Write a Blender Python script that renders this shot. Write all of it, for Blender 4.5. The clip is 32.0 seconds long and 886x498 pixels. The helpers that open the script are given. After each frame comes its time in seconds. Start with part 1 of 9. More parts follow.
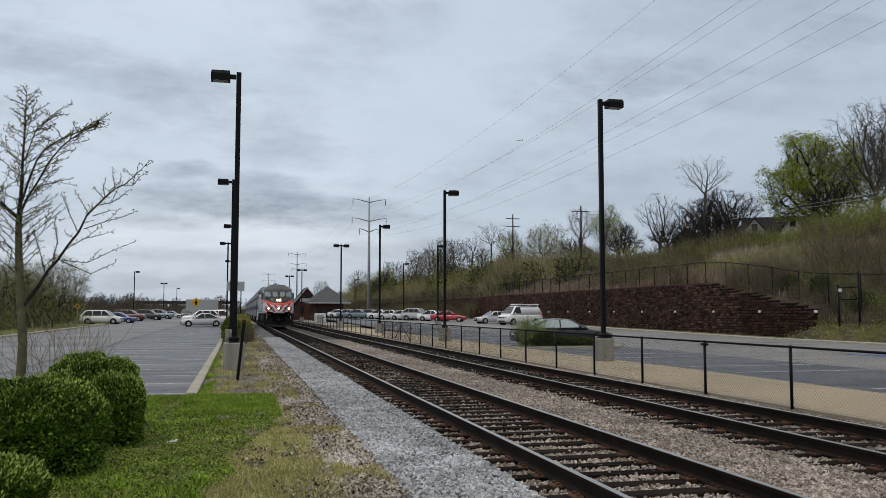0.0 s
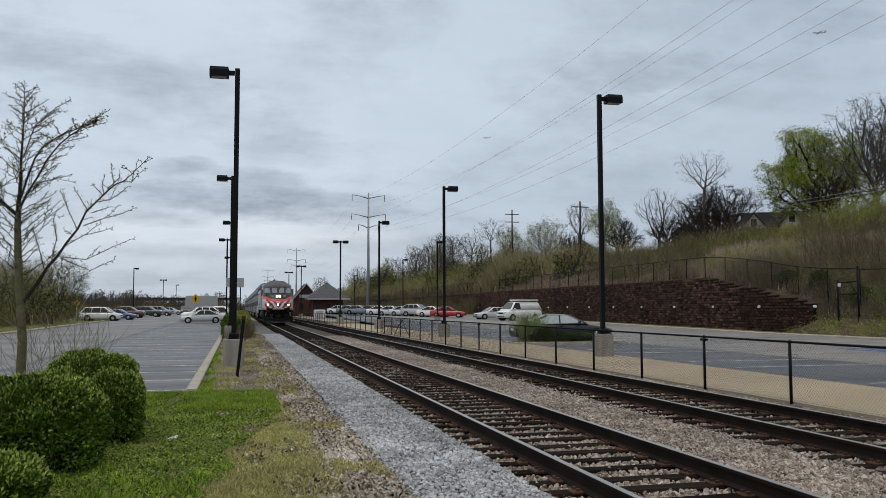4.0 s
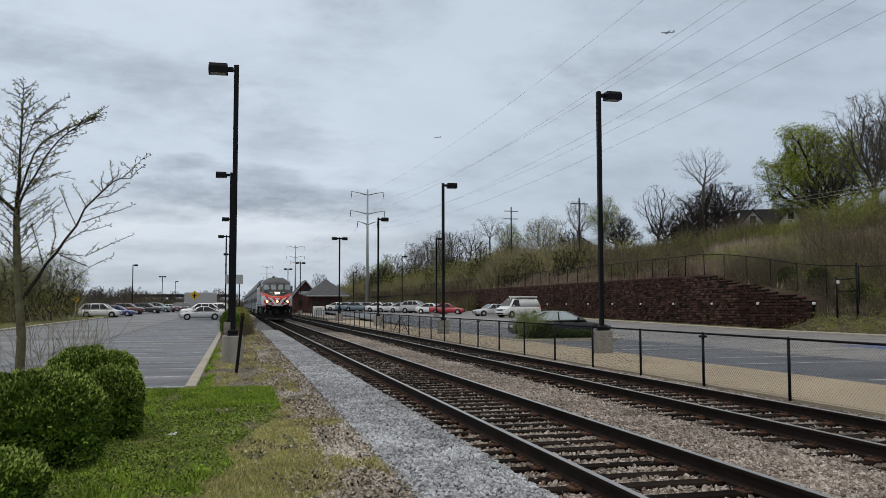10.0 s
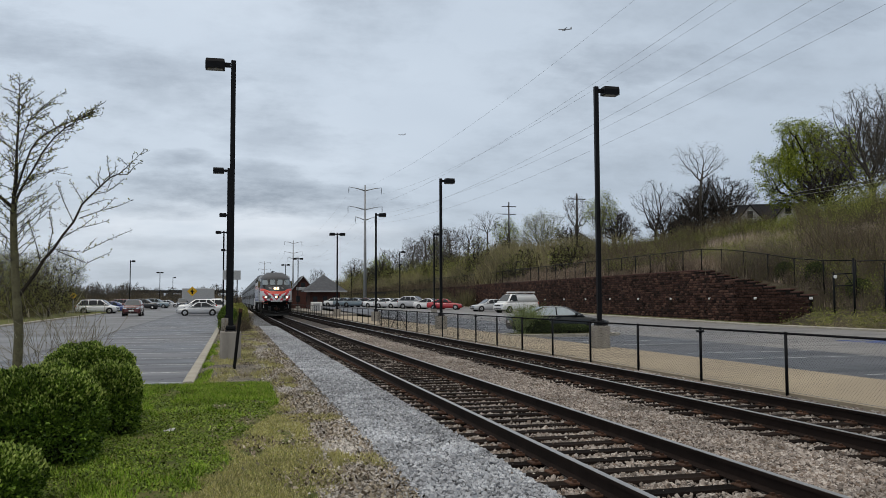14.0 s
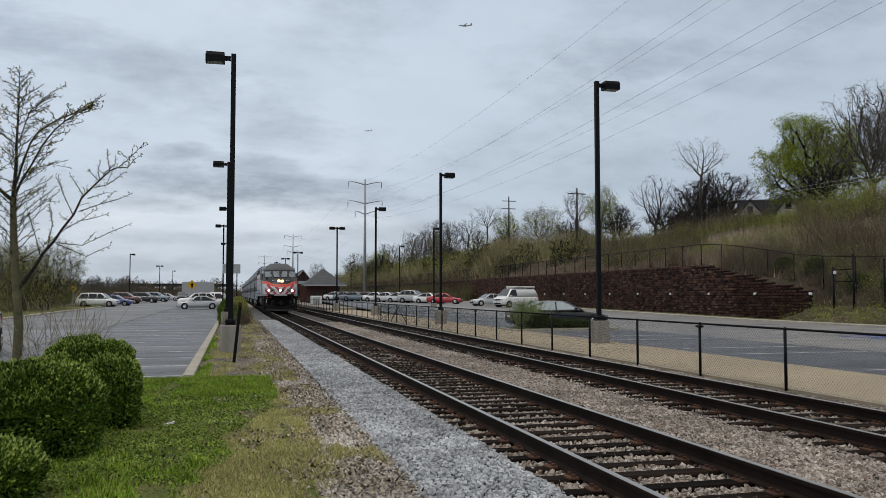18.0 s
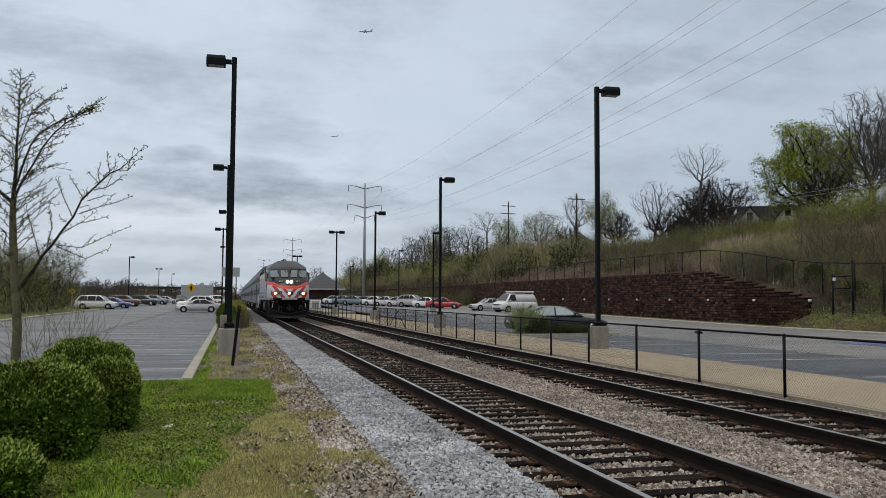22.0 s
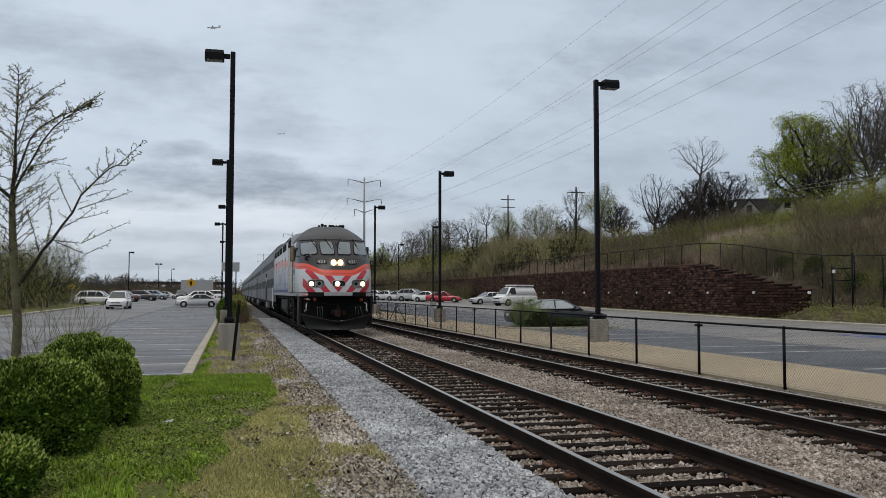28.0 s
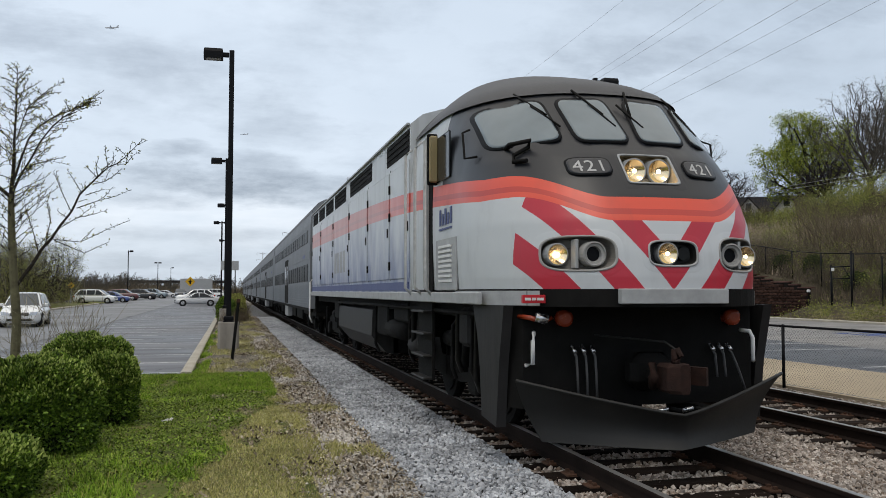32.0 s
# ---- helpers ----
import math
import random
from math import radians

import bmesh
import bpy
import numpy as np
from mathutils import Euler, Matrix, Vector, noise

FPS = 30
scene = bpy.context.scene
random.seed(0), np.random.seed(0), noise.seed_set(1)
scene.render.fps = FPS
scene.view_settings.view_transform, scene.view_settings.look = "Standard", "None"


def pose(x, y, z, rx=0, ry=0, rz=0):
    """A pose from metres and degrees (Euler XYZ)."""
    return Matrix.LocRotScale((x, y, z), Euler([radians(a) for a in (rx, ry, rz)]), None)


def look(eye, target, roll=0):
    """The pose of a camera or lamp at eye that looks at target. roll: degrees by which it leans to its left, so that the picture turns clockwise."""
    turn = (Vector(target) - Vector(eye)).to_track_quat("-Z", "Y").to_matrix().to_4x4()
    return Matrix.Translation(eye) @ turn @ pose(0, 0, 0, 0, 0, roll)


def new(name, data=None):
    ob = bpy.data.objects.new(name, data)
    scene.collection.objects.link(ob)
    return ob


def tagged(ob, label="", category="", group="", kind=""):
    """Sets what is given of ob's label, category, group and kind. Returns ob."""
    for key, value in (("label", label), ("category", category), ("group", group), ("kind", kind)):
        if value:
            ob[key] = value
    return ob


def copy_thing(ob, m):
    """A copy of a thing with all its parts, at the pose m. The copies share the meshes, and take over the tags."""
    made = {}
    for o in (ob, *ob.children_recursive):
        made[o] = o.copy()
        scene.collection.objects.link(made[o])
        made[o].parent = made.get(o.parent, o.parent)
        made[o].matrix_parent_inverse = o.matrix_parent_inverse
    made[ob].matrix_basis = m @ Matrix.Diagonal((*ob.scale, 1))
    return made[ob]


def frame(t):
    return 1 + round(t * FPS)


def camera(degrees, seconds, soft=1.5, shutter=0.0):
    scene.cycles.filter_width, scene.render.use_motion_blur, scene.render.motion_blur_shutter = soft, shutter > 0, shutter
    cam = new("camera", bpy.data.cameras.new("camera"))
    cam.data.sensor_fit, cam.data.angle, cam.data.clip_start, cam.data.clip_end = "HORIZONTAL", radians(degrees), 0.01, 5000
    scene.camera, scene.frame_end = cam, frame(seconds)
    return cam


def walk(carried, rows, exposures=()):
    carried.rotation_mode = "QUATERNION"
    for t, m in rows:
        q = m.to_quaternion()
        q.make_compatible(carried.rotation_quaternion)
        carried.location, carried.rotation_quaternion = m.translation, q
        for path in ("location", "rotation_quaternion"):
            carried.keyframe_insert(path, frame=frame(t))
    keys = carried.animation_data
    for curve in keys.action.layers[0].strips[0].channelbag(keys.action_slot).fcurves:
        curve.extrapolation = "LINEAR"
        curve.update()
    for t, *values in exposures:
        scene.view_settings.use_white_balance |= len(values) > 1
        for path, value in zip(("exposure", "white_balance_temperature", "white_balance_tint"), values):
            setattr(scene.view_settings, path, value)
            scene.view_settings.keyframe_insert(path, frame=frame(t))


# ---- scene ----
H = 1.81          # eye height; rail heads lie at RAIL
RAIL = 0.20
T1, T2 = 4.08, 7.95    # centre lines of the two tracks
cam = camera(55.51, 32.0, soft=0.6)
AIM = [
    (0, 13.669, 4.278, -0.002), (0.5, 13.661, 4.265, -0.021), (1, 13.660, 4.217, -0.046), (1.5, 13.682, 4.173, -0.061), (2, 13.705, 4.143, -0.104),
    (2.5, 13.709, 4.108, -0.124), (3, 13.705, 4.071, -0.156), (3.5, 13.706, 4.035, -0.160), (5.5, 13.761, 3.914, -0.139), (6, 13.761, 3.904, -0.140),
    (6.5, 13.762, 3.859, -0.144), (7, 13.774, 3.814, -0.145), (7.5, 13.774, 3.808, -0.155), (8, 13.771, 3.811, -0.168), (8.5, 13.767, 3.827, -0.183),
    (9, 13.770, 3.812, -0.148), (9.5, 13.780, 3.796, -0.124), (10, 13.776, 3.777, -0.128), (10.5, 13.769, 3.716, -0.136), (11, 13.765, 3.696, -0.147),
    (11.5, 13.774, 3.638, -0.166), (12, 13.822, 3.539, -0.188), (12.5, 13.891, 3.473, -0.212), (13, 13.924, 3.453, -0.246), (13.5, 13.930, 3.473, -0.248),
    (14, 13.932, 3.467, -0.234), (14.5, 13.934, 3.420, -0.227), (16.5, 13.924, 3.173, -0.203), (17, 13.937, 3.103, -0.130), (17.5, 13.940, 3.098, -0.077),
    (18, 13.942, 3.083, -0.045), (18.5, 13.943, 3.108, -0.005), (19, 13.942, 3.148, 0.053), (19.5, 13.948, 3.186, 0.124), (20, 13.961, 3.218, 0.205),
    (20.5, 13.969, 3.262, 0.260), (21, 13.976, 3.308, 0.309), (21.5, 13.977, 3.346, 0.309), (22, 13.978, 3.390, 0.293), (22.5, 13.979, 3.426, 0.271),
    (23, 13.980, 3.424, 0.253), (23.5, 13.980, 3.401, 0.219), (24, 13.980, 3.392, 0.196), (24.5, 13.984, 3.348, 0.168), (25, 13.993, 3.281, 0.143),
    (25.5, 13.994, 3.185, 0.121), (27.5, 13.997, 2.971, 0.052), (28, 14.000, 2.976, 0.040), (28.5, 14.003, 2.966, 0.037), (29, 14.007, 2.933, 0.009),
    (29.5, 14.017, 2.877, 0.006), (30, 14.028, 2.773, -0.005), (30.5, 14.037, 2.725, -0.017), (31, 14.039, 2.759, -0.026), (31.5, 14.043, 2.812, -0.038),
    (32, 14.053, 2.874, -0.008),
]



def aim(yaw, pitch, roll):
    return pose(0, 0, H, 90 + pitch, 0, -yaw) @ pose(0, 0, 0, 0, 0, roll)


walk(cam, [(t, aim(a, b, c)) for t, a, b, c in AIM], exposures=[(0, 0.0), (29, 0.0), (31, 0.06), (32, 0.25)])


# ---- node helpers ----
class N:
    """A node tree with short calls."""
    def __init__(self, tree):
        self.t = tree

    def node(self, kind, **sets):
        n = self.t.nodes.new(kind)
        for k, v in sets.items():
            n.inputs[k.replace("_", " ")].default_value = v
        return n

    def link(self, a, b):
        self.t.links.new(a, b)

    def put(self, val, sock):
        if isinstance(val, (int, float, tuple, list)):
            sock.default_value = val
        else:
            self.link(val, sock)

    def m(self, op, a, b=0.0, c=0.0):
        n = self.t.nodes.new("ShaderNodeMath")
        n.operation = op
        for i, v in enumerate((a, b, c)):
            self.put(v, n.inputs[i])
        return n.outputs[0]

    def mix(self, fac, a, b):
        n = self.t.nodes.new("ShaderNodeMix")
        n.data_type = "RGBA"
        self.put(fac, n.inputs[0])
        self.put(a if not isinstance(a, tuple) else (*a, 1)[:4], n.inputs[6])
        self.put(b if not isinstance(b, tuple) else (*b, 1)[:4], n.inputs[7])
        return n.outputs[2]

    def ramp(self, fac, lo, hi):
        n = self.t.nodes.new("ShaderNodeMapRange")
        self.put(fac, n.inputs[0])
        n.inputs[1].default_value, n.inputs[2].default_value = lo, hi
        return n.outputs[0]

    def noise(self, vec, scale, detail=4.0, rough=0.55):
        n = self.t.nodes.new("ShaderNodeTexNoise")
        n.inputs["Scale"].default_value, n.inputs["Detail"].default_value, n.inputs["Roughness"].default_value = scale, detail, rough
        if vec is not None:
            self.link(vec, n.inputs["Vector"])
        return n.outputs[0]

    def mapped(self, vec, scale=(1, 1, 1)):
        n = self.t.nodes.new("ShaderNodeMapping")
        n.inputs["Scale"].default_value = scale
        self.link(vec, n.inputs[0])
        return n.outputs[0]


# ---- world: an overcast spring sky ----
world = bpy.data.worlds.new("overcast_sky")
scene.world = world
world.use_nodes = True
w = N(world.node_tree)
for n in list(world.node_tree.nodes):
    world.node_tree.nodes.remove(n)
out = w.node("ShaderNodeOutputWorld")
sky = w.node("ShaderNodeTexSky")
sky.sky_type, sky.sun_disc, sky.sun_elevation, sky.sun_rotation = "NISHITA", False, radians(48), radians(-35)
tc = w.node("ShaderNodeTexCoord")
sep = w.node("ShaderNodeSeparateXYZ")
w.link(tc.outputs["Generated"], sep.inputs[0])
den = w.m("ADD", w.m("MAXIMUM", sep.outputs[2], 0.0), 0.22)
com = w.node("ShaderNodeCombineXYZ")
w.link(w.m("DIVIDE", sep.outputs[0], den), com.inputs[0])
w.link(w.m("DIVIDE", sep.outputs[1], den), com.inputs[1])
cl1 = w.noise(w.mapped(com.outputs[0], (1.0, 1.15, 1)), 1.5, 9, 0.62)
cl2 = w.noise(com.outputs[0], 3.1, 9, 0.62)
veil = w.noise(com.outputs[0], 0.55, 4, 0.55)
ahead = w.m("MAXIMUM", sep.outputs[1], 0.05)
ax_ = w.m("DIVIDE", sep.outputs[0], ahead)
az_ = w.m("DIVIDE", sep.outputs[2], ahead)
bright = w.m("ADD", w.m("MULTIPLY", w.ramp(veil, 0.36, 0.64), 0.5), w.m("MULTIPLY", w.ramp(ax_, 0.75, -0.05), 0.5))
body_c = w.mix(bright, (0.435, 0.515, 0.615), (0.70, 0.785, 0.885))
dark = w.m("MULTIPLY", w.ramp(cl1, 0.44, 0.60), w.ramp(cl2, 0.36, 0.58))
cloud = w.mix(w.m("MULTIPLY", dark, 0.50), body_c, (0.33, 0.385, 0.455))
low = w.ramp(sep.outputs[2], 0.24, 0.03)
cloud = w.mix(w.m("MULTIPLY", low, 0.34), cloud, (0.40, 0.46, 0.54))
# ragged dark cloud banks low over the lot: (azimuth slope, height slope, half width, half height, slant)
skyflat = w.node("ShaderNodeCombineXYZ")
w.link(ax_, skyflat.inputs[0])
w.link(w.m("MULTIPLY", az_, 3.2), skyflat.inputs[1])
ragged = w.noise(skyflat.outputs[0], 13.0, 9, 0.66)
puffs = w.noise(skyflat.outputs[0], 4.2, 5, 0.55)
bank = None
for u0, v0, a, b, k, deep in ((0.03, 0.124, 0.20, 0.026, -0.024, 1.0), (0.02, 0.152, 0.07, 0.014, -0.05, 0.7), (-0.07, 0.163, 0.045, 0.013, 0.04, 0.8), (-0.11, 0.262, 0.12, 0.022, -0.02, 0.55), (-0.23, 0.29, 0.10, 0.035, -0.05, 0.6),
                              (0.54, 0.31, 0.13, 0.032, 0.12, 0.55), (0.82, 0.395, 0.09, 0.028, 0.13, 0.5), (-0.085, 0.106, 0.06, 0.014, -0.06, 0.8), (0.05, 0.19, 0.11, 0.024, -0.1, 0.45), (0.24, 0.075, 0.16, 0.014, 0.02, 0.45), (-0.02, 0.066, 0.16, 0.010, 0.0, 0.5)):
    du = w.m("SUBTRACT", ax_, u0)
    dv = w.m("SUBTRACT", w.m("SUBTRACT", az_, v0), w.m("MULTIPLY", du, k))
    far_ = w.m("ADD", w.m("POWER", w.m("ABSOLUTE", w.m("DIVIDE", du, a)), 2.0), w.m("POWER", w.m("ABSOLUTE", w.m("DIVIDE", dv, b)), 2.0))
    shape = w.m("ADD", w.m("SUBTRACT", 1.0, far_), w.m("MULTIPLY", w.m("SUBTRACT", w.m("ADD", w.m("MULTIPLY", ragged, 0.6), w.m("MULTIPLY", puffs, 0.4)), 0.5), 5.5))
    one = w.m("MULTIPLY", w.ramp(shape, -0.15, 1.3), deep)
    bank = one if bank is None else w.m("MAXIMUM", bank, one)
cloud = w.mix(w.m("MULTIPLY", w.m("MULTIPLY", bank, w.m("GREATER_THAN", sep.outputs[1], 0.1)), 0.86), cloud, (0.285, 0.335, 0.405))
# pale break under the banks, above the horizon
gap = w.m("MULTIPLY", w.ramp(w.m("ABSOLUTE", w.m("SUBTRACT", az_, 0.085)), 0.05, 0.0), w.ramp(w.m("ABSOLUTE", w.m("ADD", ax_, 0.02)), 0.34, 0.05))
gap = w.m("MULTIPLY", w.m("MULTIPLY", gap, w.ramp(puffs, 0.35, 0.62)), w.m("MULTIPLY", w.m("SUBTRACT", 1.0, bank), w.m("GREATER_THAN", sep.outputs[1], 0.1)))
cloud = w.mix(w.m("MULTIPLY", gap, 0.8), cloud, (0.86, 0.90, 0.96))
# an overcast sky is brightest and whitest overhead
cloud = w.mix(w.m("MULTIPLY", w.ramp(sep.outputs[2], 0.42, 0.75), 0.85), cloud, (0.80, 0.745, 0.66))
top = w.m("ADD", w.m("MULTIPLY", w.ramp(sep.outputs[2], 0.45, 1.0), 0.30), 1.0)
lift = w.node("ShaderNodeVectorMath")
lift.operation = "SCALE"
w.link(cloud, lift.inputs[0])
w.link(top, lift.inputs["Scale"])
cloud = lift.outputs[0]
bg1 = w.node("ShaderNodeBackground", Strength=1.0)
w.link(cloud, bg1.inputs[0])
bg2 = w.node("ShaderNodeBackground", Strength=0.10)
w.link(sky.outputs[0], bg2.inputs[0])
mx = w.node("ShaderNodeMixShader", Fac=0.94)
w.link(bg2.outputs[0], mx.inputs[1])
w.link(bg1.outputs[0], mx.inputs[2])
w.link(mx.outputs[0], out.inputs[0])

sun_data = bpy.data.lights.new("sun", "SUN")
sun_data.energy, sun_data.angle, sun_data.color = 0.75, radians(25), (1.0, 0.94, 0.85)
sun = new("sun", sun_data)
sun.matrix_world = look((0, 0, 60), (18, 26, 0))


# ---- materials ----
def base(name):
    m = bpy.data.materials.new(name)
    m.use_nodes = True
    n = N(m.node_tree)
    b = m.node_tree.nodes["Principled BSDF"]
    b.inputs["Specular IOR Level"].default_value = 0.2
    t = n.node("ShaderNodeTexCoord")
    return m, n, b, t.outputs["Object"]


def relief(n, b, height, strength, dist=0.02):
    bu = n.node("ShaderNodeBump", Strength=strength, Distance=dist)
    n.link(height, bu.inputs["Height"])
    n.link(bu.outputs[0], b.inputs["Normal"])


def mat(name, c, c2=None, rough=0.6, metal=0.0, scale=3.0, fine=40.0, bump=0.15, dist=0.01, spread=0.0, spec=0.22, coat=0.0, stretch=(1, 1, 1), contrast=0.2):
    m, n, b, v = base(name)
    c2 = c2 or tuple(x * 0.78 for x in c)
    v = n.mapped(v, stretch)
    big = n.ramp(n.noise(v, scale, 5, 0.6), 0.5 - contrast, 0.5 + contrast)
    small = n.noise(v, fine, 4, 0.6)
    fac = n.m("ADD", n.m("MULTIPLY", big, 0.65), n.m("MULTIPLY", small, 0.35))
    col = n.mix(fac, c2, c)
    if spread:
        oi = n.node("ShaderNodeObjectInfo")
        hsv = n.node("ShaderNodeHueSaturation")
        n.link(col, hsv.inputs["Color"])
        n.link(n.m("ADD", n.m("MULTIPLY", oi.outputs["Random"], spread * 2), 1 - spread), hsv.inputs["Value"])
        col = hsv.outputs[0]
    n.link(col, b.inputs["Base Color"])
    n.link(n.m("ADD", n.m("MULTIPLY", small, 0.2), rough - 0.1), b.inputs["Roughness"])
    b.inputs["Metallic"].default_value = metal
    b.inputs["Specular IOR Level"].default_value = spec
    b.inputs["Coat Weight"].default_value = coat
    b.inputs["Coat Roughness"].default_value = 0.08
    if bump:
        relief(n, b, small, bump, dist)
    return m


def glow(name, c, strength):
    m, n, b, v = base(name)
    b.inputs["Base Color"].default_value = (0.25, 0.24, 0.22, 1)
    b.inputs["Emission Color"].default_value = (*c, 1)
    b.inputs["Emission Strength"].default_value = strength
    b.inputs["Roughness"].default_value = 0.2
    return m


def islands(name, colours, rough=0.8, bump=0.0, trans=0.0):
    """Loose pieces in one mesh, each with its own tone."""
    m, n, b, v = base(name)
    g = n.node("ShaderNodeNewGeometry")
    r = n.node("ShaderNodeValToRGB")
    n.link(g.outputs["Random Per Island"], r.inputs[0])
    e = r.color_ramp.elements
    e[0].color, e[1].color = (*colours[0], 1), (*colours[-1], 1)
    for i, c in enumerate(colours[1:-1], 1):
        k = e.new(i / (len(colours) - 1))
        k.color = (*c, 1)
    patch = n.noise(v, 1.3, 3)
    hsv = n.node("ShaderNodeHueSaturation")
    n.link(r.outputs[0], hsv.inputs["Color"])
    broad = n.ramp(n.noise(v, 0.13, 4, 0.6), 0.35, 0.65)
    n.link(n.m("ADD", n.m("ADD", n.m("MULTIPLY", n.ramp(patch, 0.25, 0.75), 0.7), n.m("MULTIPLY", broad, 0.45)), 0.42), hsv.inputs["Value"])
    n.link(hsv.outputs[0], b.inputs["Base Color"])
    b.inputs["Roughness"].default_value = rough
    if trans:
        tl = n.node("ShaderNodeBsdfTranslucent")
        n.link(hsv.outputs[0], tl.inputs[0])
        mx = n.node("ShaderNodeMixShader", Fac=trans)
        n.link(b.outputs[0], mx.inputs[1])
        n.link(tl.outputs[0], mx.inputs[2])
        for o in m.node_tree.nodes:
            if o.type == "OUTPUT_MATERIAL":
                n.link(mx.outputs[0], o.inputs[0])
    return m


def asphalt_mat(name, c, c2):
    m, n, b, v = base(name)
    big = n.noise(v, 0.16, 5, 0.6)
    streak = n.noise(n.mapped(v, (0.14, 0.7, 1)), 1.0, 5, 0.65)
    fine = n.noise(v, 60, 3)
    vor = n.node("ShaderNodeTexVoronoi", Scale=0.22)
    vor.feature = "DISTANCE_TO_EDGE"
    warp = n.node("ShaderNodeVectorMath")
    warp.operation = "ADD"
    n.link(v, warp.inputs[0])
    ns = n.node("ShaderNodeTexNoise", Scale=0.8)
    n.link(v, ns.inputs["Vector"])
    n.link(ns.outputs["Color"], warp.inputs[1])
    n.link(warp.outputs[0], vor.inputs["Vector"])
    crack = n.m("LESS_THAN", vor.outputs["Distance"], 0.006)
    f = n.m("ADD", n.m("MULTIPLY", n.ramp(big, 0.38, 0.62), 0.42), n.m("MULTIPLY", n.ramp(streak, 0.40, 0.60), 0.43))
    f = n.m("ADD", f, n.m("MULTIPLY", fine, 0.15))
    col = n.mix(f, c2, c)
    col = n.mix(n.m("MULTIPLY", crack, 0.6), col, (0.02, 0.02, 0.022))
    n.link(col, b.inputs["Base Color"])
    n.link(n.m("ADD", n.m("MULTIPLY", n.ramp(big, 0.4, 0.7), 0.35), 0.42), b.inputs["Roughness"])
    relief(n, b, fine, 0.25, 0.004)
    return m


def ballast_mat(name, cols, scale=18.0):
    m, n, b, v = base(name)
    vor = n.node("ShaderNodeTexVoronoi", Scale=scale)
    n.link(v, vor.inputs["Vector"])
    s = n.node("ShaderNodeSeparateColor")
    n.link(vor.outputs["Color"], s.inputs[0])
    col = n.mix(s.outputs[0], cols[0], cols[1])
    col = n.mix(n.ramp(n.noise(v, 0.7, 4), 0.42, 0.66), col, cols[2])
    # darkened cell edges put the shade between stones into the colour
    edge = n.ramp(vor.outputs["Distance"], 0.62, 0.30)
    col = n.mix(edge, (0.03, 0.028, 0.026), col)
    n.link(col, b.inputs["Base Color"])
    b.inputs["Roughness"].default_value = 0.85
    relief(n, b, n.m("SUBTRACT", 1.0, vor.outputs["Distance"]), 0.9, 0.03)
    return m


def turf_mat(name, a, bcol, c, scale=0.6):
    m, n, b, v = base(name)
    p = n.ramp(n.noise(v, scale, 5, 0.6), 0.38, 0.62)
    q = n.ramp(n.noise(v, scale * 5, 5, 0.65), 0.35, 0.7)
    fine = n.noise(v, 55, 4, 0.7)
    col = n.mix(p, a, bcol)
    col = n.mix(n.m("MULTIPLY", q, 0.6), col, c)
    hsv = n.node("ShaderNodeHueSaturation")
    n.link(col, hsv.inputs["Color"])
    n.link(n.m("ADD", n.m("MULTIPLY", fine, 1.2), 0.4), hsv.inputs["Value"])
    n.link(hsv.outputs[0], b.inputs["Base Color"])
    b.inputs["Roughness"].default_value = 0.95
    b.inputs["Specular IOR Level"].default_value = 0.2
    relief(n, b, fine, 0.8, 0.03)
    return m


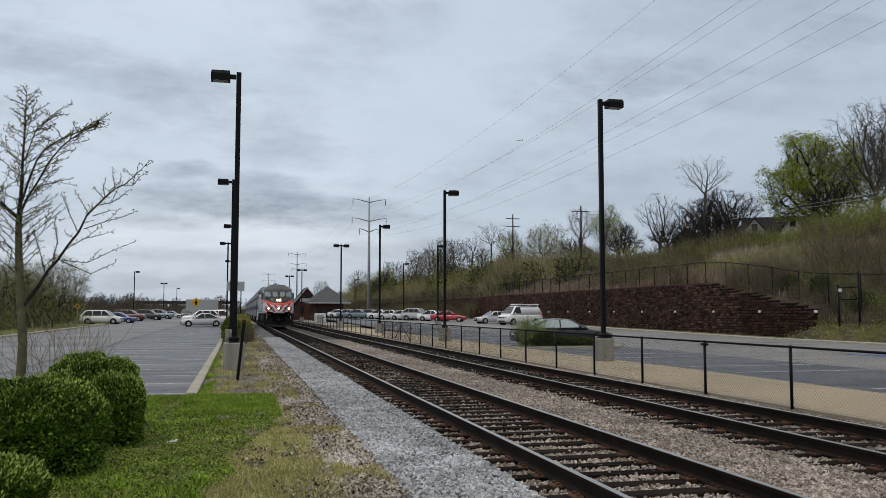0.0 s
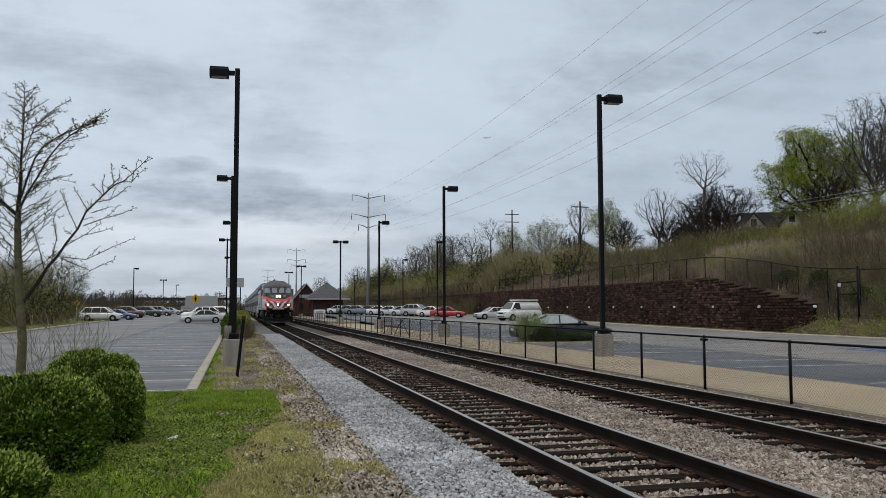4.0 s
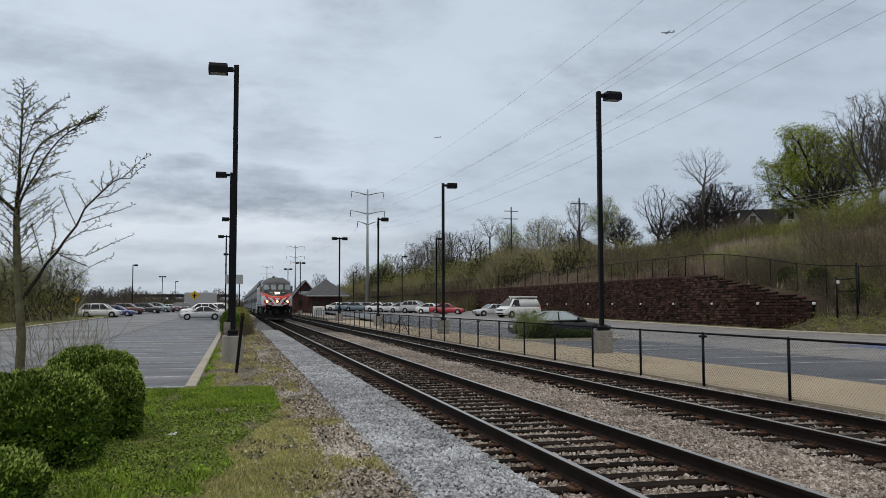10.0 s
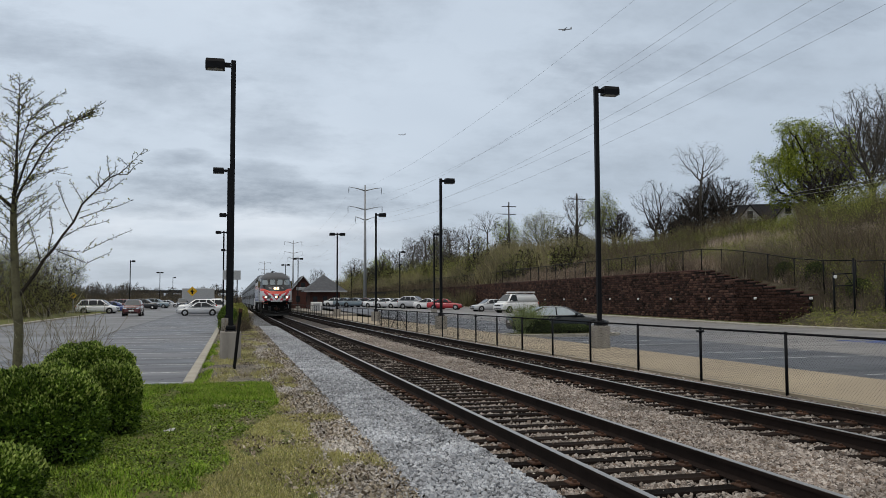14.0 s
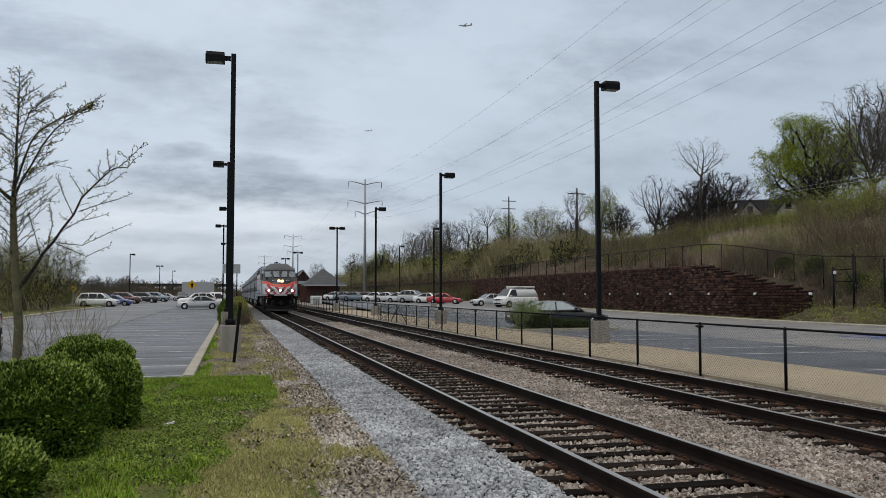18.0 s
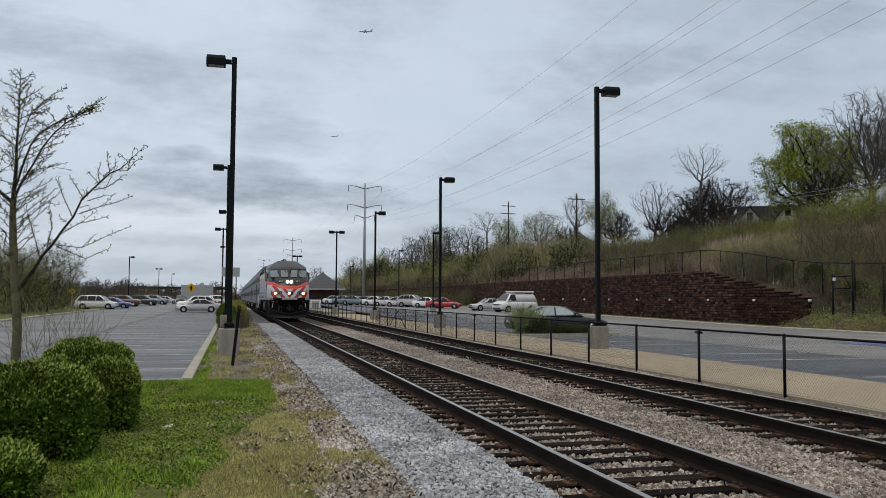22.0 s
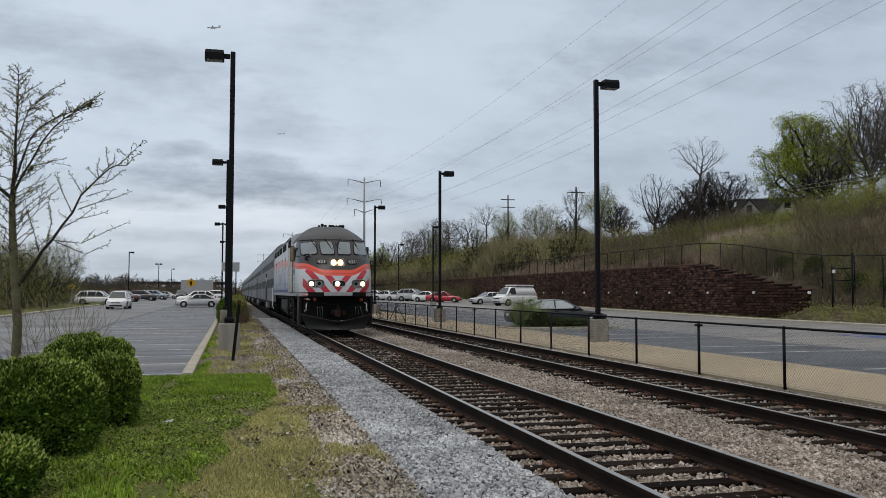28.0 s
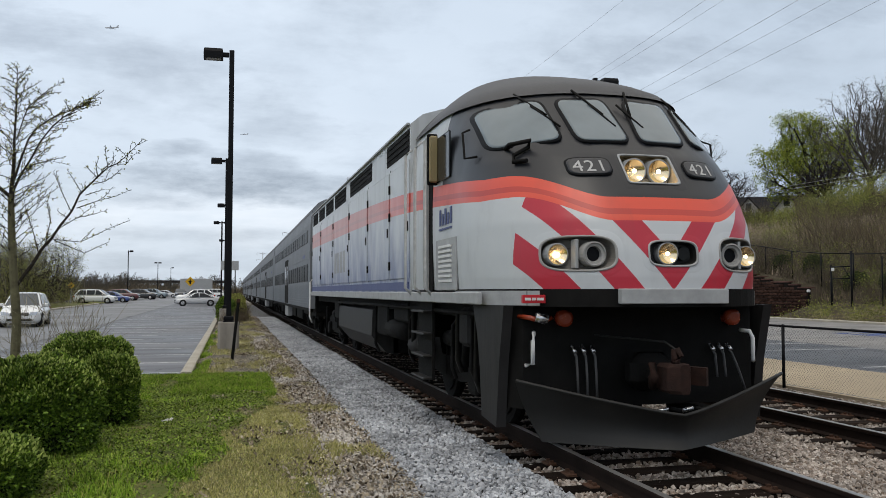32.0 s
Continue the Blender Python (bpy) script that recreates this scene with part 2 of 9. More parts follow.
def livery_mat():
    """Locomotive paint: dark crown, red band, red and silver chevrons on the nose, silver flanks."""
    m, n, b, v = base("locomotive_livery")
    s = n.node("ShaderNodeSeparateXYZ")
    n.link(v, s.inputs[0])
    x, y, z = s.outputs
    ax = n.m("ABSOLUTE", x)
    soft = n.ramp(ax, 0.52, 1.32)
    soft.node.interpolation_type = "SMOOTHSTEP"
    rise = n.m("MULTIPLY", soft, 0.28)
    side = n.m("MULTIPLY", n.m("SUBTRACT", 1.0, n.m("POWER", 2.718, n.m("MULTIPLY", n.m("MAXIMUM", n.m("SUBTRACT", y, 1.0), 0.0), -0.16))), 0.52)
    zc = n.m("ADD", n.m("ADD", rise, 2.41), side)
    wide = n.m("ADD", n.m("MULTIPLY", n.ramp(y, 1.0, 14.0), 0.09), 0.12)
    d = n.m("SUBTRACT", z, zc)
    band = n.m("LESS_THAN", n.m("ABSOLUTE", d), wide)
    line = n.m("LESS_THAN", n.m("ABSOLUTE", n.m("ADD", d, 0.03)), 0.03)
    above = n.m("GREATER_THAN", d, 0.0)
    front = n.m("LESS_THAN", y, 2.45)
    sv = n.m("SUBTRACT", ax, n.m("MULTIPLY", n.m("SUBTRACT", z, 1.62), 0.82))
    stripe = n.m("GREATER_THAN", n.m("MODULO", n.m("ADD", sv, 5.70), 0.57), 0.285)
    nose = n.m("LESS_THAN", y, 0.34)
    inner = n.m("LESS_THAN", n.m("ADD", sv, n.m("MULTIPLY", n.m("SUBTRACT", z, 1.62), 0.0)), 1.16)
    chev = n.m("MULTIPLY", n.m("MULTIPLY", stripe, nose), inner)
    grime = n.noise(v, 1.3, 5, 0.6)
    wear = n.noise(n.mapped(v, (1, 0.6, 0.25)), 4, 5, 0.6)
    silver = n.mix(grime, (0.43, 0.455, 0.48), (0.58, 0.60, 0.62))
    low = n.m("MULTIPLY", n.m("GREATER_THAN", y, 4.4), n.m("MULTIPLY", n.ramp(z, 3.3, 1.7), n.ramp(wear, 0.25, 0.6)))
    silver = n.mix(n.m("MULTIPLY", low, 0.9), silver, (0.10, 0.14, 0.32))
    streak = n.noise(n.mapped(v, (1, 2.4, 0.12)), 3.0, 5, 0.65)
    silver = n.mix(n.m("MULTIPLY", n.m("MULTIPLY", n.m("GREATER_THAN", y, 2.4), n.ramp(streak, 0.55, 0.75)), 0.45), silver, (0.17, 0.165, 0.165))
    col = n.mix(chev, silver, (0.44, 0.022, 0.042))
    crown = n.m("MULTIPLY", above, front)
    col = n.mix(crown, col, (0.014, 0.0155, 0.020))
    red = n.mix(line, (0.66, 0.078, 0.045), (0.48, 0.048, 0.036))
    red = n.mix(n.m("MULTIPLY", n.ramp(y, 3.0, 8.0), 0.62), red, (0.46, 0.34, 0.34))
    col = n.mix(band, col, red)
    col = n.mix(n.m("MULTIPLY", n.ramp(wear, 0.55, 0.8), 0.20), col, (0.06, 0.057, 0.055))
    n.link(col, b.inputs["Base Color"])
    n.link(n.m("ADD", n.m("MULTIPLY", wear, 0.3), 0.20), b.inputs["Roughness"])
    b.inputs["Specular IOR Level"].default_value = 0.45
    b.inputs["Metallic"].default_value = 0.0
    relief(n, b, grime, 0.05, 0.01)
    return m


def steel_mat():
    m, n, b, v = base("stainless_steel")
    sc = n.noise(n.mapped(v, (1, 0.5, 6)), 5, 4)
    big = n.noise(v, 0.5, 3)
    n.link(n.mix(big, (0.15, 0.163, 0.18), (0.25, 0.265, 0.285)), b.inputs["Base Color"])
    n.link(n.m("ADD", n.m("MULTIPLY", sc, 0.3), 0.45), b.inputs["Roughness"])
    b.inputs["Metallic"].default_value = 0.25
    relief(n, b, sc, 0.08, 0.01)
    return m


def glass_mat(name, tint, rough=0.06):
    m, n, b, v = base(name)
    n.link(n.mix(n.noise(v, 2.0, 3), tint, tuple(x * 1.6 for x in tint)), b.inputs["Base Color"])
    b.inputs["Roughness"].default_value = rough
    b.inputs["Specular IOR Level"].default_value = 0.5
    return m


M_BLACK = mat("black_powder_coat", (0.0055, 0.006, 0.008), rough=0.55, fine=90, bump=0.05, spec=0.14)
M_IRON = mat("black_undergear_iron", (0.012, 0.0115, 0.011), (0.005, 0.005, 0.005), rough=0.8, scale=4, bump=0.3, spec=0.12)
M_PLOW = mat("grey_painted_plow", (0.020, 0.019, 0.018), (0.010, 0.010, 0.010), rough=0.55, scale=1.5, bump=0.05, spec=0.35)
M_CONC = mat("weathered_concrete", (0.34, 0.315, 0.28), (0.17, 0.157, 0.138), rough=0.9, scale=3.0, fine=45, bump=0.4, stretch=(1, 1, 0.35))
M_KERB = mat("pale_kerb_concrete", (0.46, 0.425, 0.36), (0.25, 0.235, 0.20), rough=0.9, scale=1.3, fine=40, bump=0.3)
M_WALK = mat("tan_paving_concrete", (0.40, 0.335, 0.24), (0.26, 0.22, 0.165), rough=0.9, scale=0.35, fine=30, bump=0.2)
M_PAINT = mat("worn_white_road_paint", (0.66, 0.67, 0.68), (0.20, 0.205, 0.215), rough=0.8, scale=3.5, fine=22, bump=0.1, contrast=0.12)
M_LOT = asphalt_mat("grey_lot_asphalt", (0.20, 0.20, 0.205), (0.125, 0.128, 0.135))
M_SEAM = asphalt_mat("tarred_seam_asphalt", (0.14, 0.142, 0.15), (0.035, 0.036, 0.04))
M_BAYS = asphalt_mat("dark_patched_asphalt", (0.20, 0.205, 0.222), (0.028, 0.030, 0.038))
M_LOT2 = asphalt_mat("pale_lot_asphalt", (0.27, 0.262, 0.255), (0.11, 0.11, 0.114))
M_LOT3 = asphalt_mat("dark_sealed_asphalt", (0.135, 0.142, 0.158), (0.045, 0.050, 0.060))
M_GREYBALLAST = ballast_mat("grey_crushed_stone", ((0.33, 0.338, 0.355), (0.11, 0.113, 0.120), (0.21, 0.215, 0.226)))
# both beds are coloured near black for the shade between loose stones
M_GREYBED = ballast_mat("gap_shade_stone_bed", ((0.05, 0.051, 0.054), (0.016, 0.0165, 0.0175), (0.03, 0.031, 0.033)))
M_TANBED = ballast_mat("gap_shade_rusty_bed", ((0.06, 0.048, 0.040), (0.014, 0.011, 0.009), (0.028, 0.021, 0.016)))
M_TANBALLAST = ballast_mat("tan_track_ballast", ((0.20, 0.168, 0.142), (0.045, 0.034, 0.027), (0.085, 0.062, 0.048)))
M_DIRT = ballast_mat("dirt_and_gravel", ((0.42, 0.37, 0.30), (0.20, 0.165, 0.13), (0.40, 0.36, 0.23)), 26)
M_TIE = mat("creosoted_timber", (0.020, 0.014, 0.011), (0.006, 0.0045, 0.004), rough=0.9, scale=3, fine=30, bump=0.5, spread=0.45, spec=0.05, stretch=(0.3, 2, 2))
M_RAILSIDE = mat("rusty_rail_steel", (0.026, 0.018, 0.015), (0.010, 0.0075, 0.0065), rough=0.85, scale=2, bump=0.2, spec=0.07)
M_RAILTOP = mat("polished_rail_steel", (0.44, 0.435, 0.43), (0.28, 0.275, 0.27), rough=0.38, metal=0.8, scale=2, bump=0.03, stretch=(1, 0.05, 1))
M_RUST = mat("rust_brown_iron", (0.10, 0.05, 0.03), (0.05, 0.027, 0.018), rough=0.85, scale=8, bump=0.3, spread=0.3)
M_TURF = turf_mat("spring_turf", (0.06, 0.085, 0.02), (0.12, 0.145, 0.035), (0.22, 0.18, 0.085))
M_FIELD = turf_mat("rough_field_grass", (0.10, 0.115, 0.045), (0.15, 0.13, 0.065), (0.075, 0.085, 0.03), 0.2)
M_HILL = turf_mat("dry_hill_soil", (0.095, 0.073, 0.054), (0.048, 0.038, 0.028), (0.06, 0.060, 0.028), 0.25)
M_WALL = mat("dark_wall_joints", (0.010, 0.007, 0.006), rough=0.95)
M_BLOCK = islands("split_face_blocks", ((0.018, 0.010, 0.008), (0.085, 0.043, 0.032), (0.040, 0.021, 0.017), (0.125, 0.068, 0.05), (0.012, 0.008, 0.007), (0.055, 0.030, 0.024)), 0.95)
M_BLOCKS = mat("single_split_face_block", (0.066, 0.035, 0.026), (0.022, 0.012, 0.010), rough=0.95, scale=5, fine=30, bump=0.6, spread=0.45, spec=0.1)
M_CAP = mat("dark_wall_coping", (0.10, 0.05, 0.04), (0.06, 0.033, 0.028), rough=0.9, scale=3, spread=0.25)
M_LIVERY = livery_mat()
M_STEEL = steel_mat()
M_DARKROOF = mat("dark_grey_roof_paint", (0.070, 0.071, 0.077), (0.042, 0.0425, 0.047), rough=0.55, scale=1, bump=0.04, spec=0.30)
# grey base colour carries the sky reflected in the cab panes
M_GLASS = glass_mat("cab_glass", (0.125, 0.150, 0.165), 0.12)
M_CARGLASS = glass_mat("tinted_glass", (0.012, 0.014, 0.016), 0.09)
M_CARGLASS.node_tree.nodes["Principled BSDF"].inputs["Specular IOR Level"].default_value = 0.32
M_WHITE = mat("white_enamel", (0.72, 0.72, 0.71), (0.6, 0.6, 0.6), rough=0.4, bump=0.02)
M_GREYPAINT = mat("pale_grey_paint", (0.42, 0.43, 0.44), (0.26, 0.265, 0.27), rough=0.5, scale=5, fine=25, bump=0.05)
M_HANDRAIL = mat("worn_white_rail_paint", (0.58, 0.585, 0.59), (0.34, 0.34, 0.34), rough=0.5, scale=9, fine=30, bump=0.05)
M_RED = mat("signal_red", (0.45, 0.02, 0.02), rough=0.4, bump=0.02)
M_AMBER = mat("orange_lens", (0.34, 0.055, 0.018), (0.22, 0.03, 0.014), rough=0.25, scale=14, bump=0.0, spec=0.5)
M_CHROME = mat("polished_metal", (0.62, 0.62, 0.62), (0.5, 0.5, 0.5), rough=0.25, metal=0.9, bump=0.02)
M_HEAD = glow("headlight_glow", (1.0, 0.74, 0.46), 9.0)
# warm tint puts the lamps' amber glow into the mirror colour
M_DISH = mat("glow_tinted_reflector", (0.92, 0.77, 0.52), (0.86, 0.68, 0.42), rough=0.16, metal=1.0, scale=6, fine=30, bump=0)
M_DIM = glow("dim_lamp_glow", (1.0, 0.80, 0.58), 1.6)
M_TYRE = mat("tyre_rubber", (0.018, 0.018, 0.019), rough=0.85, bump=0.1)
M_BARK = mat("grey_brown_bark", (0.10, 0.09, 0.075), (0.05, 0.045, 0.038), rough=0.95, scale=6, fine=40, bump=0.5, stretch=(1, 1, 0.3))
M_YOUNGBARK = mat("grey_mossy_bark", (0.17, 0.158, 0.092), (0.055, 0.050, 0.034), rough=0.95, scale=9, fine=50, bump=0.6)
M_TWIGBARK = mat("dark_brown_twig_bark", (0.045, 0.037, 0.030), (0.018, 0.015, 0.013), rough=0.95, scale=12, fine=60, bump=0.3)
M_DARKBARK = mat("dark_bark", (0.040, 0.033, 0.029), (0.022, 0.019, 0.017), rough=0.95, scale=6, bump=0.3)
M_BUSHLEAF = islands("boxwood_leaves", ((0.008, 0.018, 0.004), (0.075, 0.14, 0.016), (0.25, 0.37, 0.05), (0.03, 0.062, 0.009), (0.14, 0.23, 0.03), (0.010, 0.024, 0.006)), 0.45, trans=0.06)
M_DIMLEAF = islands("dull_green_leaves", ((0.012, 0.020, 0.007), (0.07, 0.095, 0.028), (0.03, 0.045, 0.014), (0.12, 0.15, 0.05)), 0.7, trans=0.1)
M_TIPS = islands("bright_boxwood_leaves", ((0.30, 0.38, 0.085), (0.48, 0.56, 0.16), (0.22, 0.31, 0.06)), 0.4, trans=0.2)
M_SPRINGLEAF = islands("young_spring_leaves", ((0.10, 0.14, 0.012), (0.34, 0.42, 0.03), (0.19, 0.23, 0.02), (0.44, 0.50, 0.05), (0.06, 0.085, 0.012)), 0.6, trans=0.4)
M_GREENBUD = islands("olive_young_leaves", ((0.05, 0.062, 0.018), (0.26, 0.29, 0.06), (0.13, 0.15, 0.035), (0.36, 0.37, 0.10), (0.08, 0.095, 0.025)), 0.8, trans=0.25)
M_BUD = islands("pale_buds", ((0.20, 0.21, 0.05), (0.34, 0.34, 0.11), (0.15, 0.16, 0.04)), 0.8, trans=0.3)
M_BROWNTWIG = islands("leafless_twigs", ((0.035, 0.028, 0.020), (0.16, 0.125, 0.085), (0.06, 0.050, 0.035), (0.23, 0.185, 0.12), (0.03, 0.026, 0.020)), 0.95)
# greener copy of M_BROWNTWIG, the far clumps' brightness put into its colour
M_FARTWIG = islands("brightened_far_twigs", ((0.09, 0.078, 0.052), (0.28, 0.25, 0.14), (0.16, 0.135, 0.090), (0.36, 0.32, 0.17), (0.11, 0.10, 0.05)), 0.95)
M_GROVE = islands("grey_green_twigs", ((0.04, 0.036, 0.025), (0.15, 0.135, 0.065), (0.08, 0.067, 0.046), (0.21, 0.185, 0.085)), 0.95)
M_LITTER = islands("dead_leaf_litter", ((0.07, 0.05, 0.035), (0.36, 0.305, 0.225), (0.035, 0.026, 0.019), (0.20, 0.16, 0.115), (0.52, 0.465, 0.365)), 0.95)
M_CLOVER = islands("low_clover_leaves", ((0.018, 0.032, 0.006), (0.125, 0.195, 0.022), (0.25, 0.34, 0.05), (0.06, 0.10, 0.014)), 0.75, trans=0.1)
M_MOSSY = islands("yellowed_grass", ((0.20, 0.185, 0.06), (0.47, 0.43, 0.17), (0.30, 0.31, 0.085), (0.56, 0.50, 0.27), (0.15, 0.13, 0.06)), 0.9)
M_SCRUB = islands("scrub_twigs", ((0.060, 0.048, 0.038), (0.15, 0.118, 0.09), (0.085, 0.067, 0.05), (0.11, 0.105, 0.05), (0.20, 0.162, 0.13), (0.045, 0.035, 0.028)), 0.9)
M_BLEACHED = islands("bleached_stalks", ((0.20, 0.152, 0.115), (0.48, 0.385, 0.30), (0.30, 0.235, 0.18), (0.56, 0.465, 0.375), (0.14, 0.108, 0.082)), 0.95)
M_DRY = islands("dry_stalks", ((0.09, 0.066, 0.045), (0.34, 0.262, 0.19), (0.15, 0.112, 0.078), (0.42, 0.33, 0.25), (0.06, 0.046, 0.033)), 0.95)
M_TUFT = islands("grey_green_grass", ((0.10, 0.13, 0.05), (0.28, 0.34, 0.15), (0.17, 0.21, 0.08), (0.42, 0.47, 0.25)), 0.8, trans=0.1)
M_WHIP = islands("pale_whips", ((0.30, 0.27, 0.20), (0.20, 0.175, 0.13), (0.38, 0.34, 0.25)), 0.9)
M_BLADE = islands("grass_blades", ((0.022, 0.038, 0.006), (0.11, 0.20, 0.015), (0.20, 0.34, 0.025), (0.30, 0.45, 0.045), (0.36, 0.33, 0.11)), 0.75, trans=0.12)
M_STRAW = islands("straw_blades", ((0.06, 0.05, 0.025), (0.27, 0.25, 0.10), (0.40, 0.35, 0.18), (0.17, 0.20, 0.06)), 0.9)
M_STONE = islands("loose_grey_stones", ((0.21, 0.217, 0.229), (0.36, 0.371, 0.392), (0.52, 0.534, 0.560), (0.29, 0.299, 0.316), (0.43, 0.443, 0.467), (0.12, 0.124, 0.131)), 0.9)
M_VERGESTONE = islands("verge_stones", ((0.17, 0.15, 0.13), (0.46, 0.425, 0.385), (0.62, 0.585, 0.54), (0.27, 0.235, 0.20)), 0.9)
# base lightened to hold the windscreen's sky reflection
M_SCREEN = glass_mat("windscreen_glass", (0.055, 0.062, 0.068))
# pale base stands in for bright sky mirrored in and seen through glass
M_SALOONGLASS = glass_mat("painted_sky_side_glass", (0.31, 0.35, 0.37), 0.05)
M_TANSTONE = islands("loose_tan_stones", ((0.10, 0.080, 0.066), (0.30, 0.260, 0.228), (0.50, 0.450, 0.405), (0.17, 0.125, 0.094), (0.37, 0.330, 0.295)), 0.9)
M_SHINGLE = mat("dark_shingle_roof", (0.030, 0.030, 0.033), (0.016, 0.016, 0.018), rough=0.95, scale=2, bump=0.3, spec=0.08)
M_SLATE = mat("grey_slate_roof", (0.125, 0.129, 0.138), (0.075, 0.078, 0.086), rough=0.95, scale=2, bump=0.3, spec=0.08)
# brick tone lowered to hold the shade under the station eaves
M_BRICKRED = mat("red_brick_and_timber", (0.085, 0.034, 0.026), (0.05, 0.024, 0.02), rough=0.9, scale=5, bump=0.3)
M_GALV = mat("galvanised_steel", (0.34, 0.35, 0.36), (0.25, 0.26, 0.27), rough=0.6, metal=0.3, scale=1, bump=0.03)
M_WOODPOLE = mat("weathered_pole_timber", (0.05, 0.042, 0.036), (0.03, 0.026, 0.023), rough=0.95, scale=4, stretch=(1, 1, 0.2))
M_MESH = mat("dark_coated_wire", (0.018, 0.019, 0.021), (0.012, 0.0125, 0.014), rough=0.8, bump=0, spec=0.04)
M_WIRE = mat("grey_wire", (0.30, 0.31, 0.32), rough=0.5, metal=0.4, bump=0)
M_PALECABLE = mat("pale_cable_sheath", (0.30, 0.30, 0.28), rough=0.6, bump=0)
M_BLUEPAINT = mat("worn_blue_road_paint", (0.05, 0.10, 0.34), (0.09, 0.12, 0.22), rough=0.8, scale=3, bump=0.1)
M_YELLOW = mat("yellow_sign_face", (0.62, 0.36, 0.02), rough=0.5, bump=0)
M_SIDING = mat("pale_house_siding", (0.55, 0.545, 0.52), (0.42, 0.41, 0.39), rough=0.8, scale=2)
M_PLANE = mat("airliner_skin", (0.42, 0.43, 0.45), rough=0.4, bump=0)


# ---- geometry helpers ----
class Geo:
    def __init__(self):
        self.v, self.f, self.mi, self.sm = [], [], [], []

    def face(self, idx, mi=0, smooth=False):
        self.f.append(tuple(idx))
        self.mi.append(mi)
        self.sm.append(smooth)

    def box(self, x0, x1, y0, y1, z0, z1, mi=0, bev=0.0):
        if bev <= 0:
            o = len(self.v)
            self.v += [(x0, y0, z0), (x1, y0, z0), (x1, y1, z0), (x0, y1, z0), (x0, y0, z1), (x1, y0, z1), (x1, y1, z1), (x0, y1, z1)]
            for q in ((3, 2, 1, 0), (4, 5, 6, 7), (0, 1, 5, 4), (1, 2, 6, 5), (2, 3, 7, 6), (3, 0, 4, 7)):
                self.face([o + i for i in q], mi)
            return self
        b = min(bev, (x1 - x0) / 2.01, (y1 - y0) / 2.01, (z1 - z0) / 2.01)
        rings = []
        for z, e in ((z0, b), (z0 + b, 0), (z1 - b, 0), (z1, b)):
            c = b * 0.6
            rings.append([(x0 + e + c, y0 + e, z), (x1 - e - c, y0 + e, z), (x1 - e, y0 + e + c, z), (x1 - e, y1 - e - c, z),
                          (x1 - e - c, y1 - e, z), (x0 + e + c, y1 - e, z), (x0 + e, y1 - e - c, z), (x0 + e, y0 + e + c, z)])
        return self.loft(rings, mi=mi)

    def loft(self, rings, mi=0, cap=True, closed=True, smooth=False):
        o, n = len(self.v), len(rings[0])
        for r in rings:
            self.v += [tuple(p) for p in r]
        for k in range(len(rings) - 1):
            for i in range(n if closed else n - 1):
                j = (i + 1) % n
                self.face((o + k * n + i, o + k * n + j, o + (k + 1) * n + j, o + (k + 1) * n + i), mi, smooth)
        if cap and closed:
            self.face([o + i for i in range(n)][::-1], mi)
            self.face([o + (len(rings) - 1) * n + i for i in range(n)], mi)
        return self

    def tube(self, pts, radii, n=6, mi=0, cap=True, smooth=True):
        pts = [Vector(p) for p in pts]
        if isinstance(radii, (int, float)):
            radii = [radii] * len(pts)
        rings = []
        for i, p in enumerate(pts):
            d = (pts[min(i + 1, len(pts) - 1)] - pts[max(i - 1, 0)])
            d = d.normalized() if d.length > 1e-9 else Vector((0, 0, 1))
            a = d.cross(Vector((0, 0, 1))) if abs(d.z) < 0.9 else d.cross(Vector((1, 0, 0)))
            a.normalize()
            b = d.cross(a)
            rings.append([p + (a * math.cos(2 * math.pi * k / n) + b * math.sin(2 * math.pi * k / n)) * radii[i] for k in range(n)])
        return self.loft(rings, mi, cap, True, smooth)

    def disc(self, axis, c, r, h, n=20, mi=0, r2=None):
        c = Vector(c)
        d = Vector({"x": (1, 0, 0), "y": (0, 1, 0), "z": (0, 0, 1)}[axis])
        return self.tube([c - d * h / 2, c + d * h / 2], [r, r if r2 is None else r2], n, mi)

    def prism(self, poly, axis, a, b, mi=0):
        """Extrude a 2D outline along an axis: axis x takes (y, z), y takes (x, z), z takes (x, y)."""
        def at(p, t):
            return {"x": (t, p[0], p[1]), "y": (p[0], t, p[1]), "z": (p[0], p[1], t)}[axis]
        return self.loft([[at(p, a) for p in poly], [at(p, b) for p in poly]], mi)

    def mesh(self, name, mats):
        me = bpy.data.meshes.new(name)
        me.from_pydata([tuple(p) for p in self.v], [], self.f)
        for mt in (mats if isinstance(mats, (list, tuple)) else [mats]):
            me.materials.append(mt)
        me.polygons.foreach_set("material_index", self.mi)
        me.polygons.foreach_set("use_smooth", self.sm)
        me.update()
        bm = bmesh.new()
        bm.from_mesh(me)
        bmesh.ops.recalc_face_normals(bm, faces=bm.faces)
        bm.to_mesh(me)
        bm.free()
        return me


def raw_mesh(name, verts, faces, material, smooth=False):
    """A mesh from arrays: verts (n, 3), faces (m, 3 or 4)."""
    me = bpy.data.meshes.new(name)
    k = faces.shape[1]
    me.vertices.add(len(verts))
    me.vertices.foreach_set("co", np.asarray(verts, np.float32).ravel())
    me.loops.add(faces.size)
    me.loops.foreach_set("vertex_index", np.asarray(faces, np.int32).ravel())
    me.polygons.add(len(faces))
    me.polygons.foreach_set("loop_start", np.arange(0, faces.size, k, dtype=np.int32))
    me.polygons.foreach_set("loop_total", np.full(len(faces), k, np.int32))
    me.polygons.foreach_set("use_smooth", np.full(len(faces), smooth))
    me.materials.append(material)
    me.update(calc_edges=True)
    return me


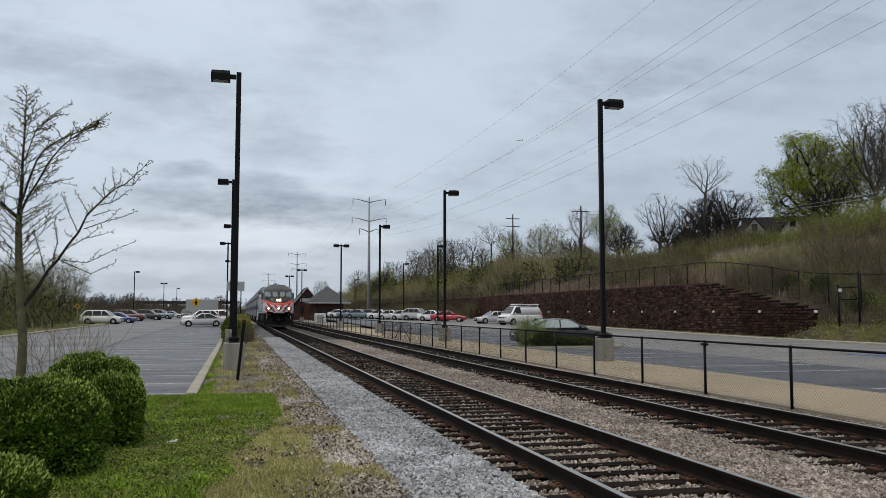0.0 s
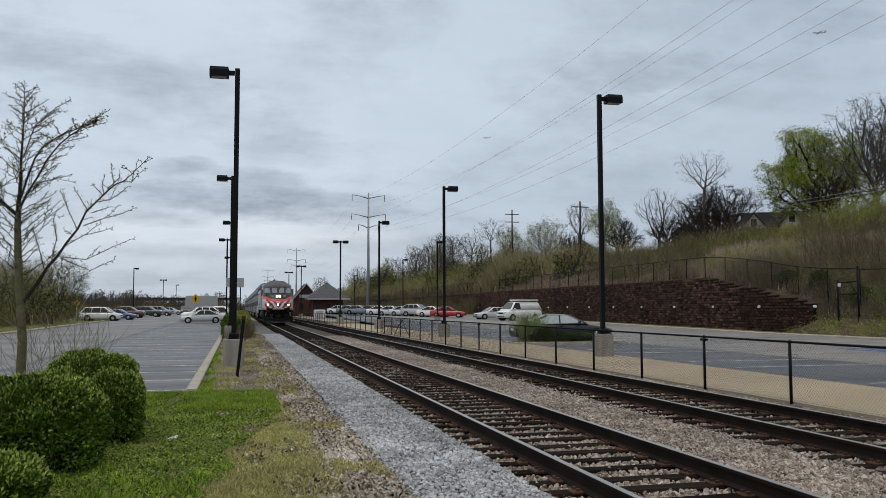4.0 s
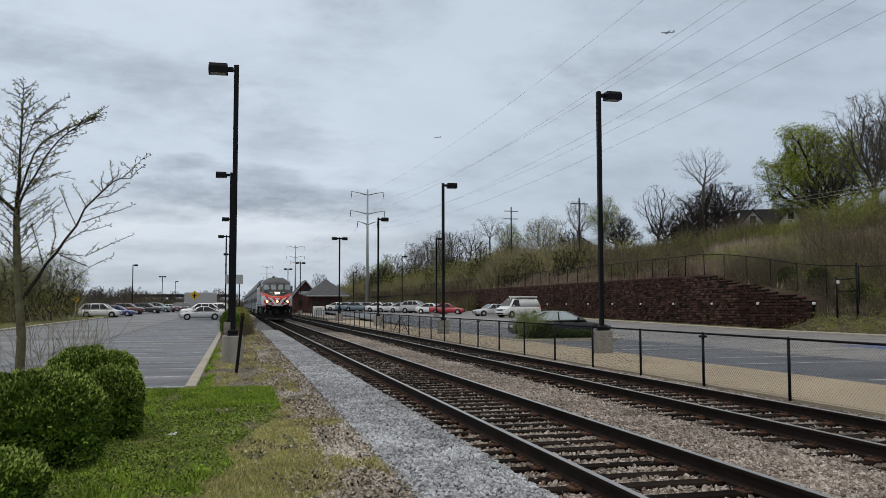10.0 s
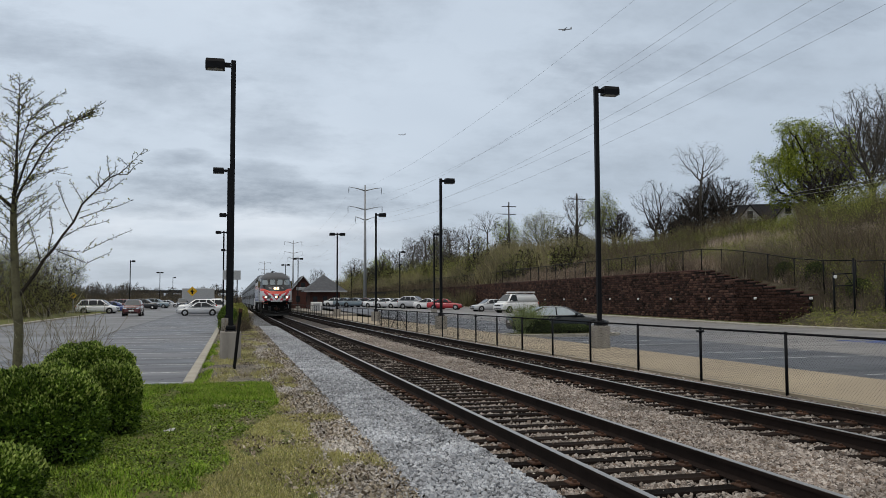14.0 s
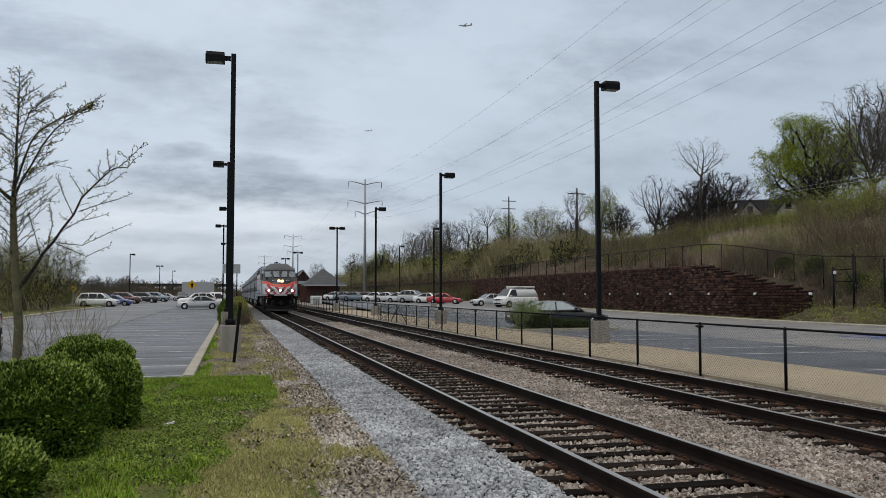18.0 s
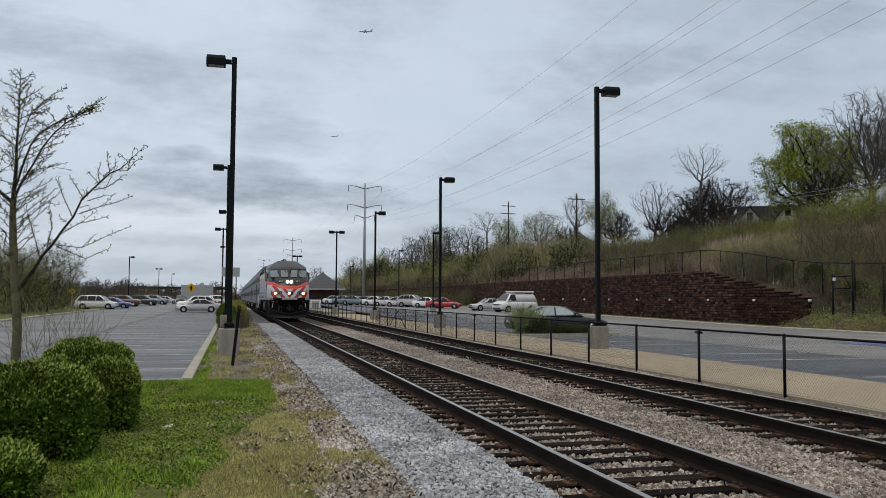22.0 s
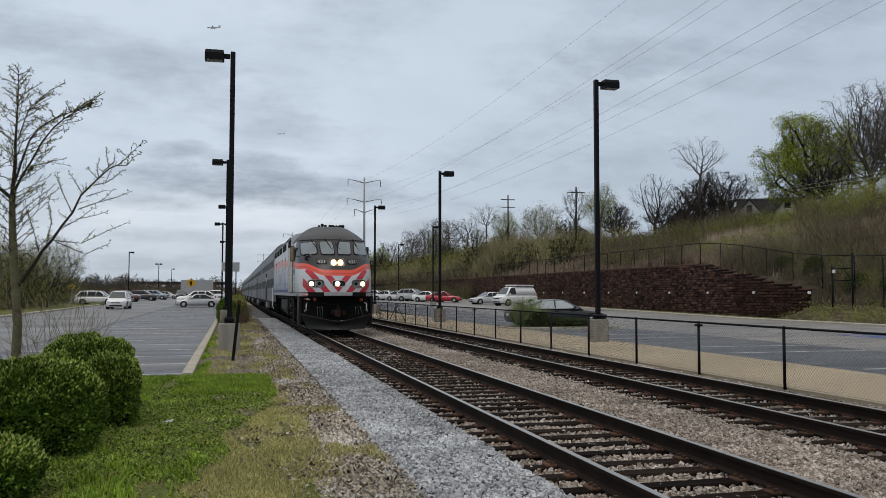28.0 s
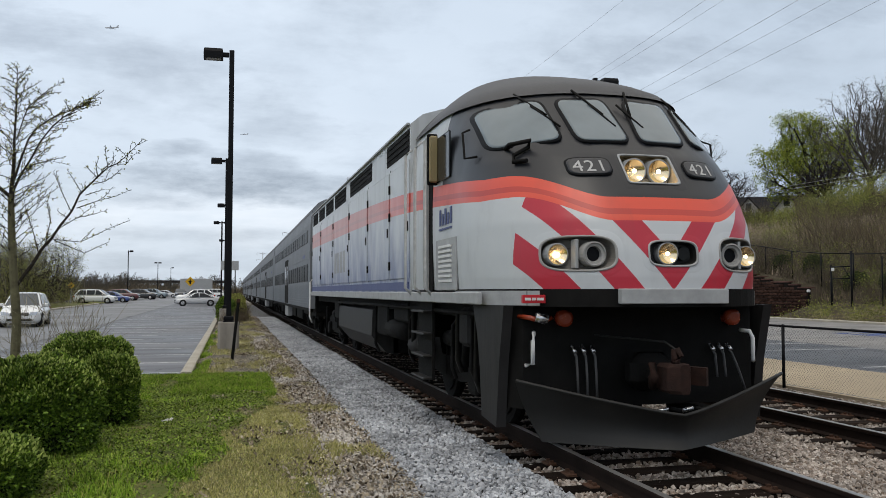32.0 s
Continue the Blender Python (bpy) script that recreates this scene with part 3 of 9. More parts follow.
def part(name, geo, material, parent, label=""):
    me = geo.mesh(name, material) if isinstance(geo, Geo) else geo
    ob = new(name, me)
    ob.parent = parent
    if label:
        tagged(ob, label)
    return ob


def thing(name, label, category, m=None, group="", kind=""):
    ob = new(name)
    ob.empty_display_size = 0.2
    if m is not None:
        ob.matrix_basis = m
    return tagged(ob, label, category, group, kind)


def single(name, geo, material, label, category, group="", kind="", m=None):
    ob = new(name, geo.mesh(name, material) if isinstance(geo, Geo) else geo)
    if m is not None:
        ob.matrix_basis = m
    return tagged(ob, label, category, group, kind)


def structure(name, geo, material, label):
    return single(name, geo, material, label, name.split("_")[0].rstrip("0123456789"), kind="structure")


# ---- ground ----
def walltop(y):
    """Height of the stepped retaining wall."""
    if y >= 62:
        return 4.1
    return max(1.9, round((1.9 + (y - 48.3) / 13.7 * 2.2) / 0.2) * 0.2)


def hill(x, y):
    if y < 48.25 and x > 34.4:
        bank = 0.05 + (x - 34.4) * 0.31
        if x < 37.2:
            return bank
        return min(bank, 0.95 + (x - 36.9) * 0.22 + 0.4 * noise.noise((x * 0.1, y * 0.1, 0)))
    if x < 37.2:
        return -0.06
    t = 4.0 if y > 62 else 1.0 + 3.0 * max(0.0, min(1.0, (y - 40) / 22))
    far = max(0.30, min(1.0, 1.0 - (y - 190) / 260))
    d = x - 37.2
    z = t + (0.20 * min(d, 12) + 0.30 * max(0, min(d - 12, 13)) + 0.13 * max(0, min(d - 25, 22))) * far
    if y < 45:
        z *= max(0.55, (y + 60) / 105)
    return z + 0.5 * noise.noise((x * 0.06, y * 0.06, 0)) * min(1, d / 6)


def build_ground():
    xs = [-1500, -600, -250, -120, -60, -30, -10, 0, 10, 20, 34.0, 34.38, 35, 36, 37.15, 37.25, 37.6, 39, 41, 43, 46, 49, 52, 56, 60, 65, 70, 76, 82, 88, 94, 100, 110, 130, 160, 220, 350, 700, 1500]
    ys = [-200, -60, -20, 0, 15, 25, 32, 38, 42, 45, 48.2, 48.3, 51, 54, 57, 60, 62, 65, 70, 75, 80, 85, 90, 96, 103, 110, 120, 130, 142, 155, 170, 190, 215, 250, 300, 380, 500, 700, 1100, 2200]
    v = np.array([(x, y, hill(x, y)) for y in ys for x in xs])
    nx = len(xs)
    f = np.array([(j * nx + i, j * nx + i + 1, (j + 1) * nx + i + 1, (j + 1) * nx + i) for j in range(len(ys) - 1) for i in range(nx - 1)])
    tagged(new("ground", raw_mesh("ground", v, f, M_HILL, True)), "rough grassy ground rising into a dry hillside", "ground", kind="structure")


def zl(y):
    """The left lot climbs very gently into the distance."""
    return max(0.0, min(0.9, 0.0042 * (y - 45)))


def zr(y):
    """So does the lot below the wall."""
    return max(0.0, min(0.8, 0.009 * (y - 50)))


def sloped(name, profile, y0, y1, zf, material, label):
    """A strip with an (x, z) outline that follows a lot's slope."""
    ys = [y0] + [y for y in (45, 50, 70, 95, 120, 140, 180, 240, 259) if y0 < y < y1] + [y1]
    g = Geo().loft([[(x, y, z + zf(y)) for x, z in profile] for y in ys])
    return structure(name, g, material, label)


def strip(x0, x1, z, t=0.12):
    return [(x0, z - t), (x1, z - t), (x1, z), (x0, z)]


def sheet(name, x0, x1, y0, y1, z, material, label, t=0.12):
    g = Geo().box(x0, x1, y0, y1, z - t, z)
    return structure(name, g, material, label)


build_ground()
sheet("lawn", -30, 0.75, -4, 18.45, 0.06, M_TURF, "patchy green lawn beside the railway")
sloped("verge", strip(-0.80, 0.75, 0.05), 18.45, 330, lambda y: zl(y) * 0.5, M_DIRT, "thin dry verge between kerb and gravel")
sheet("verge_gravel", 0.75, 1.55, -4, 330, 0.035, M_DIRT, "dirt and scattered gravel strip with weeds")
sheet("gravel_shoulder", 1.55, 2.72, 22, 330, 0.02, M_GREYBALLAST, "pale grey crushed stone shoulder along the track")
sheet("gravel_bed", 1.55, 2.72, -4, 22, 0.016, M_GREYBED, "bed under the loose crushed stone, gap shade put into its colour")
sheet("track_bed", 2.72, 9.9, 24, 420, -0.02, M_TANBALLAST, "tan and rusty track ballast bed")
sheet("track_bed_near", 2.72, 9.9, -4, 24, -0.024, M_TANBED, "rusty bed under the loose ballast, gap shade put into its colour")
sheet("pavement_platform_near", 0.3, 2.3, 104, 262, 0.36, M_KERB, "pale concrete platform along the near track", 0.4)
sloped("road_lot", strip(-15.4, -6.85, 0.0), 18.45, 330, zl, M_LOT, "worn grey asphalt drive lane of the parking lot")
sloped("road_seam", strip(-6.85, -6.62, -0.004), 18.45, 330, zl, M_SEAM, "dark tarred seam between two asphalt strips")
sloped("road_bays", strip(-6.62, -1.05, -0.001), 18.45, 330, zl, M_BAYS, "darker patched asphalt of the parking bays")
sloped("pavement_lot", strip(19.6, 34.0, 0.0), -10, 330, zr, M_LOT2, "pale grey asphalt lane below the retaining wall")
sloped("pavement_bays", strip(13.5, 19.6, -0.002), -10, 330, zr, M_LOT3, "dark sealed asphalt of the parking bays")
sheet("pavement", 9.95, 13.5, -10, 330, 0.07, M_WALK, "tan concrete walk behind the chain link fence", 0.2)
sloped("kerb", [(-1.05, -0.1), (-0.80, -0.1), (-0.80, 0.12), (-0.84, 0.135), (-0.99, 0.135), (-1.04, 0.10)], 18.45, 330, zl, M_KERB, "pale concrete kerb along the parking lot")
sloped("kerb_far", [(-15.75, -0.1), (-15.4, -0.1), (-15.4, 0.1), (-15.45, 0.13), (-15.75, 0.13)], 18.45, 108, zl, M_KERB, "pale concrete kerb on the far edge of the lot")
sloped("lawn_lot", strip(-21.5, -15.75, 0.04), 18.45, 130, zl, M_TURF, "green grass strip beyond the lot")
sloped("kerb_wall", [(34.0, -0.1), (34.35, -0.1), (34.35, 0.13), (34.05, 0.13), (34.0, 0.09)], -10, 330, zr, M_KERB, "concrete kerb in front of the retaining wall")
sloped("lawn_wall", strip(34.35, 37.02, 0.05), 48.3, 330, zr, M_FIELD, "strip of grass at the foot of the wall")
sloped("lawn_left", strip(-60, -15.75, 0.03), 18.45, 108, zl, M_FIELD, "rough grass beside the parking lot")
sloped("road_lot_far", strip(-26, -15.4, -0.004), 108, 330, zl, M_LOT, "grey asphalt of the lot's far part")
sloped("lawn_left_far", strip(-70, -26, 0.03), 108, 330, zl, M_FIELD, "rough grass beyond the parking lot")


# ---- track ----
def rail_profile(cx):
    return [(cx - 0.07, RAIL - 0.172), (cx + 0.07, RAIL - 0.172), (cx + 0.07, RAIL - 0.158), (cx + 0.012, RAIL - 0.135), (cx + 0.010, RAIL - 0.045),
            (cx + 0.036, RAIL - 0.036), (cx + 0.037, RAIL - 0.008), (cx + 0.030, RAIL - 0.001), (cx - 0.030, RAIL - 0.001), (cx - 0.037, RAIL - 0.008),
            (cx - 0.036, RAIL - 0.036), (cx - 0.010, RAIL - 0.045), (cx - 0.012, RAIL - 0.135), (cx - 0.07, RAIL - 0.158)]


def build_track(name, c, label):
    t = thing(name, label, "railway track", kind="structure")
    for s in (-0.7525, 0.7525):
        r = part("rail", Geo().prism(rail_profile(c + s), "y", -4, 420), M_RAILSIDE, t)
        part("rail_head", Geo().box(c + s - 0.031, c + s + 0.031, -4, 420, RAIL - 0.003, RAIL + 0.003, bev=0.002), M_RAILTOP, r, "polished running surface")
    return t


track_near = build_track("track_1", T1, "straight main line track with dark timber ties")
track_far = build_track("track_2", T2, "second main line track with rust brown rails")
tie_mesh = Geo().box(-1.3, 1.3, -0.115, 0.115, -0.155, 0.028, bev=0.02).mesh("tie", M_TIE)
rng = random.Random(5)
for tr, c, n in ((track_near, T1, 133), (track_far, T2, 103)):
    for i in range(n):
        o = new("tie", tie_mesh)
        o.parent = tr
        o.matrix_basis = pose(c + rng.uniform(-0.06, 0.06), -3.89 + i * 0.53 + rng.uniform(-0.03, 0.03), rng.uniform(-0.012, 0.006), 0, 0, rng.uniform(-1.2, 1.2))
    g = Geo()
    for i in range(n, 700):
        y = -3.89 + i * 0.53
        g.box(c - 1.3, c + 1.3, y - 0.115, y + 0.115, -0.15, 0.025)
    o = part("far_ties", g, M_TIE, tr, "dark timber ties running into the distance")
    tagged(o, kind="stuff")
plate = Geo().box(-0.17, 0.17, -0.09, 0.09, 0.0, 0.03, bev=0.008)
for sx in (-0.11, 0.11):
    for sy in (-0.05, 0.05):
        plate.box(sx - 0.018, sx + 0.018, sy - 0.018, sy + 0.018, 0.03, 0.055)
plate_mesh = plate.mesh("tie_plate", M_RUST)
for tr, c, n in ((track_near, T1, 55), (track_far, T2, 40)):
    for i in range(n):
        for s in (-0.7525, 0.7525):
            o = new("tie_plate", plate_mesh)
            o.parent = tr
            o.matrix_basis = pose(c + s, 3.0 + i * 0.53, 0.014)


# ---- retaining wall and its fence ----
def build_wall():
    t = thing("wall_retaining", "dark red-brown block retaining wall with stepped end", "wall", kind="structure")
    g = Geo()
    ys = [48.3 + 1.0 * i for i in range(14)]
    edges = [(y, y + 1.0) for y in ys]
    for a, b in edges:
        g.box(37.0, 37.55, a, b, -0.1, walltop((a + b) / 2))
    g.box(37.0, 37.55, edges[-1][1], 330, -0.1, 4.1)
    part("wall_face", g, M_WALL, t, "dark recessed joints")
    # split-faced blocks: the near end as single blocks, the rest joined
    rg = random.Random(3)
    shapes = []
    for k in range(8):
        j = [rg.uniform(-0.012, 0.012) for _ in range(8)]
        w_, h_ = 0.213, 0.09
        front = [(-0.055 + rg.uniform(-0.02, 0.02), sy * (w_ - 0.02), sz * (h_ - 0.015)) for sy, sz in ((-1, -1), (1, -1), (1, 1), (-1, 1))]
        back = [(0.02, sy * w_ + j[i], sz * h_) for i, (sy, sz) in enumerate(((-1, -1), (1, -1), (1, 1), (-1, 1)))]
        mid_ = (-0.075 + rg.uniform(-0.02, 0.02), rg.uniform(-0.05, 0.05), rg.uniform(-0.03, 0.03))
        shapes.append((back + front + [mid_], [(0, 1, 5, 4), (1, 2, 6, 5), (2, 3, 7, 6), (3, 0, 4, 7), (4, 5, 8, 8), (5, 6, 8, 8), (6, 7, 8, 8), (7, 4, 8, 8)]))
    singles = []
    for vs, fs in shapes:
        me = bpy.data.meshes.new("block")
        me.from_pydata(vs, [], [f if f[2] != f[3] else f[:3] for f in fs])
        me.materials.append(M_BLOCKS)
        singles.append(me)
    V, Fq, made = [], [], 0
    for row in range(21):
        z = 0.0 + 0.2 * row
        y = 48.3 + (0.22 if row % 2 else 0.0)
        while y < 150:
            if z + 0.1 <= walltop(y + 0.22):
                k = rg.randrange(8)
                dx = rg.uniform(-0.035, 0.03)
                if y < 56.6 and made < 300:
                    o = new("block", singles[k])
                    o.parent = t
                    o.matrix_basis = pose(37.0 + dx, y + 0.22, z)
                    made += 1
                else:
                    q = len(V)
                    V += [(37.0 + dx + a, y + 0.22 + b, z + c) for a, b, c in shapes[k][0]]
                    Fq += [tuple(q + i for i in (f if f[2] != f[3] else f[:3])) for f in shapes[k][1]]
            y += 0.45
    me = bpy.data.meshes.new("block_courses")
    me.from_pydata(V, [], Fq)
    me.materials.append(M_BLOCK)
    tagged(part("block_courses", me, None, t, "courses of split-faced red-brown blocks"), "courses of split-faced red-brown blocks", kind="stuff")
    for a, b in edges:
        h = walltop((a + b) / 2)
        part("coping", Geo().box(36.95, 37.58, a - 0.02, b, h, h + 0.1, bev=0.02), M_CAP, t)
    cap = Geo().box(36.95, 37.58, 0, 3.98, 4.1, 4.2, bev=0.02).mesh("coping", M_CAP)
    for i in range(40):
        o = new("coping", cap)
        o.parent = t
        o.matrix_basis = pose(0, 62.3 + 4 * i, 0)
    fixture = Geo().box(36.88, 37.0, -0.13, 0.13, -0.08, 0.10, bev=0.03).mesh("wall_lamp", M_WHITE)
    for i in range(17):
        o = new("wall_lamp", fixture)
        tagged(o, "small white square lamp fixed to the block wall", "lamp", "lamps along the retaining wall")
        o.matrix_basis = pose(0, 48.15 + 6.12 * i, 1.82)


build_wall()


def wires(x, y0, y1, z0, z1, step, r, slope=1.0, zf=None):
    """Diagonal wires of a chain link fence in the plane of x, three-sided and thin."""
    h = z1 - z0
    segs = []
    n = int((y1 - y0) / step)
    for i in range(n):
        a = y0 + i * step
        for d in (1, -1):
            b = a + d * h * slope
            if y0 - 0.2 <= b <= y1 + 0.2:
                segs.append((a, z0, b, z1))
    s = np.array(segs)
    k = len(s)
    v = np.zeros((k, 8, 3))
    for e, (iy, iz) in enumerate(((0, 1), (2, 3))):
        off = zf(s[:, iy]) if zf is not None else 0.0
        for q, (dx, dz) in enumerate(((-r, 0), (0, r), (r, 0), (0, -r))):
            v[:, e * 4 + q, 0] = x + dx
            v[:, e * 4 + q, 1] = s[:, iy]
            v[:, e * 4 + q, 2] = s[:, iz] + dz + off
    quads = np.array([(0, 1, 5, 4), (1, 2, 6, 5), (2, 3, 7, 6), (3, 0, 4, 7)])
    f = (np.arange(k)[:, None, None] * 8 + quads[None]).reshape(-1, 4)
    return v.reshape(-1, 3), f


FENCE_BRACES = ((51.5, 1.15, 48.6, 0.10), (53.6, 0.10, 50.9, 1.05))


def build_track_fence():
    t = thing("chain_link_fence", "black chain link fence with round steel posts", "fence")
    x = 9.92
    post = Geo().tube([(0, 0, -0.05), (0, 0, 1.10)], 0.030, 10).mesh("post", M_BLACK)
    capm = Geo().tube([(0, 0, 1.10), (0, 0, 1.125), (0, 0, 1.14)], [0.036, 0.034, 0.01], 10).mesh("post_cap", M_BLACK)
    for i in range(-2, 60):
        o = new("post", post)
        o.parent = t
        o.matrix_basis = pose(x, 13.67 + 2.945 * i, 0.06)
        if i < 14:
            o2 = new("post_cap", capm)
            o2.parent = o
    part("top_rail", Geo().tube([(x, 7, 1.165), (x, 195, 1.165)], 0.021, 8), M_BLACK, t)
    part("bottom_wire", Geo().tube([(x, 7, 0.10), (x, 195, 0.10)], 0.004, 4), M_GALV, t)
    v, f = wires(x, 7.3, 60, 0.10, 1.15, 0.072, 0.0017)
    o = part("mesh_wire", raw_mesh("mesh_wire", v, f, M_MESH), None, t, "dark coated diamond wire mesh")
    tagged(o, kind="stuff")
    for y0_, z0_, y1_, z1_ in FENCE_BRACES:
        part("bent_brace", Geo().tube([(x - 0.06, y0_, z0_), (x - 0.10, (y0_ + y1_) / 2, (z0_ + z1_) / 2 + 0.04), (x - 0.06, y1_, z1_)], 0.026, 6), M_BLACK, t, "bent loose fence brace")
    for yy in (16.62, 34.3):
        part("clamp", Geo().box(x - 0.05, x + 0.05, yy - 0.09, yy + 0.09, 1.08, 1.13, bev=0.01), M_BLACK, t)


build_track_fence()


def build_wall_fence():
    t = thing("hill_fence", "dark chain link fence along the top of the retaining wall", "fence")
    def h(y):
        return np.interp(y, [40, 44, 50, 56, 62, 400], [2.05, 2.2, 2.5, 3.4, 4.05, 4.05])
    def hump(y):
        return np.interp(y, [40, 48, 55, 60, 64, 70, 400], [0.1, 0.3, 0.2, 0.15, 0.1, 0.0, 0.0])
    x = 38.0
    post = Geo().tube([(0, 0, -0.3), (0, 0, 1.95)], 0.045, 6).mesh("post", M_BLACK)
    ys = [45.2 + 3.0 * i for i in range(55)]
    for y in ys:
        o = new("post", post)
        o.parent = t
        o.matrix_basis = pose(x, y, float(h(y)))
    part("top_rail", Geo().tube([(x, y, float(h(y)) + 1.93) for y in ys], 0.035, 5), M_BLACK, t)
    v, f = wires(x, 45.3, 205, 0.0, 1.9, 0.26, 0.006, 1.0, h)
    tagged(part("mesh_wire", raw_mesh("mesh_wire", v, f, M_BLACK), None, t, "dark diamond wire mesh"), kind="stuff")
    gt = thing("gate", "dark steel gate frame with a small white notice", "gate")
    for y in (44.2, 46.0):
        part("gate_post", Geo().tube([(37.0, y, -0.1), (37.0, y, 4.3 if y < 45 else 3.5)], 0.07, 8), M_BLACK, gt)
    for z in (2.6, 3.35):
        part("gate_rail", Geo().tube([(37.0, 44.2, z), (37.0, 46.0, z)], 0.045, 6), M_BLACK, gt)
    part("brace", Geo().tube([(37.0, 44.2, 2.5), (37.0, 45.0, 3.4)], 0.03, 6), M_BLACK, gt)
    part("notice", Geo().box(36.90, 36.93, 45.62, 45.88, 3.08, 3.28, bev=0.008), M_WHITE, gt, "small white notice board")
    side = thing("side_fence", "tall dark chain link fence beside the gate", "fence")
    for y in (42.0, 39.5, 37.0, 34.5):
        part("post", Geo().tube([(37.3, y, -0.1), (37.3, y, 3.9)], 0.045, 6), M_BLACK, side)
    part("top_rail", Geo().tube([(37.3, 44.2, 4.1), (37.3, 34.5, 3.9)], 0.035, 6), M_BLACK, side)
    v, f = wires(37.3, 34.6, 44.1, 0.9, 3.9, 0.2, 0.006)
    tagged(part("mesh_wire", raw_mesh("mesh_wire", v, f, M_BLACK), None, side), kind="stuff")


build_wall_fence()

# ---- parking marks ----
for i in range(26):
    y = 19.75 + 2.78 * i
    structure("bay_line", Geo().box(-6.3, -1.12, y - 0.06, y + 0.06, zl(y) - 0.02, zl(y + 0.06) + 0.006), M_PAINT, "worn white parking bay line")
for i in range(26):
    y = 6.0 + 2.78 * i
    if i % 3 == 2:
        continue
    structure("bay_line", Geo().box(14.6, 19.4, y - 0.05, y + 0.05, zr(y) - 0.02, zr(y + 0.05) + 0.006), M_PAINT, "worn white parking bay line")


for x0, x1, y0, y1 in ((25.2, 25.5, 28.4, 31.4), (26.7, 27.0, 28.4, 31.4), (25.5, 26.7, 28.4, 28.7), (25.5, 26.7, 31.1, 31.4), (25.8, 26.4, 29.4, 30.4)):
    structure("blue_marking", Geo().box(x0, x1, y0, y1, -0.02, 0.006), M_BLUEPAINT, "worn blue parking bay marking")


# ---- lamp posts ----
def lamp_post(m, side, label, double=False, base_w=0.6, base_h=0.85, tall=9.1, group="lamp posts"):
    t = thing("lamp_post", label, "street lamp", m, group)
    if base_h:
        b = base_w / 2
        part("pedestal", Geo().loft([[(b * sx, b * sy, -0.1) for sx, sy in ((-1, -.8), (-.8, -1), (.8, -1), (1, -.8), (1, .8), (.8, 1), (-.8, 1), (-1, .8))],
                                     [(b * sx, b * sy, base_h - 0.03) for sx, sy in ((-1, -.8), (-.8, -1), (.8, -1), (1, -.8), (1, .8), (.8, 1), (-.8, 1), (-1, .8))],
                                     [(b * .95 * sx, b * .95 * sy, base_h) for sx, sy in ((-1, -.8), (-.8, -1), (.8, -1), (1, -.8), (1, .8), (.8, 1), (-.8, 1), (-1, .8))]]), M_CONC, t, "weathered grey concrete base")
    part("base_plate", Geo().box(-0.17, 0.17, -0.17, 0.17, base_h, base_h + 0.04, bev=0.01), M_BLACK, t)
    part("base_cover", Geo().box(-0.15, 0.15, -0.15, 0.15, base_h + 0.04, base_h + 0.18, bev=0.03), M_BLACK, t)
    part("pole", Geo().box(-0.075, 0.075, -0.075, 0.075, base_h + 0.15, tall, bev=0.015), M_BLACK, t)
    for s in ((-1, 1) if double else (side,)):
        a, b = sorted((s * 0.08, s * 0.28))
        arm = part("arm", Geo().box(a, b, -0.05, 0.05, tall - 0.22, tall - 0.08, bev=0.01), M_BLACK, t)
        a, b = sorted((s * 0.26, s * 0.84))
        hd = part("lamp_head", Geo().loft([[(a, -0.2, tall - 0.30), (b, -0.2, tall - 0.30), (b, 0.2, tall - 0.30), (a, 0.2, tall - 0.30)],
                                          [(a, -0.21, tall - 0.10), (b, -0.21, tall - 0.10), (b, 0.21, tall - 0.10), (a, 0.21, tall - 0.10)],
                                          [(a + 0.02, -0.17, tall), (b - 0.02, -0.17, tall), (b - 0.02, 0.17, tall), (a + 0.02, 0.17, tall)]]), M_BLACK, t)
        part("lens", Geo().box(a + 0.06, b - 0.06, -0.15, 0.15, tall - 0.315, tall - 0.29), M_GREYPAINT, hd)
    return t


post_l = "tall black square lamp post on a concrete base"
lamp_post(pose(-0.09, 26.6, 0.02), -1, post_l + " beside the kerb", base_w=0.63, base_h=0.86, tall=9.25)
for x, y, s, d in ((-0.35, 47.6, -1, False), (-0.42, 72.4, -1, False), (-1.1, 90.8, -1, True), (-1.0, 122.6, -1, True)):
    lamp_post(pose(x, y, 0.02), s, post_l + " beside the lot", d)
for x, y, d, bw in ((12.75, 28.1, False, 0.6), (12.0, 48.9, False, 0.62), (11.5, 69.7, False, 0.7), (10.8, 91.1, True, 0.7), (10.6, 146.0, True, 0.7), (10.0, 171.5, True, 0.7)):
    lamp_post(pose(x, y, 0.07), 1, post_l + " beside the walk", d, base_w=bw, base_h=0.80, tall=9.05 if y > 30 else 9.5)
for x, y in ((22.3, 94.2), (26.5, 136.5), (28.0, 207.0)):
    lamp_post(pose(x, y, zr(y)), 1, "black lamp post standing among parked cars", base_h=0.4)
for x, y, d in ((-18.0, 159.0, False), (-18.1, 222.2, True), (-18.1, 268.4, False)):
    lamp_post(pose(x, y, 0), 1, "slim dark lamp post at the far edge of the lot", d, base_h=0.3)

# leaning post beside the first lamp
lean = thing("marker_post", "leaning rusty black marker post in the verge", "post", pose(0.02, 22.5, 0.02, 0, 5.5, 0))
part("shaft", Geo().box(-0.04, 0.04, -0.02, 0.02, -0.1, 1.55, bev=0.01), M_IRON, lean)
part("cap", Geo().box(-0.05, 0.05, -0.03, 0.03, 1.5, 1.6, bev=0.01), M_RUST, lean)


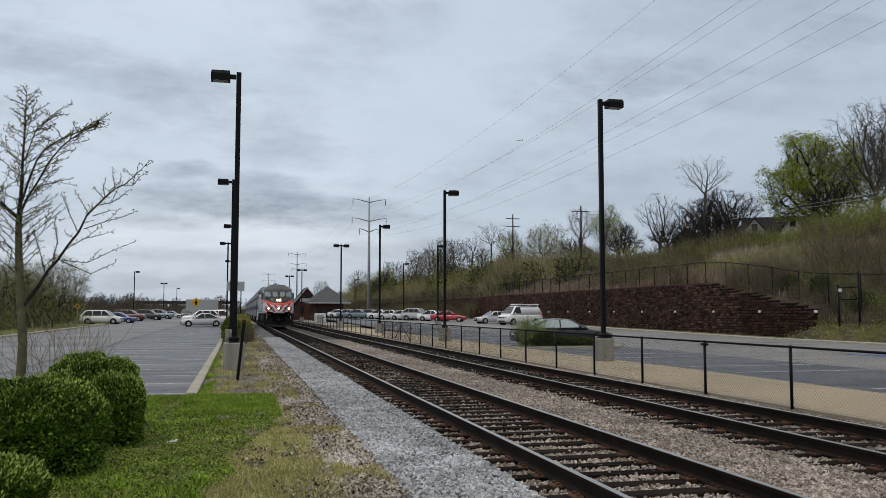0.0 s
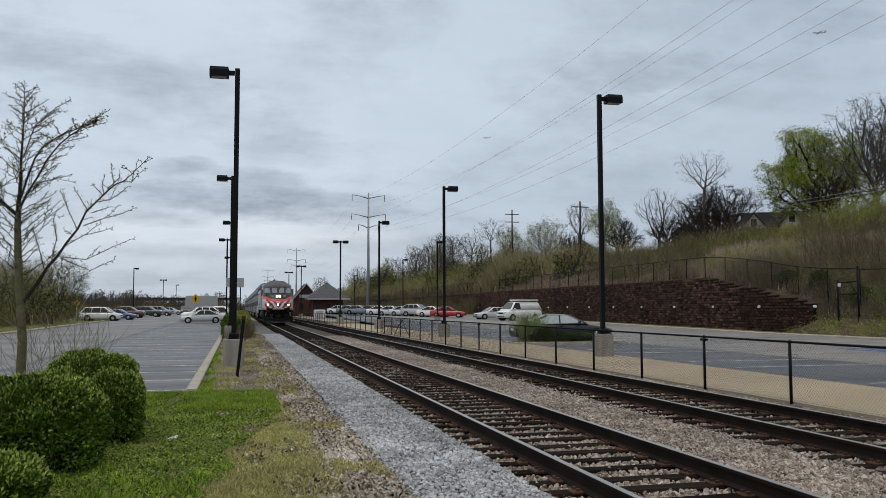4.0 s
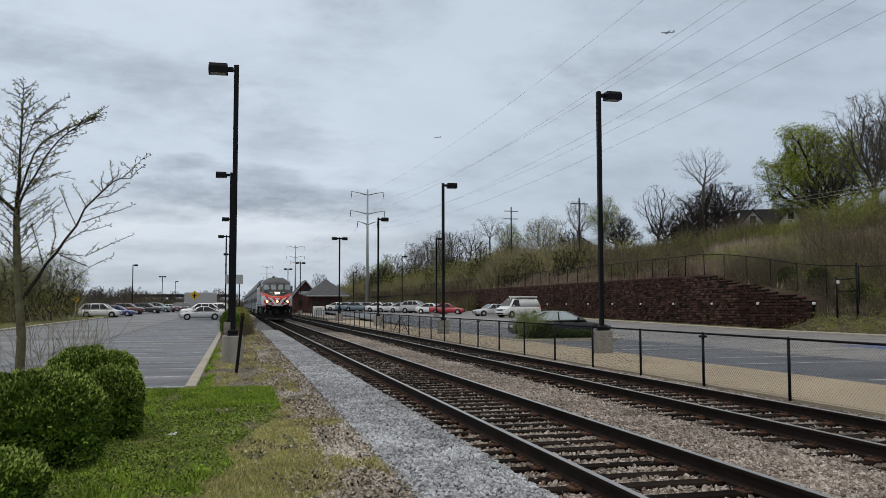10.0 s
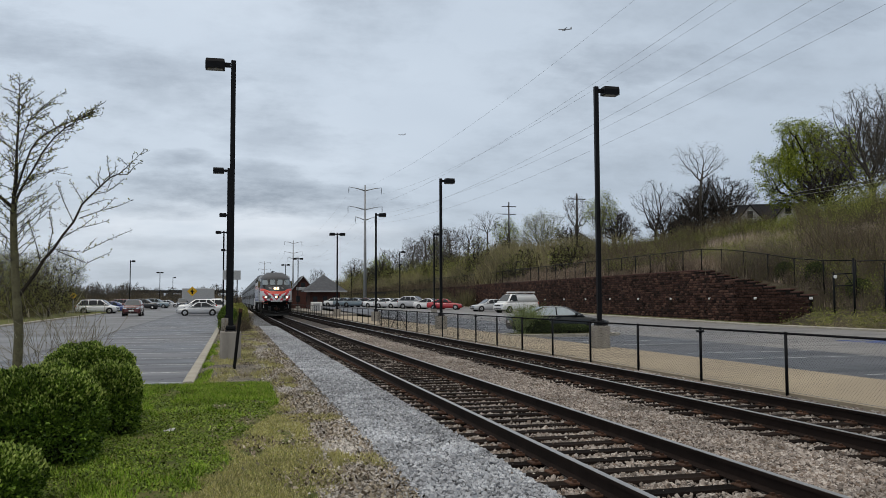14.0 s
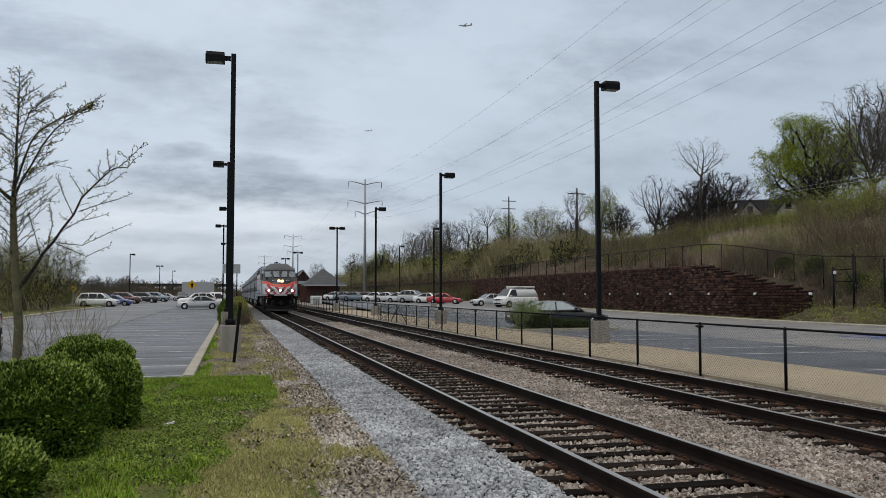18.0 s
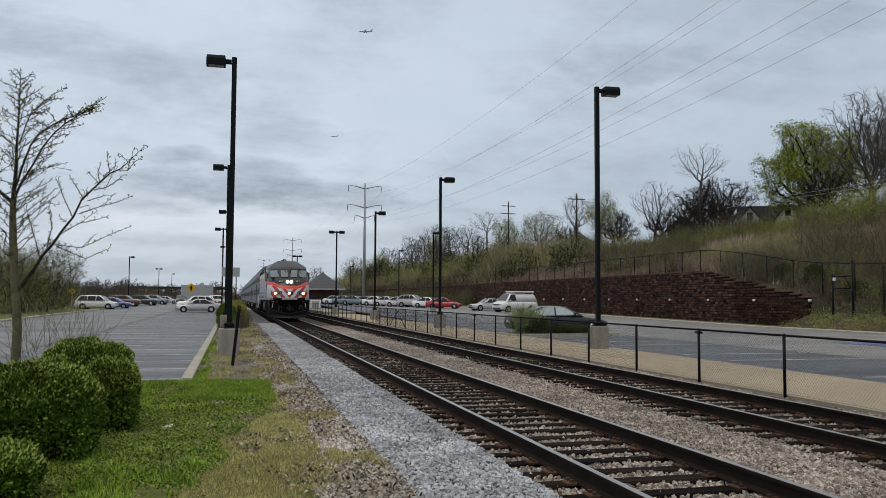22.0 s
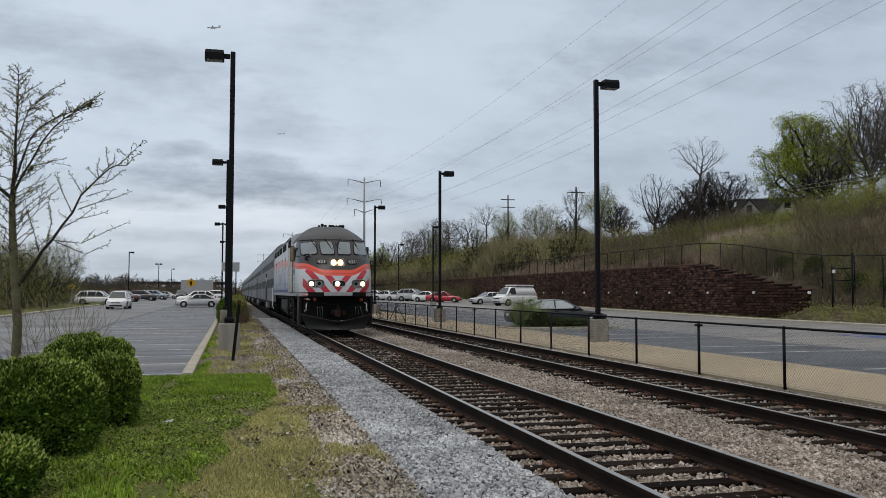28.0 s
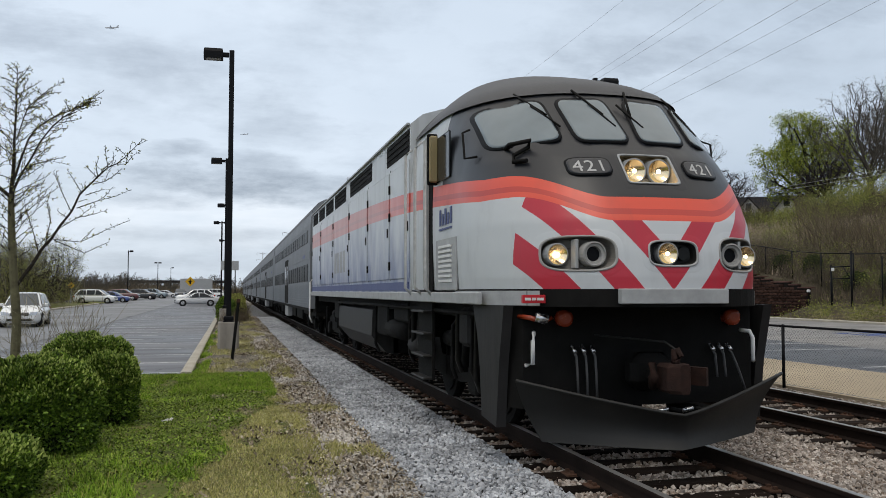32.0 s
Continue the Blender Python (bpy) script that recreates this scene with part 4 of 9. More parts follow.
# ---- pylons and wires ----
def pylon(m, h, label):
    t = thing("pylon", label, "pylon", m, "power line pylons")
    part("mast", Geo().tube([(0, 0, -0.5), (0, 0, h * 0.5), (0, 0, h)], [0.48, 0.34, 0.18], 12), M_GALV, t)
    for z, span in ((h - 0.6, 4.3), (h - 5.6, 4.5), (h - 8.4, 2.6)):
        for s in (-1, 1):
            a = part("cross_arm", Geo().tube([(0, 0, z - 0.9), (s * span * 0.6, 0, z - 0.25), (s * span, 0, z)], [0.16, 0.11, 0.07], 6), M_GALV, t)
            part("insulator", Geo().tube([(s * span, 0, z), (s * span, 0, z - 0.8), (s * span, 0, z - 1.7)], [0.05, 0.10, 0.05], 6), M_IRON, a)
    return t


PYL = [(38.4, 26.0, 32.1), (33.1, 218.0, 32), (28.6, 428, 32), (22.6, 662, 32)]
for x, y, h in PYL:
    pylon(pose(x, y, 0), h, "grey steel monopole pylon with upswept arms")
for s in (-1, 1):
    for dz, span in ((0.6, 4.3), (5.6, 4.5), (8.4, 2.6)):
        for (xa, ya, ha), (xb, yb, hb) in zip(PYL[:-1], PYL[1:]):
            pts = []
            for i in range(25):
                u = i / 24
                sag = (3.7 if ya < 100 else 5.0) * 4 * u * (1 - u)
                pts.append((xa + (xb - xa) * u + s * span, ya + (yb - ya) * u, ha + (hb - ha) * u - dz - 1.7 - sag))
            single("power_cable", Geo().tube(pts, 0.012, 4), M_WIRE, "thin grey overhead power cable", "cable", "overhead power cables")


def utility_pole(x, y, z, h, arms=2):
    t = thing("utility_pole", "dark timber utility pole with cross arms", "utility pole", pose(x, y, z), "utility poles on the hill")
    part("pole", Geo().tube([(0, 0, -0.5), (0, 0, h)], [0.2, 0.13], 8), M_WOODPOLE, t)
    for i in range(arms):
        part("cross_arm", Geo().box(-1.5, 1.5, -0.07, 0.07, h - 1.0 - 1.6 * i, h - 0.85 - 1.6 * i), M_WOODPOLE, t)
    return t


utility_pole(55, 165, hill(55, 165), 13.8)
utility_pole(54.4, 128, hill(54.4, 128), 11.3, 1)
utility_pole(65.3, 255, hill(65.3, 255), 12.5)
for dz in (0.0, -0.35):
    single("hill_cable", Geo().tube([(57.5, 89.6, 13.3 + dz), (56.1, 76, 12.76 + dz), (54.2, 64, 12.24 + dz), (50.8, 52.8, 11.64 + dz), (46, 42, 11.3 + dz)], 0.017, 4), M_PALECABLE, "pale sagging service cable across the hillside", "cable", "service cables on the hill")


# ---- locomotive ----
NZ = [1.63, 1.75, 2.0, 2.3, 2.55, 2.75, 3.0, 3.2, 3.5, 3.8, 3.95, 4.10, 4.23, 4.34, 4.43, 4.50]
NF = [-0.42, -0.42, -0.39, -0.31, -0.18, -0.04, 0.17, 0.38, 0.68, 0.98, 1.18, 1.53, 1.93, 2.30, 2.65, 3.05]
NW = [1.53, 1.54, 1.55, 1.56, 1.56, 1.56, 1.55, 1.54, 1.51, 1.46, 1.38, 1.25, 1.12, 0.99, 0.86, 0.70]
NL = [1.62, 1.62, 1.62, 1.62, 1.65, 1.68, 1.7, 1.72, 1.78, 1.85, 1.85, 1.8, 1.7, 1.5, 1.2, 0.7]


def nose_y(x, z):
    f, wd, ln = np.interp(z, NZ, NF), np.interp(z, NZ, NW), np.interp(z, NZ, NL)
    q = min(0.999, abs(x) / wd)
    return float(f + ln * (1 - (1 - q ** 2.6) ** 0.5))


def nose_ring(z, back, n=14):
    f, wd, ln = np.interp(z, NZ, NF), np.interp(z, NZ, NW), np.interp(z, NZ, NL)
    pts = [(-wd, y, z) for y in np.linspace(back, f + ln, 4)[:-1]]
    for i in range(2 * n + 1):
        a = math.pi * i / (2 * n)
        cx, cy = -math.cos(a), math.sin(a)
        x = math.copysign(abs(cx) ** (2 / 2.6), cx) * wd
        y = f + ln * (1 - abs(cy))
        pts.append((x, y, z))
    pts += [(wd, y, z) for y in np.linspace(f + ln, back, 4)[1:]]
    return pts


def nose_patch(corners, off, n=7, round_=0.22, thick=0.02):
    """A panel that follows the nose: corners (x, z) clockwise from top left, rounded, off metres proud."""
    g = Geo()
    c = [Vector(p) for p in corners]
    ring = []
    for i in range(4):
        p, a, b = c[i], c[i - 1], c[(i + 1) % 4]
        da, db = (a - p), (b - p)
        ra = min(round_, 0.45)
        for k in range(5):
            u = k / 4
            q0, q1 = p + da * ra, p + db * ra
            ring.append((1 - u) ** 2 * q0 + 2 * u * (1 - u) * p + u * u * q1)
    cen = (c[0] + c[1] + c[2] + c[3]) / 4
    rows = []
    for s in [1.0] + [1 - k / n for k in range(1, n)]:
        rows.append([cen + (p - cen) * s for p in ring])
    def lift(p, o):
        return (p[0], nose_y(p[0], p[1]) - o, p[1] + o * 0.3)
    rings = [[lift(p, off - thick) for p in rows[0]]] + [[lift(p, off) for p in r] for r in rows]
    g.loft(rings, cap=False, smooth=True)
    o = len(g.v)
    g.v.append(lift(cen, off))
    base_i = o - len(ring)
    for i in range(len(ring)):
        g.face((base_i + i, base_i + (i + 1) % len(ring), o), 0, True)
    return g


def mirror4(c):
    return [(-c[1][0], c[1][1]), (-c[0][0], c[0][1]), (-c[3][0], c[3][1]), (-c[2][0], c[2][1])]


def grown(c, k):
    cx, cz = sum(p[0] for p in c) / 4, sum(p[1] for p in c) / 4
    return [(p[0] + k * math.copysign(1, p[0] - cx), p[1] + k * math.copysign(1, p[1] - cz)) for p in c]


def wheelset(parent, y, r, name="wheelset"):
    ws = new(name)
    ws.parent = parent
    ws.matrix_basis = pose(0, y, r)
    for s in (-1, 1):
        g = Geo()
        g.disc("x", (s * 0.75, 0, 0), r, 0.13, 28)
        g.disc("x", (s * 0.83, 0, 0), r * 0.8, 0.03, 28)
        g.disc("x", (s * 0.86, 0, 0), 0.16, 0.06, 12)
        part("wheel", g, M_IRON, ws)
    part("axle", Geo().tube([(-0.9, 0, 0), (0.9, 0, 0)], 0.09, 10), M_IRON, ws)
    return ws


def truck(parent, y, half, r):
    """Side frames, springs and boxes of a bogie."""
    t = new("truck")
    t.parent = parent
    t.matrix_basis = pose(0, y, 0)
    for s in (-1, 1):
        x0, x1 = sorted((s * 0.98, s * 1.14))
        part("side_frame", Geo().prism([(-half - 0.55, 0.62), (-half - 0.5, 0.85), (-half * 0.5, 0.95), (-0.5, 0.72), (0.5, 0.72), (half * 0.5, 0.95), (half + 0.5, 0.85), (half + 0.55, 0.62), (half, 0.5), (0.5, 0.42), (-0.5, 0.42), (-half, 0.5)], "x", x0, x1), M_IRON, t)
        for yy in (-half, half):
            a, b = sorted((s * 1.10, s * 1.24))
            part("axle_box", Geo().box(a, b, yy - 0.17, yy + 0.17, r - 0.17, r + 0.2, bev=0.04), M_IRON, t)
            part("shock_absorber", Geo().tube([(s * 1.22, yy + 0.35, 0.6), (s * 1.22, yy + 0.3, 1.15)], 0.05, 8), M_IRON, t)
        for yy in (-0.25, 0.0, 0.25):
            part("spring", Geo().tube([(s * 1.06, yy, 0.45), (s * 1.06, yy, 1.0)], 0.09, 8), M_IRON, t)
        part("brake_cylinder", Geo().tube([(s * 1.2, -half * 0.55, 0.98), (s * 1.2, -half * 0.1, 0.98)], 0.11, 10), M_IRON, t)
    return t


# openings for lamps in the nose: middle x and z, half width and height, squareness
LAMP_HOLES = [(-0.86, 1.972, 0.305, 0.160, 3.2), (0.86, 1.972, 0.305, 0.160, 3.2), (0.02, 1.972, 0.250, 0.115, 4.0), (0.0, 2.845, 0.275, 0.155, 12.0)]


def oval(h, grow, dy):
    """The outline of a lamp opening, widened by grow, dy metres behind the nose's skin."""
    cx, cz, hx, hz, p = h
    pts = []
    for i in range(48):
        a = 2 * math.pi * i / 48
        c, s = math.cos(a), math.sin(a)
        x = cx + (hx + grow) * math.copysign(abs(c) ** (2 / p), c)
        z = cz + (hz + grow) * math.copysign(abs(s) ** (2 / p), s)
        pts.append((x, nose_y(x, z) + dy, z))
    return pts


def lamp_recess(L, h, depth, name, label, wall_m, rim_m):
    """A sunk lamp housing: skin round it, a rim, the walls of the recess and its back."""
    t = part(name, Geo().loft([oval(h, 0.017, 0.0), oval(h, 0.015, -0.012), oval(h, 0.002, -0.014), oval(h, -0.004, 0.004)], cap=False, smooth=True), rim_m, L, label)
    part("surround", Geo().loft([oval(h, 0.085, 0.002), oval(h, 0.07, -0.0012), oval(h, 0.04, -0.0016), oval(h, 0.012, -0.002)], cap=False, smooth=True), M_LIVERY, t)
    g = Geo().loft([oval(h, 0.0, 0.0), oval(h, -0.008, depth * 0.6), oval(h, -0.02, depth), oval(h, -0.06, depth + 0.002), oval(h, -0.10, depth + 0.002)], cap=False)
    g.face(range(len(g.v) - 48, len(g.v)))
    part("recess", g, wall_m, t)
    return t


def shell_mesh():
    """The cab's skin, with openings left for the lamps."""
    zs = np.interp(np.linspace(0, 15, 110), range(16), NZ)
    rings = [nose_ring(z, 4.4, 44) for z in zs]
    n = len(rings[0])

    def open_at(p):
        return p[1] < 1.2 and any(abs((p[0] - cx) / (hx + 0.008)) ** q + abs((p[2] - cz) / (hz + 0.008)) ** q < 1 for cx, cz, hx, hz, q in LAMP_HOLES)
    cut = [[open_at(p) for p in r] for r in rings]
    g = Geo()
    for r in rings:
        g.v += [tuple(p) for p in r]
    for k in range(len(rings) - 1):
        for i in range(n - 1):
            if not (cut[k][i] or cut[k][i + 1] or cut[k + 1][i] or cut[k + 1][i + 1]):
                g.face((k * n + i, k * n + i + 1, (k + 1) * n + i + 1, (k + 1) * n + i), 0, True)
    g.face(range(len(g.v) - n, len(g.v)), 0)
    return g


WHEELS = []


def lamp_dish(parent, x, y, z, r, f):
    """A lit lamp: a glow-tinted parabolic dish that looks forward, its sleeve, and a small bulb at the focus."""
    n, rings = 22, []
    for k in range(9):
        q = r * k / 8 if k else 0.002
        rings.append([(x + q * math.cos(2 * math.pi * i / n), y - q * q / (4 * f), z + q * math.sin(2 * math.pi * i / n)) for i in range(n)])
    d = part("dish", Geo().loft(rings, cap=False, smooth=True), M_DISH, parent, "parabolic reflector tinted with the lamp's warm glow")
    front = y - r * r / (4 * f)
    part("sleeve", Geo().loft([[(x + q * math.cos(2 * math.pi * i / n), yy, z + q * math.sin(2 * math.pi * i / n)) for i in range(n)] for q, yy in ((r * 1.001, front + 0.002), (r * 1.03, front - 0.004), (r * 1.14, front), (r * 1.16, y + 0.08))], cap=False, smooth=False), M_GALV, parent)
    g, b, yb = Geo(), 0.42 * f, y - f
    g.loft([[(x + b * math.sin(a) * math.cos(2 * math.pi * i / 12), yb - b * math.cos(a), z + b * math.sin(a) * math.sin(2 * math.pi * i / 12)) for i in range(12)] for a in [0.05 + 3.04 * k / 7 for k in range(8)]], smooth=True)
    part("bulb", g, M_HEAD, parent, "lit lamp bulb")
    return d


def build_locomotive():
    L = thing("locomotive", "silver diesel locomotive with red chevron nose and dark crown", "locomotive", pose(T1, 88, RAIL))
    part("cab_shell", shell_mesh(), M_LIVERY, L, "silver nose with red chevrons, red band and charcoal crown")
    # roof cap with a brow over the windshield
    part("roof_cap", Geo().loft([[(p[0] * (1.02 + k), p[1] - 0.035, p[2] + 0.0) for p in nose_ring(z, 4.4)]
                                 for z, k in ((3.82, 0.004), (3.86, 0.008), (3.95, 0.0), (4.06, 0.0), (4.15, 0.0), (4.23, 0.0), (4.30, 0), (4.36, 0.0), (4.41, 0), (4.45, 0.0), (4.50, 0.0))], cap=False, closed=False, smooth=True), M_DARKROOF, L, "rounded dark grey cab roof")
    # windshield
    W1 = [(-1.35, 3.69), (-0.80, 3.72), (-0.76, 3.19), (-1.36, 3.15)]
    W2 = [(-0.64, 3.71), (-0.13, 3.72), (-0.07, 3.17), (-0.60, 3.17)]
    for c in (W1, W2, mirror4(W2), mirror4(W1)):
        fr = part("window_frame", nose_patch(grown(c, 0.028), 0.022, round_=0.20, thick=0.05), M_BLACK, L)
        part("pane", nose_patch(c, 0.030, n=12, round_=0.18, thick=0.05), M_GLASS, fr, "windshield glass with reflected sky put into its grey colour")
    for x0, x1 in ((-0.98, -0.80), (-0.42, -0.22), (0.20, 0.10), (0.78, 0.92)):
        wp = part("wiper", Geo().tube([(x0, nose_y(x0, 3.86) - 0.06, 3.86), (x1, nose_y(x1, 3.52) - 0.05, 3.52)], 0.014, 5), M_IRON, L)
        part("blade", Geo().tube([(x1 - 0.10, nose_y(x1 - .1, 3.64) - 0.035, 3.66), (x1 + 0.08, nose_y(x1 + .08, 3.36) - 0.035, 3.36)], 0.012, 4), M_IRON, wp)
    # headlight box and number boards
    box_ = lamp_recess(L, LAMP_HOLES[3], 0.17, "headlight_box", "pale rimmed twin headlight box", mat_bronze, M_GREYPAINT)
    for s in (-0.135, 0.135):
        lamp_dish(box_, s, nose_y(s, 2.83) + 0.125, 2.83, 0.115, 0.054)
    for s in (-1, 1):
        c = [(s * 0.62 - 0.20, 2.95), (s * 0.62 + 0.20, 2.95), (s * 0.62 + 0.20, 2.77), (s * 0.62 - 0.20, 2.77)]
        nb = part("number_board", nose_patch(grown(c, 0.014), 0.018, round_=0.3), M_BLACK, L)
        part("number_plate", nose_patch(c, 0.026, round_=0.3), mat_board, nb)
        for k, ch in enumerate("421"):
            fc = bpy.data.curves.new("digit", "FONT")
            fc.body, fc.size, fc.align_x, fc.align_y, fc.extrude = ch, 0.175, "CENTER", "CENTER", 0.004
            tmp = new("digit_curve", fc)
            me = bpy.data.meshes.new_from_object(tmp.evaluated_get(bpy.context.evaluated_depsgraph_get()))
            bpy.data.objects.remove(tmp)
            me.materials.clear()
            me.materials.append(mat_digit)
            # wrap the digit on the sloping, curved face
            for vtx in me.vertices:
                x, z = s * 0.62 + (k - 1) * 0.112 + vtx.co.x * 1.15, 2.86 + vtx.co.y
                vtx.co = (x, nose_y(x, z) - 0.034 - vtx.co.z, z)
            part("digit", me, None, nb, "pale grey painted digit " + ch)
    # ditch lights: sunk oval housings with a lit lamp and a dark lamp
    for s, h in ((-1, LAMP_HOLES[0]), (1, LAMP_HOLES[1])):
        t = lamp_recess(L, h, 0.15, "ditch_light", "sunk oval housing with two round lamps", mat_recess, mat_lamprim)
        x = s * 0.735
        y = nose_y(x, 1.965) + 0.02
        rim = part("rim", Geo().loft([[(x + q * math.cos(2 * math.pi * i / 28), yy, 1.965 + q * math.sin(2 * math.pi * i / 28)) for i in range(28)] for q, yy in ((0.124, y + 0.12), (0.120, y), (0.108, y - 0.004), (0.098, y + 0.012), (0.076, y + 0.016), (0.070, y + 0.05))], cap=False), mat_lamprim, t)
        part("lens", Geo().tube([(x, y + 0.10, 1.965), (x, y + 0.052, 1.965), (x, y + 0.048, 1.965)], [0.090, 0.080, 0.05], 24, smooth=False), M_BLACK, t, "unlit dark lamp")
        x = s * 1.03
        lamp_dish(t, x, nose_y(x, 1.965) + 0.085, 1.965, 0.098, 0.046)
        a, b = sorted((s * 0.862, s * 0.895))
        part("bracket", Geo().box(a, b, nose_y(s * 0.88, 1.97) + 0.03, nose_y(s * 0.88, 1.97) + 0.15, 1.83, 2.11, bev=0.006), M_GREYPAINT, t)
    t = lamp_recess(L, LAMP_HOLES[2], 0.10, "centre_light", "lit oval centre lamp in a pale rim", M_PLOW, M_GREYPAINT)
    lamp_dish(t, -0.03, nose_y(0, 1.97) + 0.075, 1.97, 0.098, 0.046)
    part("lens", Geo().tube([(0.15, nose_y(0.15, 1.97) + 0.08, 1.97), (0.15, nose_y(0.15, 1.97) + 0.04, 1.97)], [0.07, 0.065], 18), M_CARGLASS, t, "dark unlit lens")
    # front sill, end plate, lower front
    part("anticlimber", Geo().prism([(p[0] * 1.004, p[1] - 0.02) for p in nose_ring(1.64, 1.9)], "z", 1.46, 1.632), M_IRON, L)
    part("sill_plate", Geo().box(-0.56, 0.56, -0.465, -0.38, 1.49, 1.635, bev=0.008), M_GREYPAINT, L, "scuffed pale grey steel plate")
    part("end_sheet", Geo().prism([(-1.42, 0.9), (-1.38, 0.15), (-1.28, 0.0), (1.28, 0.0), (1.38, 0.15), (1.42, 0.9)], "z", 0.45, 1.45), M_IRON, L, "black lower front")
    for s in (-1, 1):
        part("side_skirt", Geo().prism([(0.2, 1.47), (1.28, 1.47), (1.12, 1.15), (1.02, 0.8), (0.96, 0.30), (0.45, 0.25), (0.35, 0.9)], "x", *sorted((s * 1.40, s * 1.50))), mat_skirt, L, "streaked dark grey corner skirt")
        part("marker_lamp", Geo().tube([(s * 0.94 + 0.07, 0.02, 1.34), (s * 0.94 + 0.07, -0.11, 1.34), (s * 0.94 + 0.07, -0.13, 1.34)], [0.085, 0.085, 0.05], 18), M_AMBER, L, "round orange marker lamp")
        part("grab_iron", Geo().tube([(s * 1.16, 0.01, 1.20), (s * 1.20, -0.11, 1.19), (s * 1.22, -0.13, 1.12), (s * 1.22, -0.13, 0.90), (s * 1.27, -0.06, 0.88)], 0.022, 7), M_WHITE, L, "white grab iron")
        for k in range(3):
            x = s * (0.57 + 0.10 * k) + (0.20 if s > 0 else 0.0)
            lean_ = 0.16 if s > 0 and k == 2 else 0.02
            hs = part("hose", Geo().tube([(x, -0.06, 1.03), (x + 0.005, -0.13, 0.96), (x + lean_ * 0.4, -0.15, 0.80), (x + lean_, -0.14, 0.55 + (0.18 if s > 0 and k < 2 else 0.0))], 0.013, 6), mat_hose, L, "thin grey hanging air hose")
            part("fitting", Geo().tube([(x, -0.03, 1.06), (x, -0.12, 1.0)], 0.022, 6), M_CHROME, hs)
        part("plow_brace", Geo().box(*sorted((s * 0.5, s * 0.62)), -0.40, 0.4, 0.25, 0.46), M_IRON, L)
    plate_ = part("builder_plate", Geo().box(-1.38, -1.15, -0.03, 0.02, 1.495, 1.575, bev=0.005), mat_redplate, L, "small red plate with unreadable lettering")
    for x0, x1 in ((-1.36, -1.30), (-1.29, -1.25), (-1.24, -1.17)):
        part("lettering_bar", Geo().box(x0, x1, -0.034, -0.028, 1.522, 1.548), M_WHITE, plate_)
    # coupling hoses by the left marker lamp
    mu = part("hose_cluster", Geo().tube([(-1.30, 0.05, 1.36), (-1.24, -0.10, 1.35), (-1.10, -0.14, 1.31), (-1.02, -0.10, 1.35)], 0.026, 8), M_AMBER, L, "red and grey hose couplings")
    part("fitting", Geo().tube([(-1.2, -0.15, 1.36), (-1.08, -0.17, 1.33)], 0.05, 8), M_CHROME, mu)
    part("nose_bracket", Geo().tube([(-1.25, nose_y(-1.25, 3.14) - 0.02, 3.14), (-1.25, nose_y(-1.25, 3.14) - 0.16, 3.16), (-1.08, nose_y(-1.08, 3.16) - 0.16, 3.18), (-1.08, nose_y(-1.08, 3.10) - 0.03, 3.12), (-1.22, nose_y(-1.22, 3.02) - 0.05, 3.04), (-1.24, nose_y(-1.24, 2.96) - 0.06, 2.96), (-1.14, nose_y(-1.14, 2.94) - 0.05, 2.96)], 0.024, 6), M_IRON, L, "small black bracket")
    # coupler
    cp = part("coupler", Geo().box(-0.10, 0.10, -0.66, 0.3, 0.70, 0.90, bev=0.06), M_IRON, L, "rusty knuckle coupler")
    part("knuckle", Geo().loft([[(x * k, y, z) for x, y in ((-0.17, -0.84), (-0.07, -0.92), (0.03, -0.91), (0.085, -0.82), (0.10, -0.64), (-0.14, -0.60))] for z, k in ((0.66, 0.8), (0.69, 1.0), (0.90, 1.0), (0.93, 0.8))]), M_COUPLER, cp)
    part("guard_arm", Geo().loft([[(x, y, z) for x, y in ((0.13, -0.62), (0.24, -0.84), (0.29, -0.79), (0.21, -0.56))] for z in (0.72, 0.76, 0.86, 0.89)]), M_COUPLER, cp)
    part("jaw", Geo().tube([(-0.20, -0.62, 0.70), (-0.23, -0.70, 0.80), (-0.20, -0.62, 0.92)], [0.04, 0.055, 0.04], 8), M_COUPLER, cp)
    part("shank_collar", Geo().box(-0.24, 0.24, -0.30, -0.06, 0.62, 1.0, bev=0.10), M_IRON, cp)
    part("lock_lift", Geo().tube([(-0.02, -0.74, 0.92), (0.03, -0.74, 1.0), (0.0, -0.72, 1.07)], [0.05, 0.035, 0.03], 8), M_COUPLER, cp)
    for k_ in range(5):
        part("chain_link", Geo().tube([(-0.3 + 0.13 * k_, -0.66, 0.50 - 0.02 * (k_ % 2)), (-0.2 + 0.13 * k_, -0.68, 0.48 + 0.02 * (k_ % 2))], 0.022, 6), M_CHROME if k_ % 2 else M_IRON, cp)
    part("lift_lever", Geo().tube([(-0.55, -0.08, 1.17), (0.0, -0.5, 1.12), (0.04, -0.74, 1.02)], 0.011, 6), M_PLOW, cp)
    part("pin", Geo().tube([(0, -0.70, 0.9), (0, -0.70, 1.06)], 0.04, 8), M_COUPLER, cp)
    # plow: a shallow V with swept-up ends
    xs = np.linspace(-1.45, 1.45, 21)
    rows = []
    for k in range(6):
        u = k / 5
        row = []
        for x in xs:
            ax = abs(x) / 1.45
            top = 0.46 + 0.30 * ax ** 1.15
            bot = 0.13 + 0.03 * ax
            wx = x * (0.80 + 0.20 * u)
            z = bot + (top - bot) * u
            y = -0.80 + 0.58 * ax ** 1.15 + 0.10 * math.sin(math.pi * u) - 0.06 * u
            row.append((wx, y, z))
        rows.append(row)
    g = Geo()
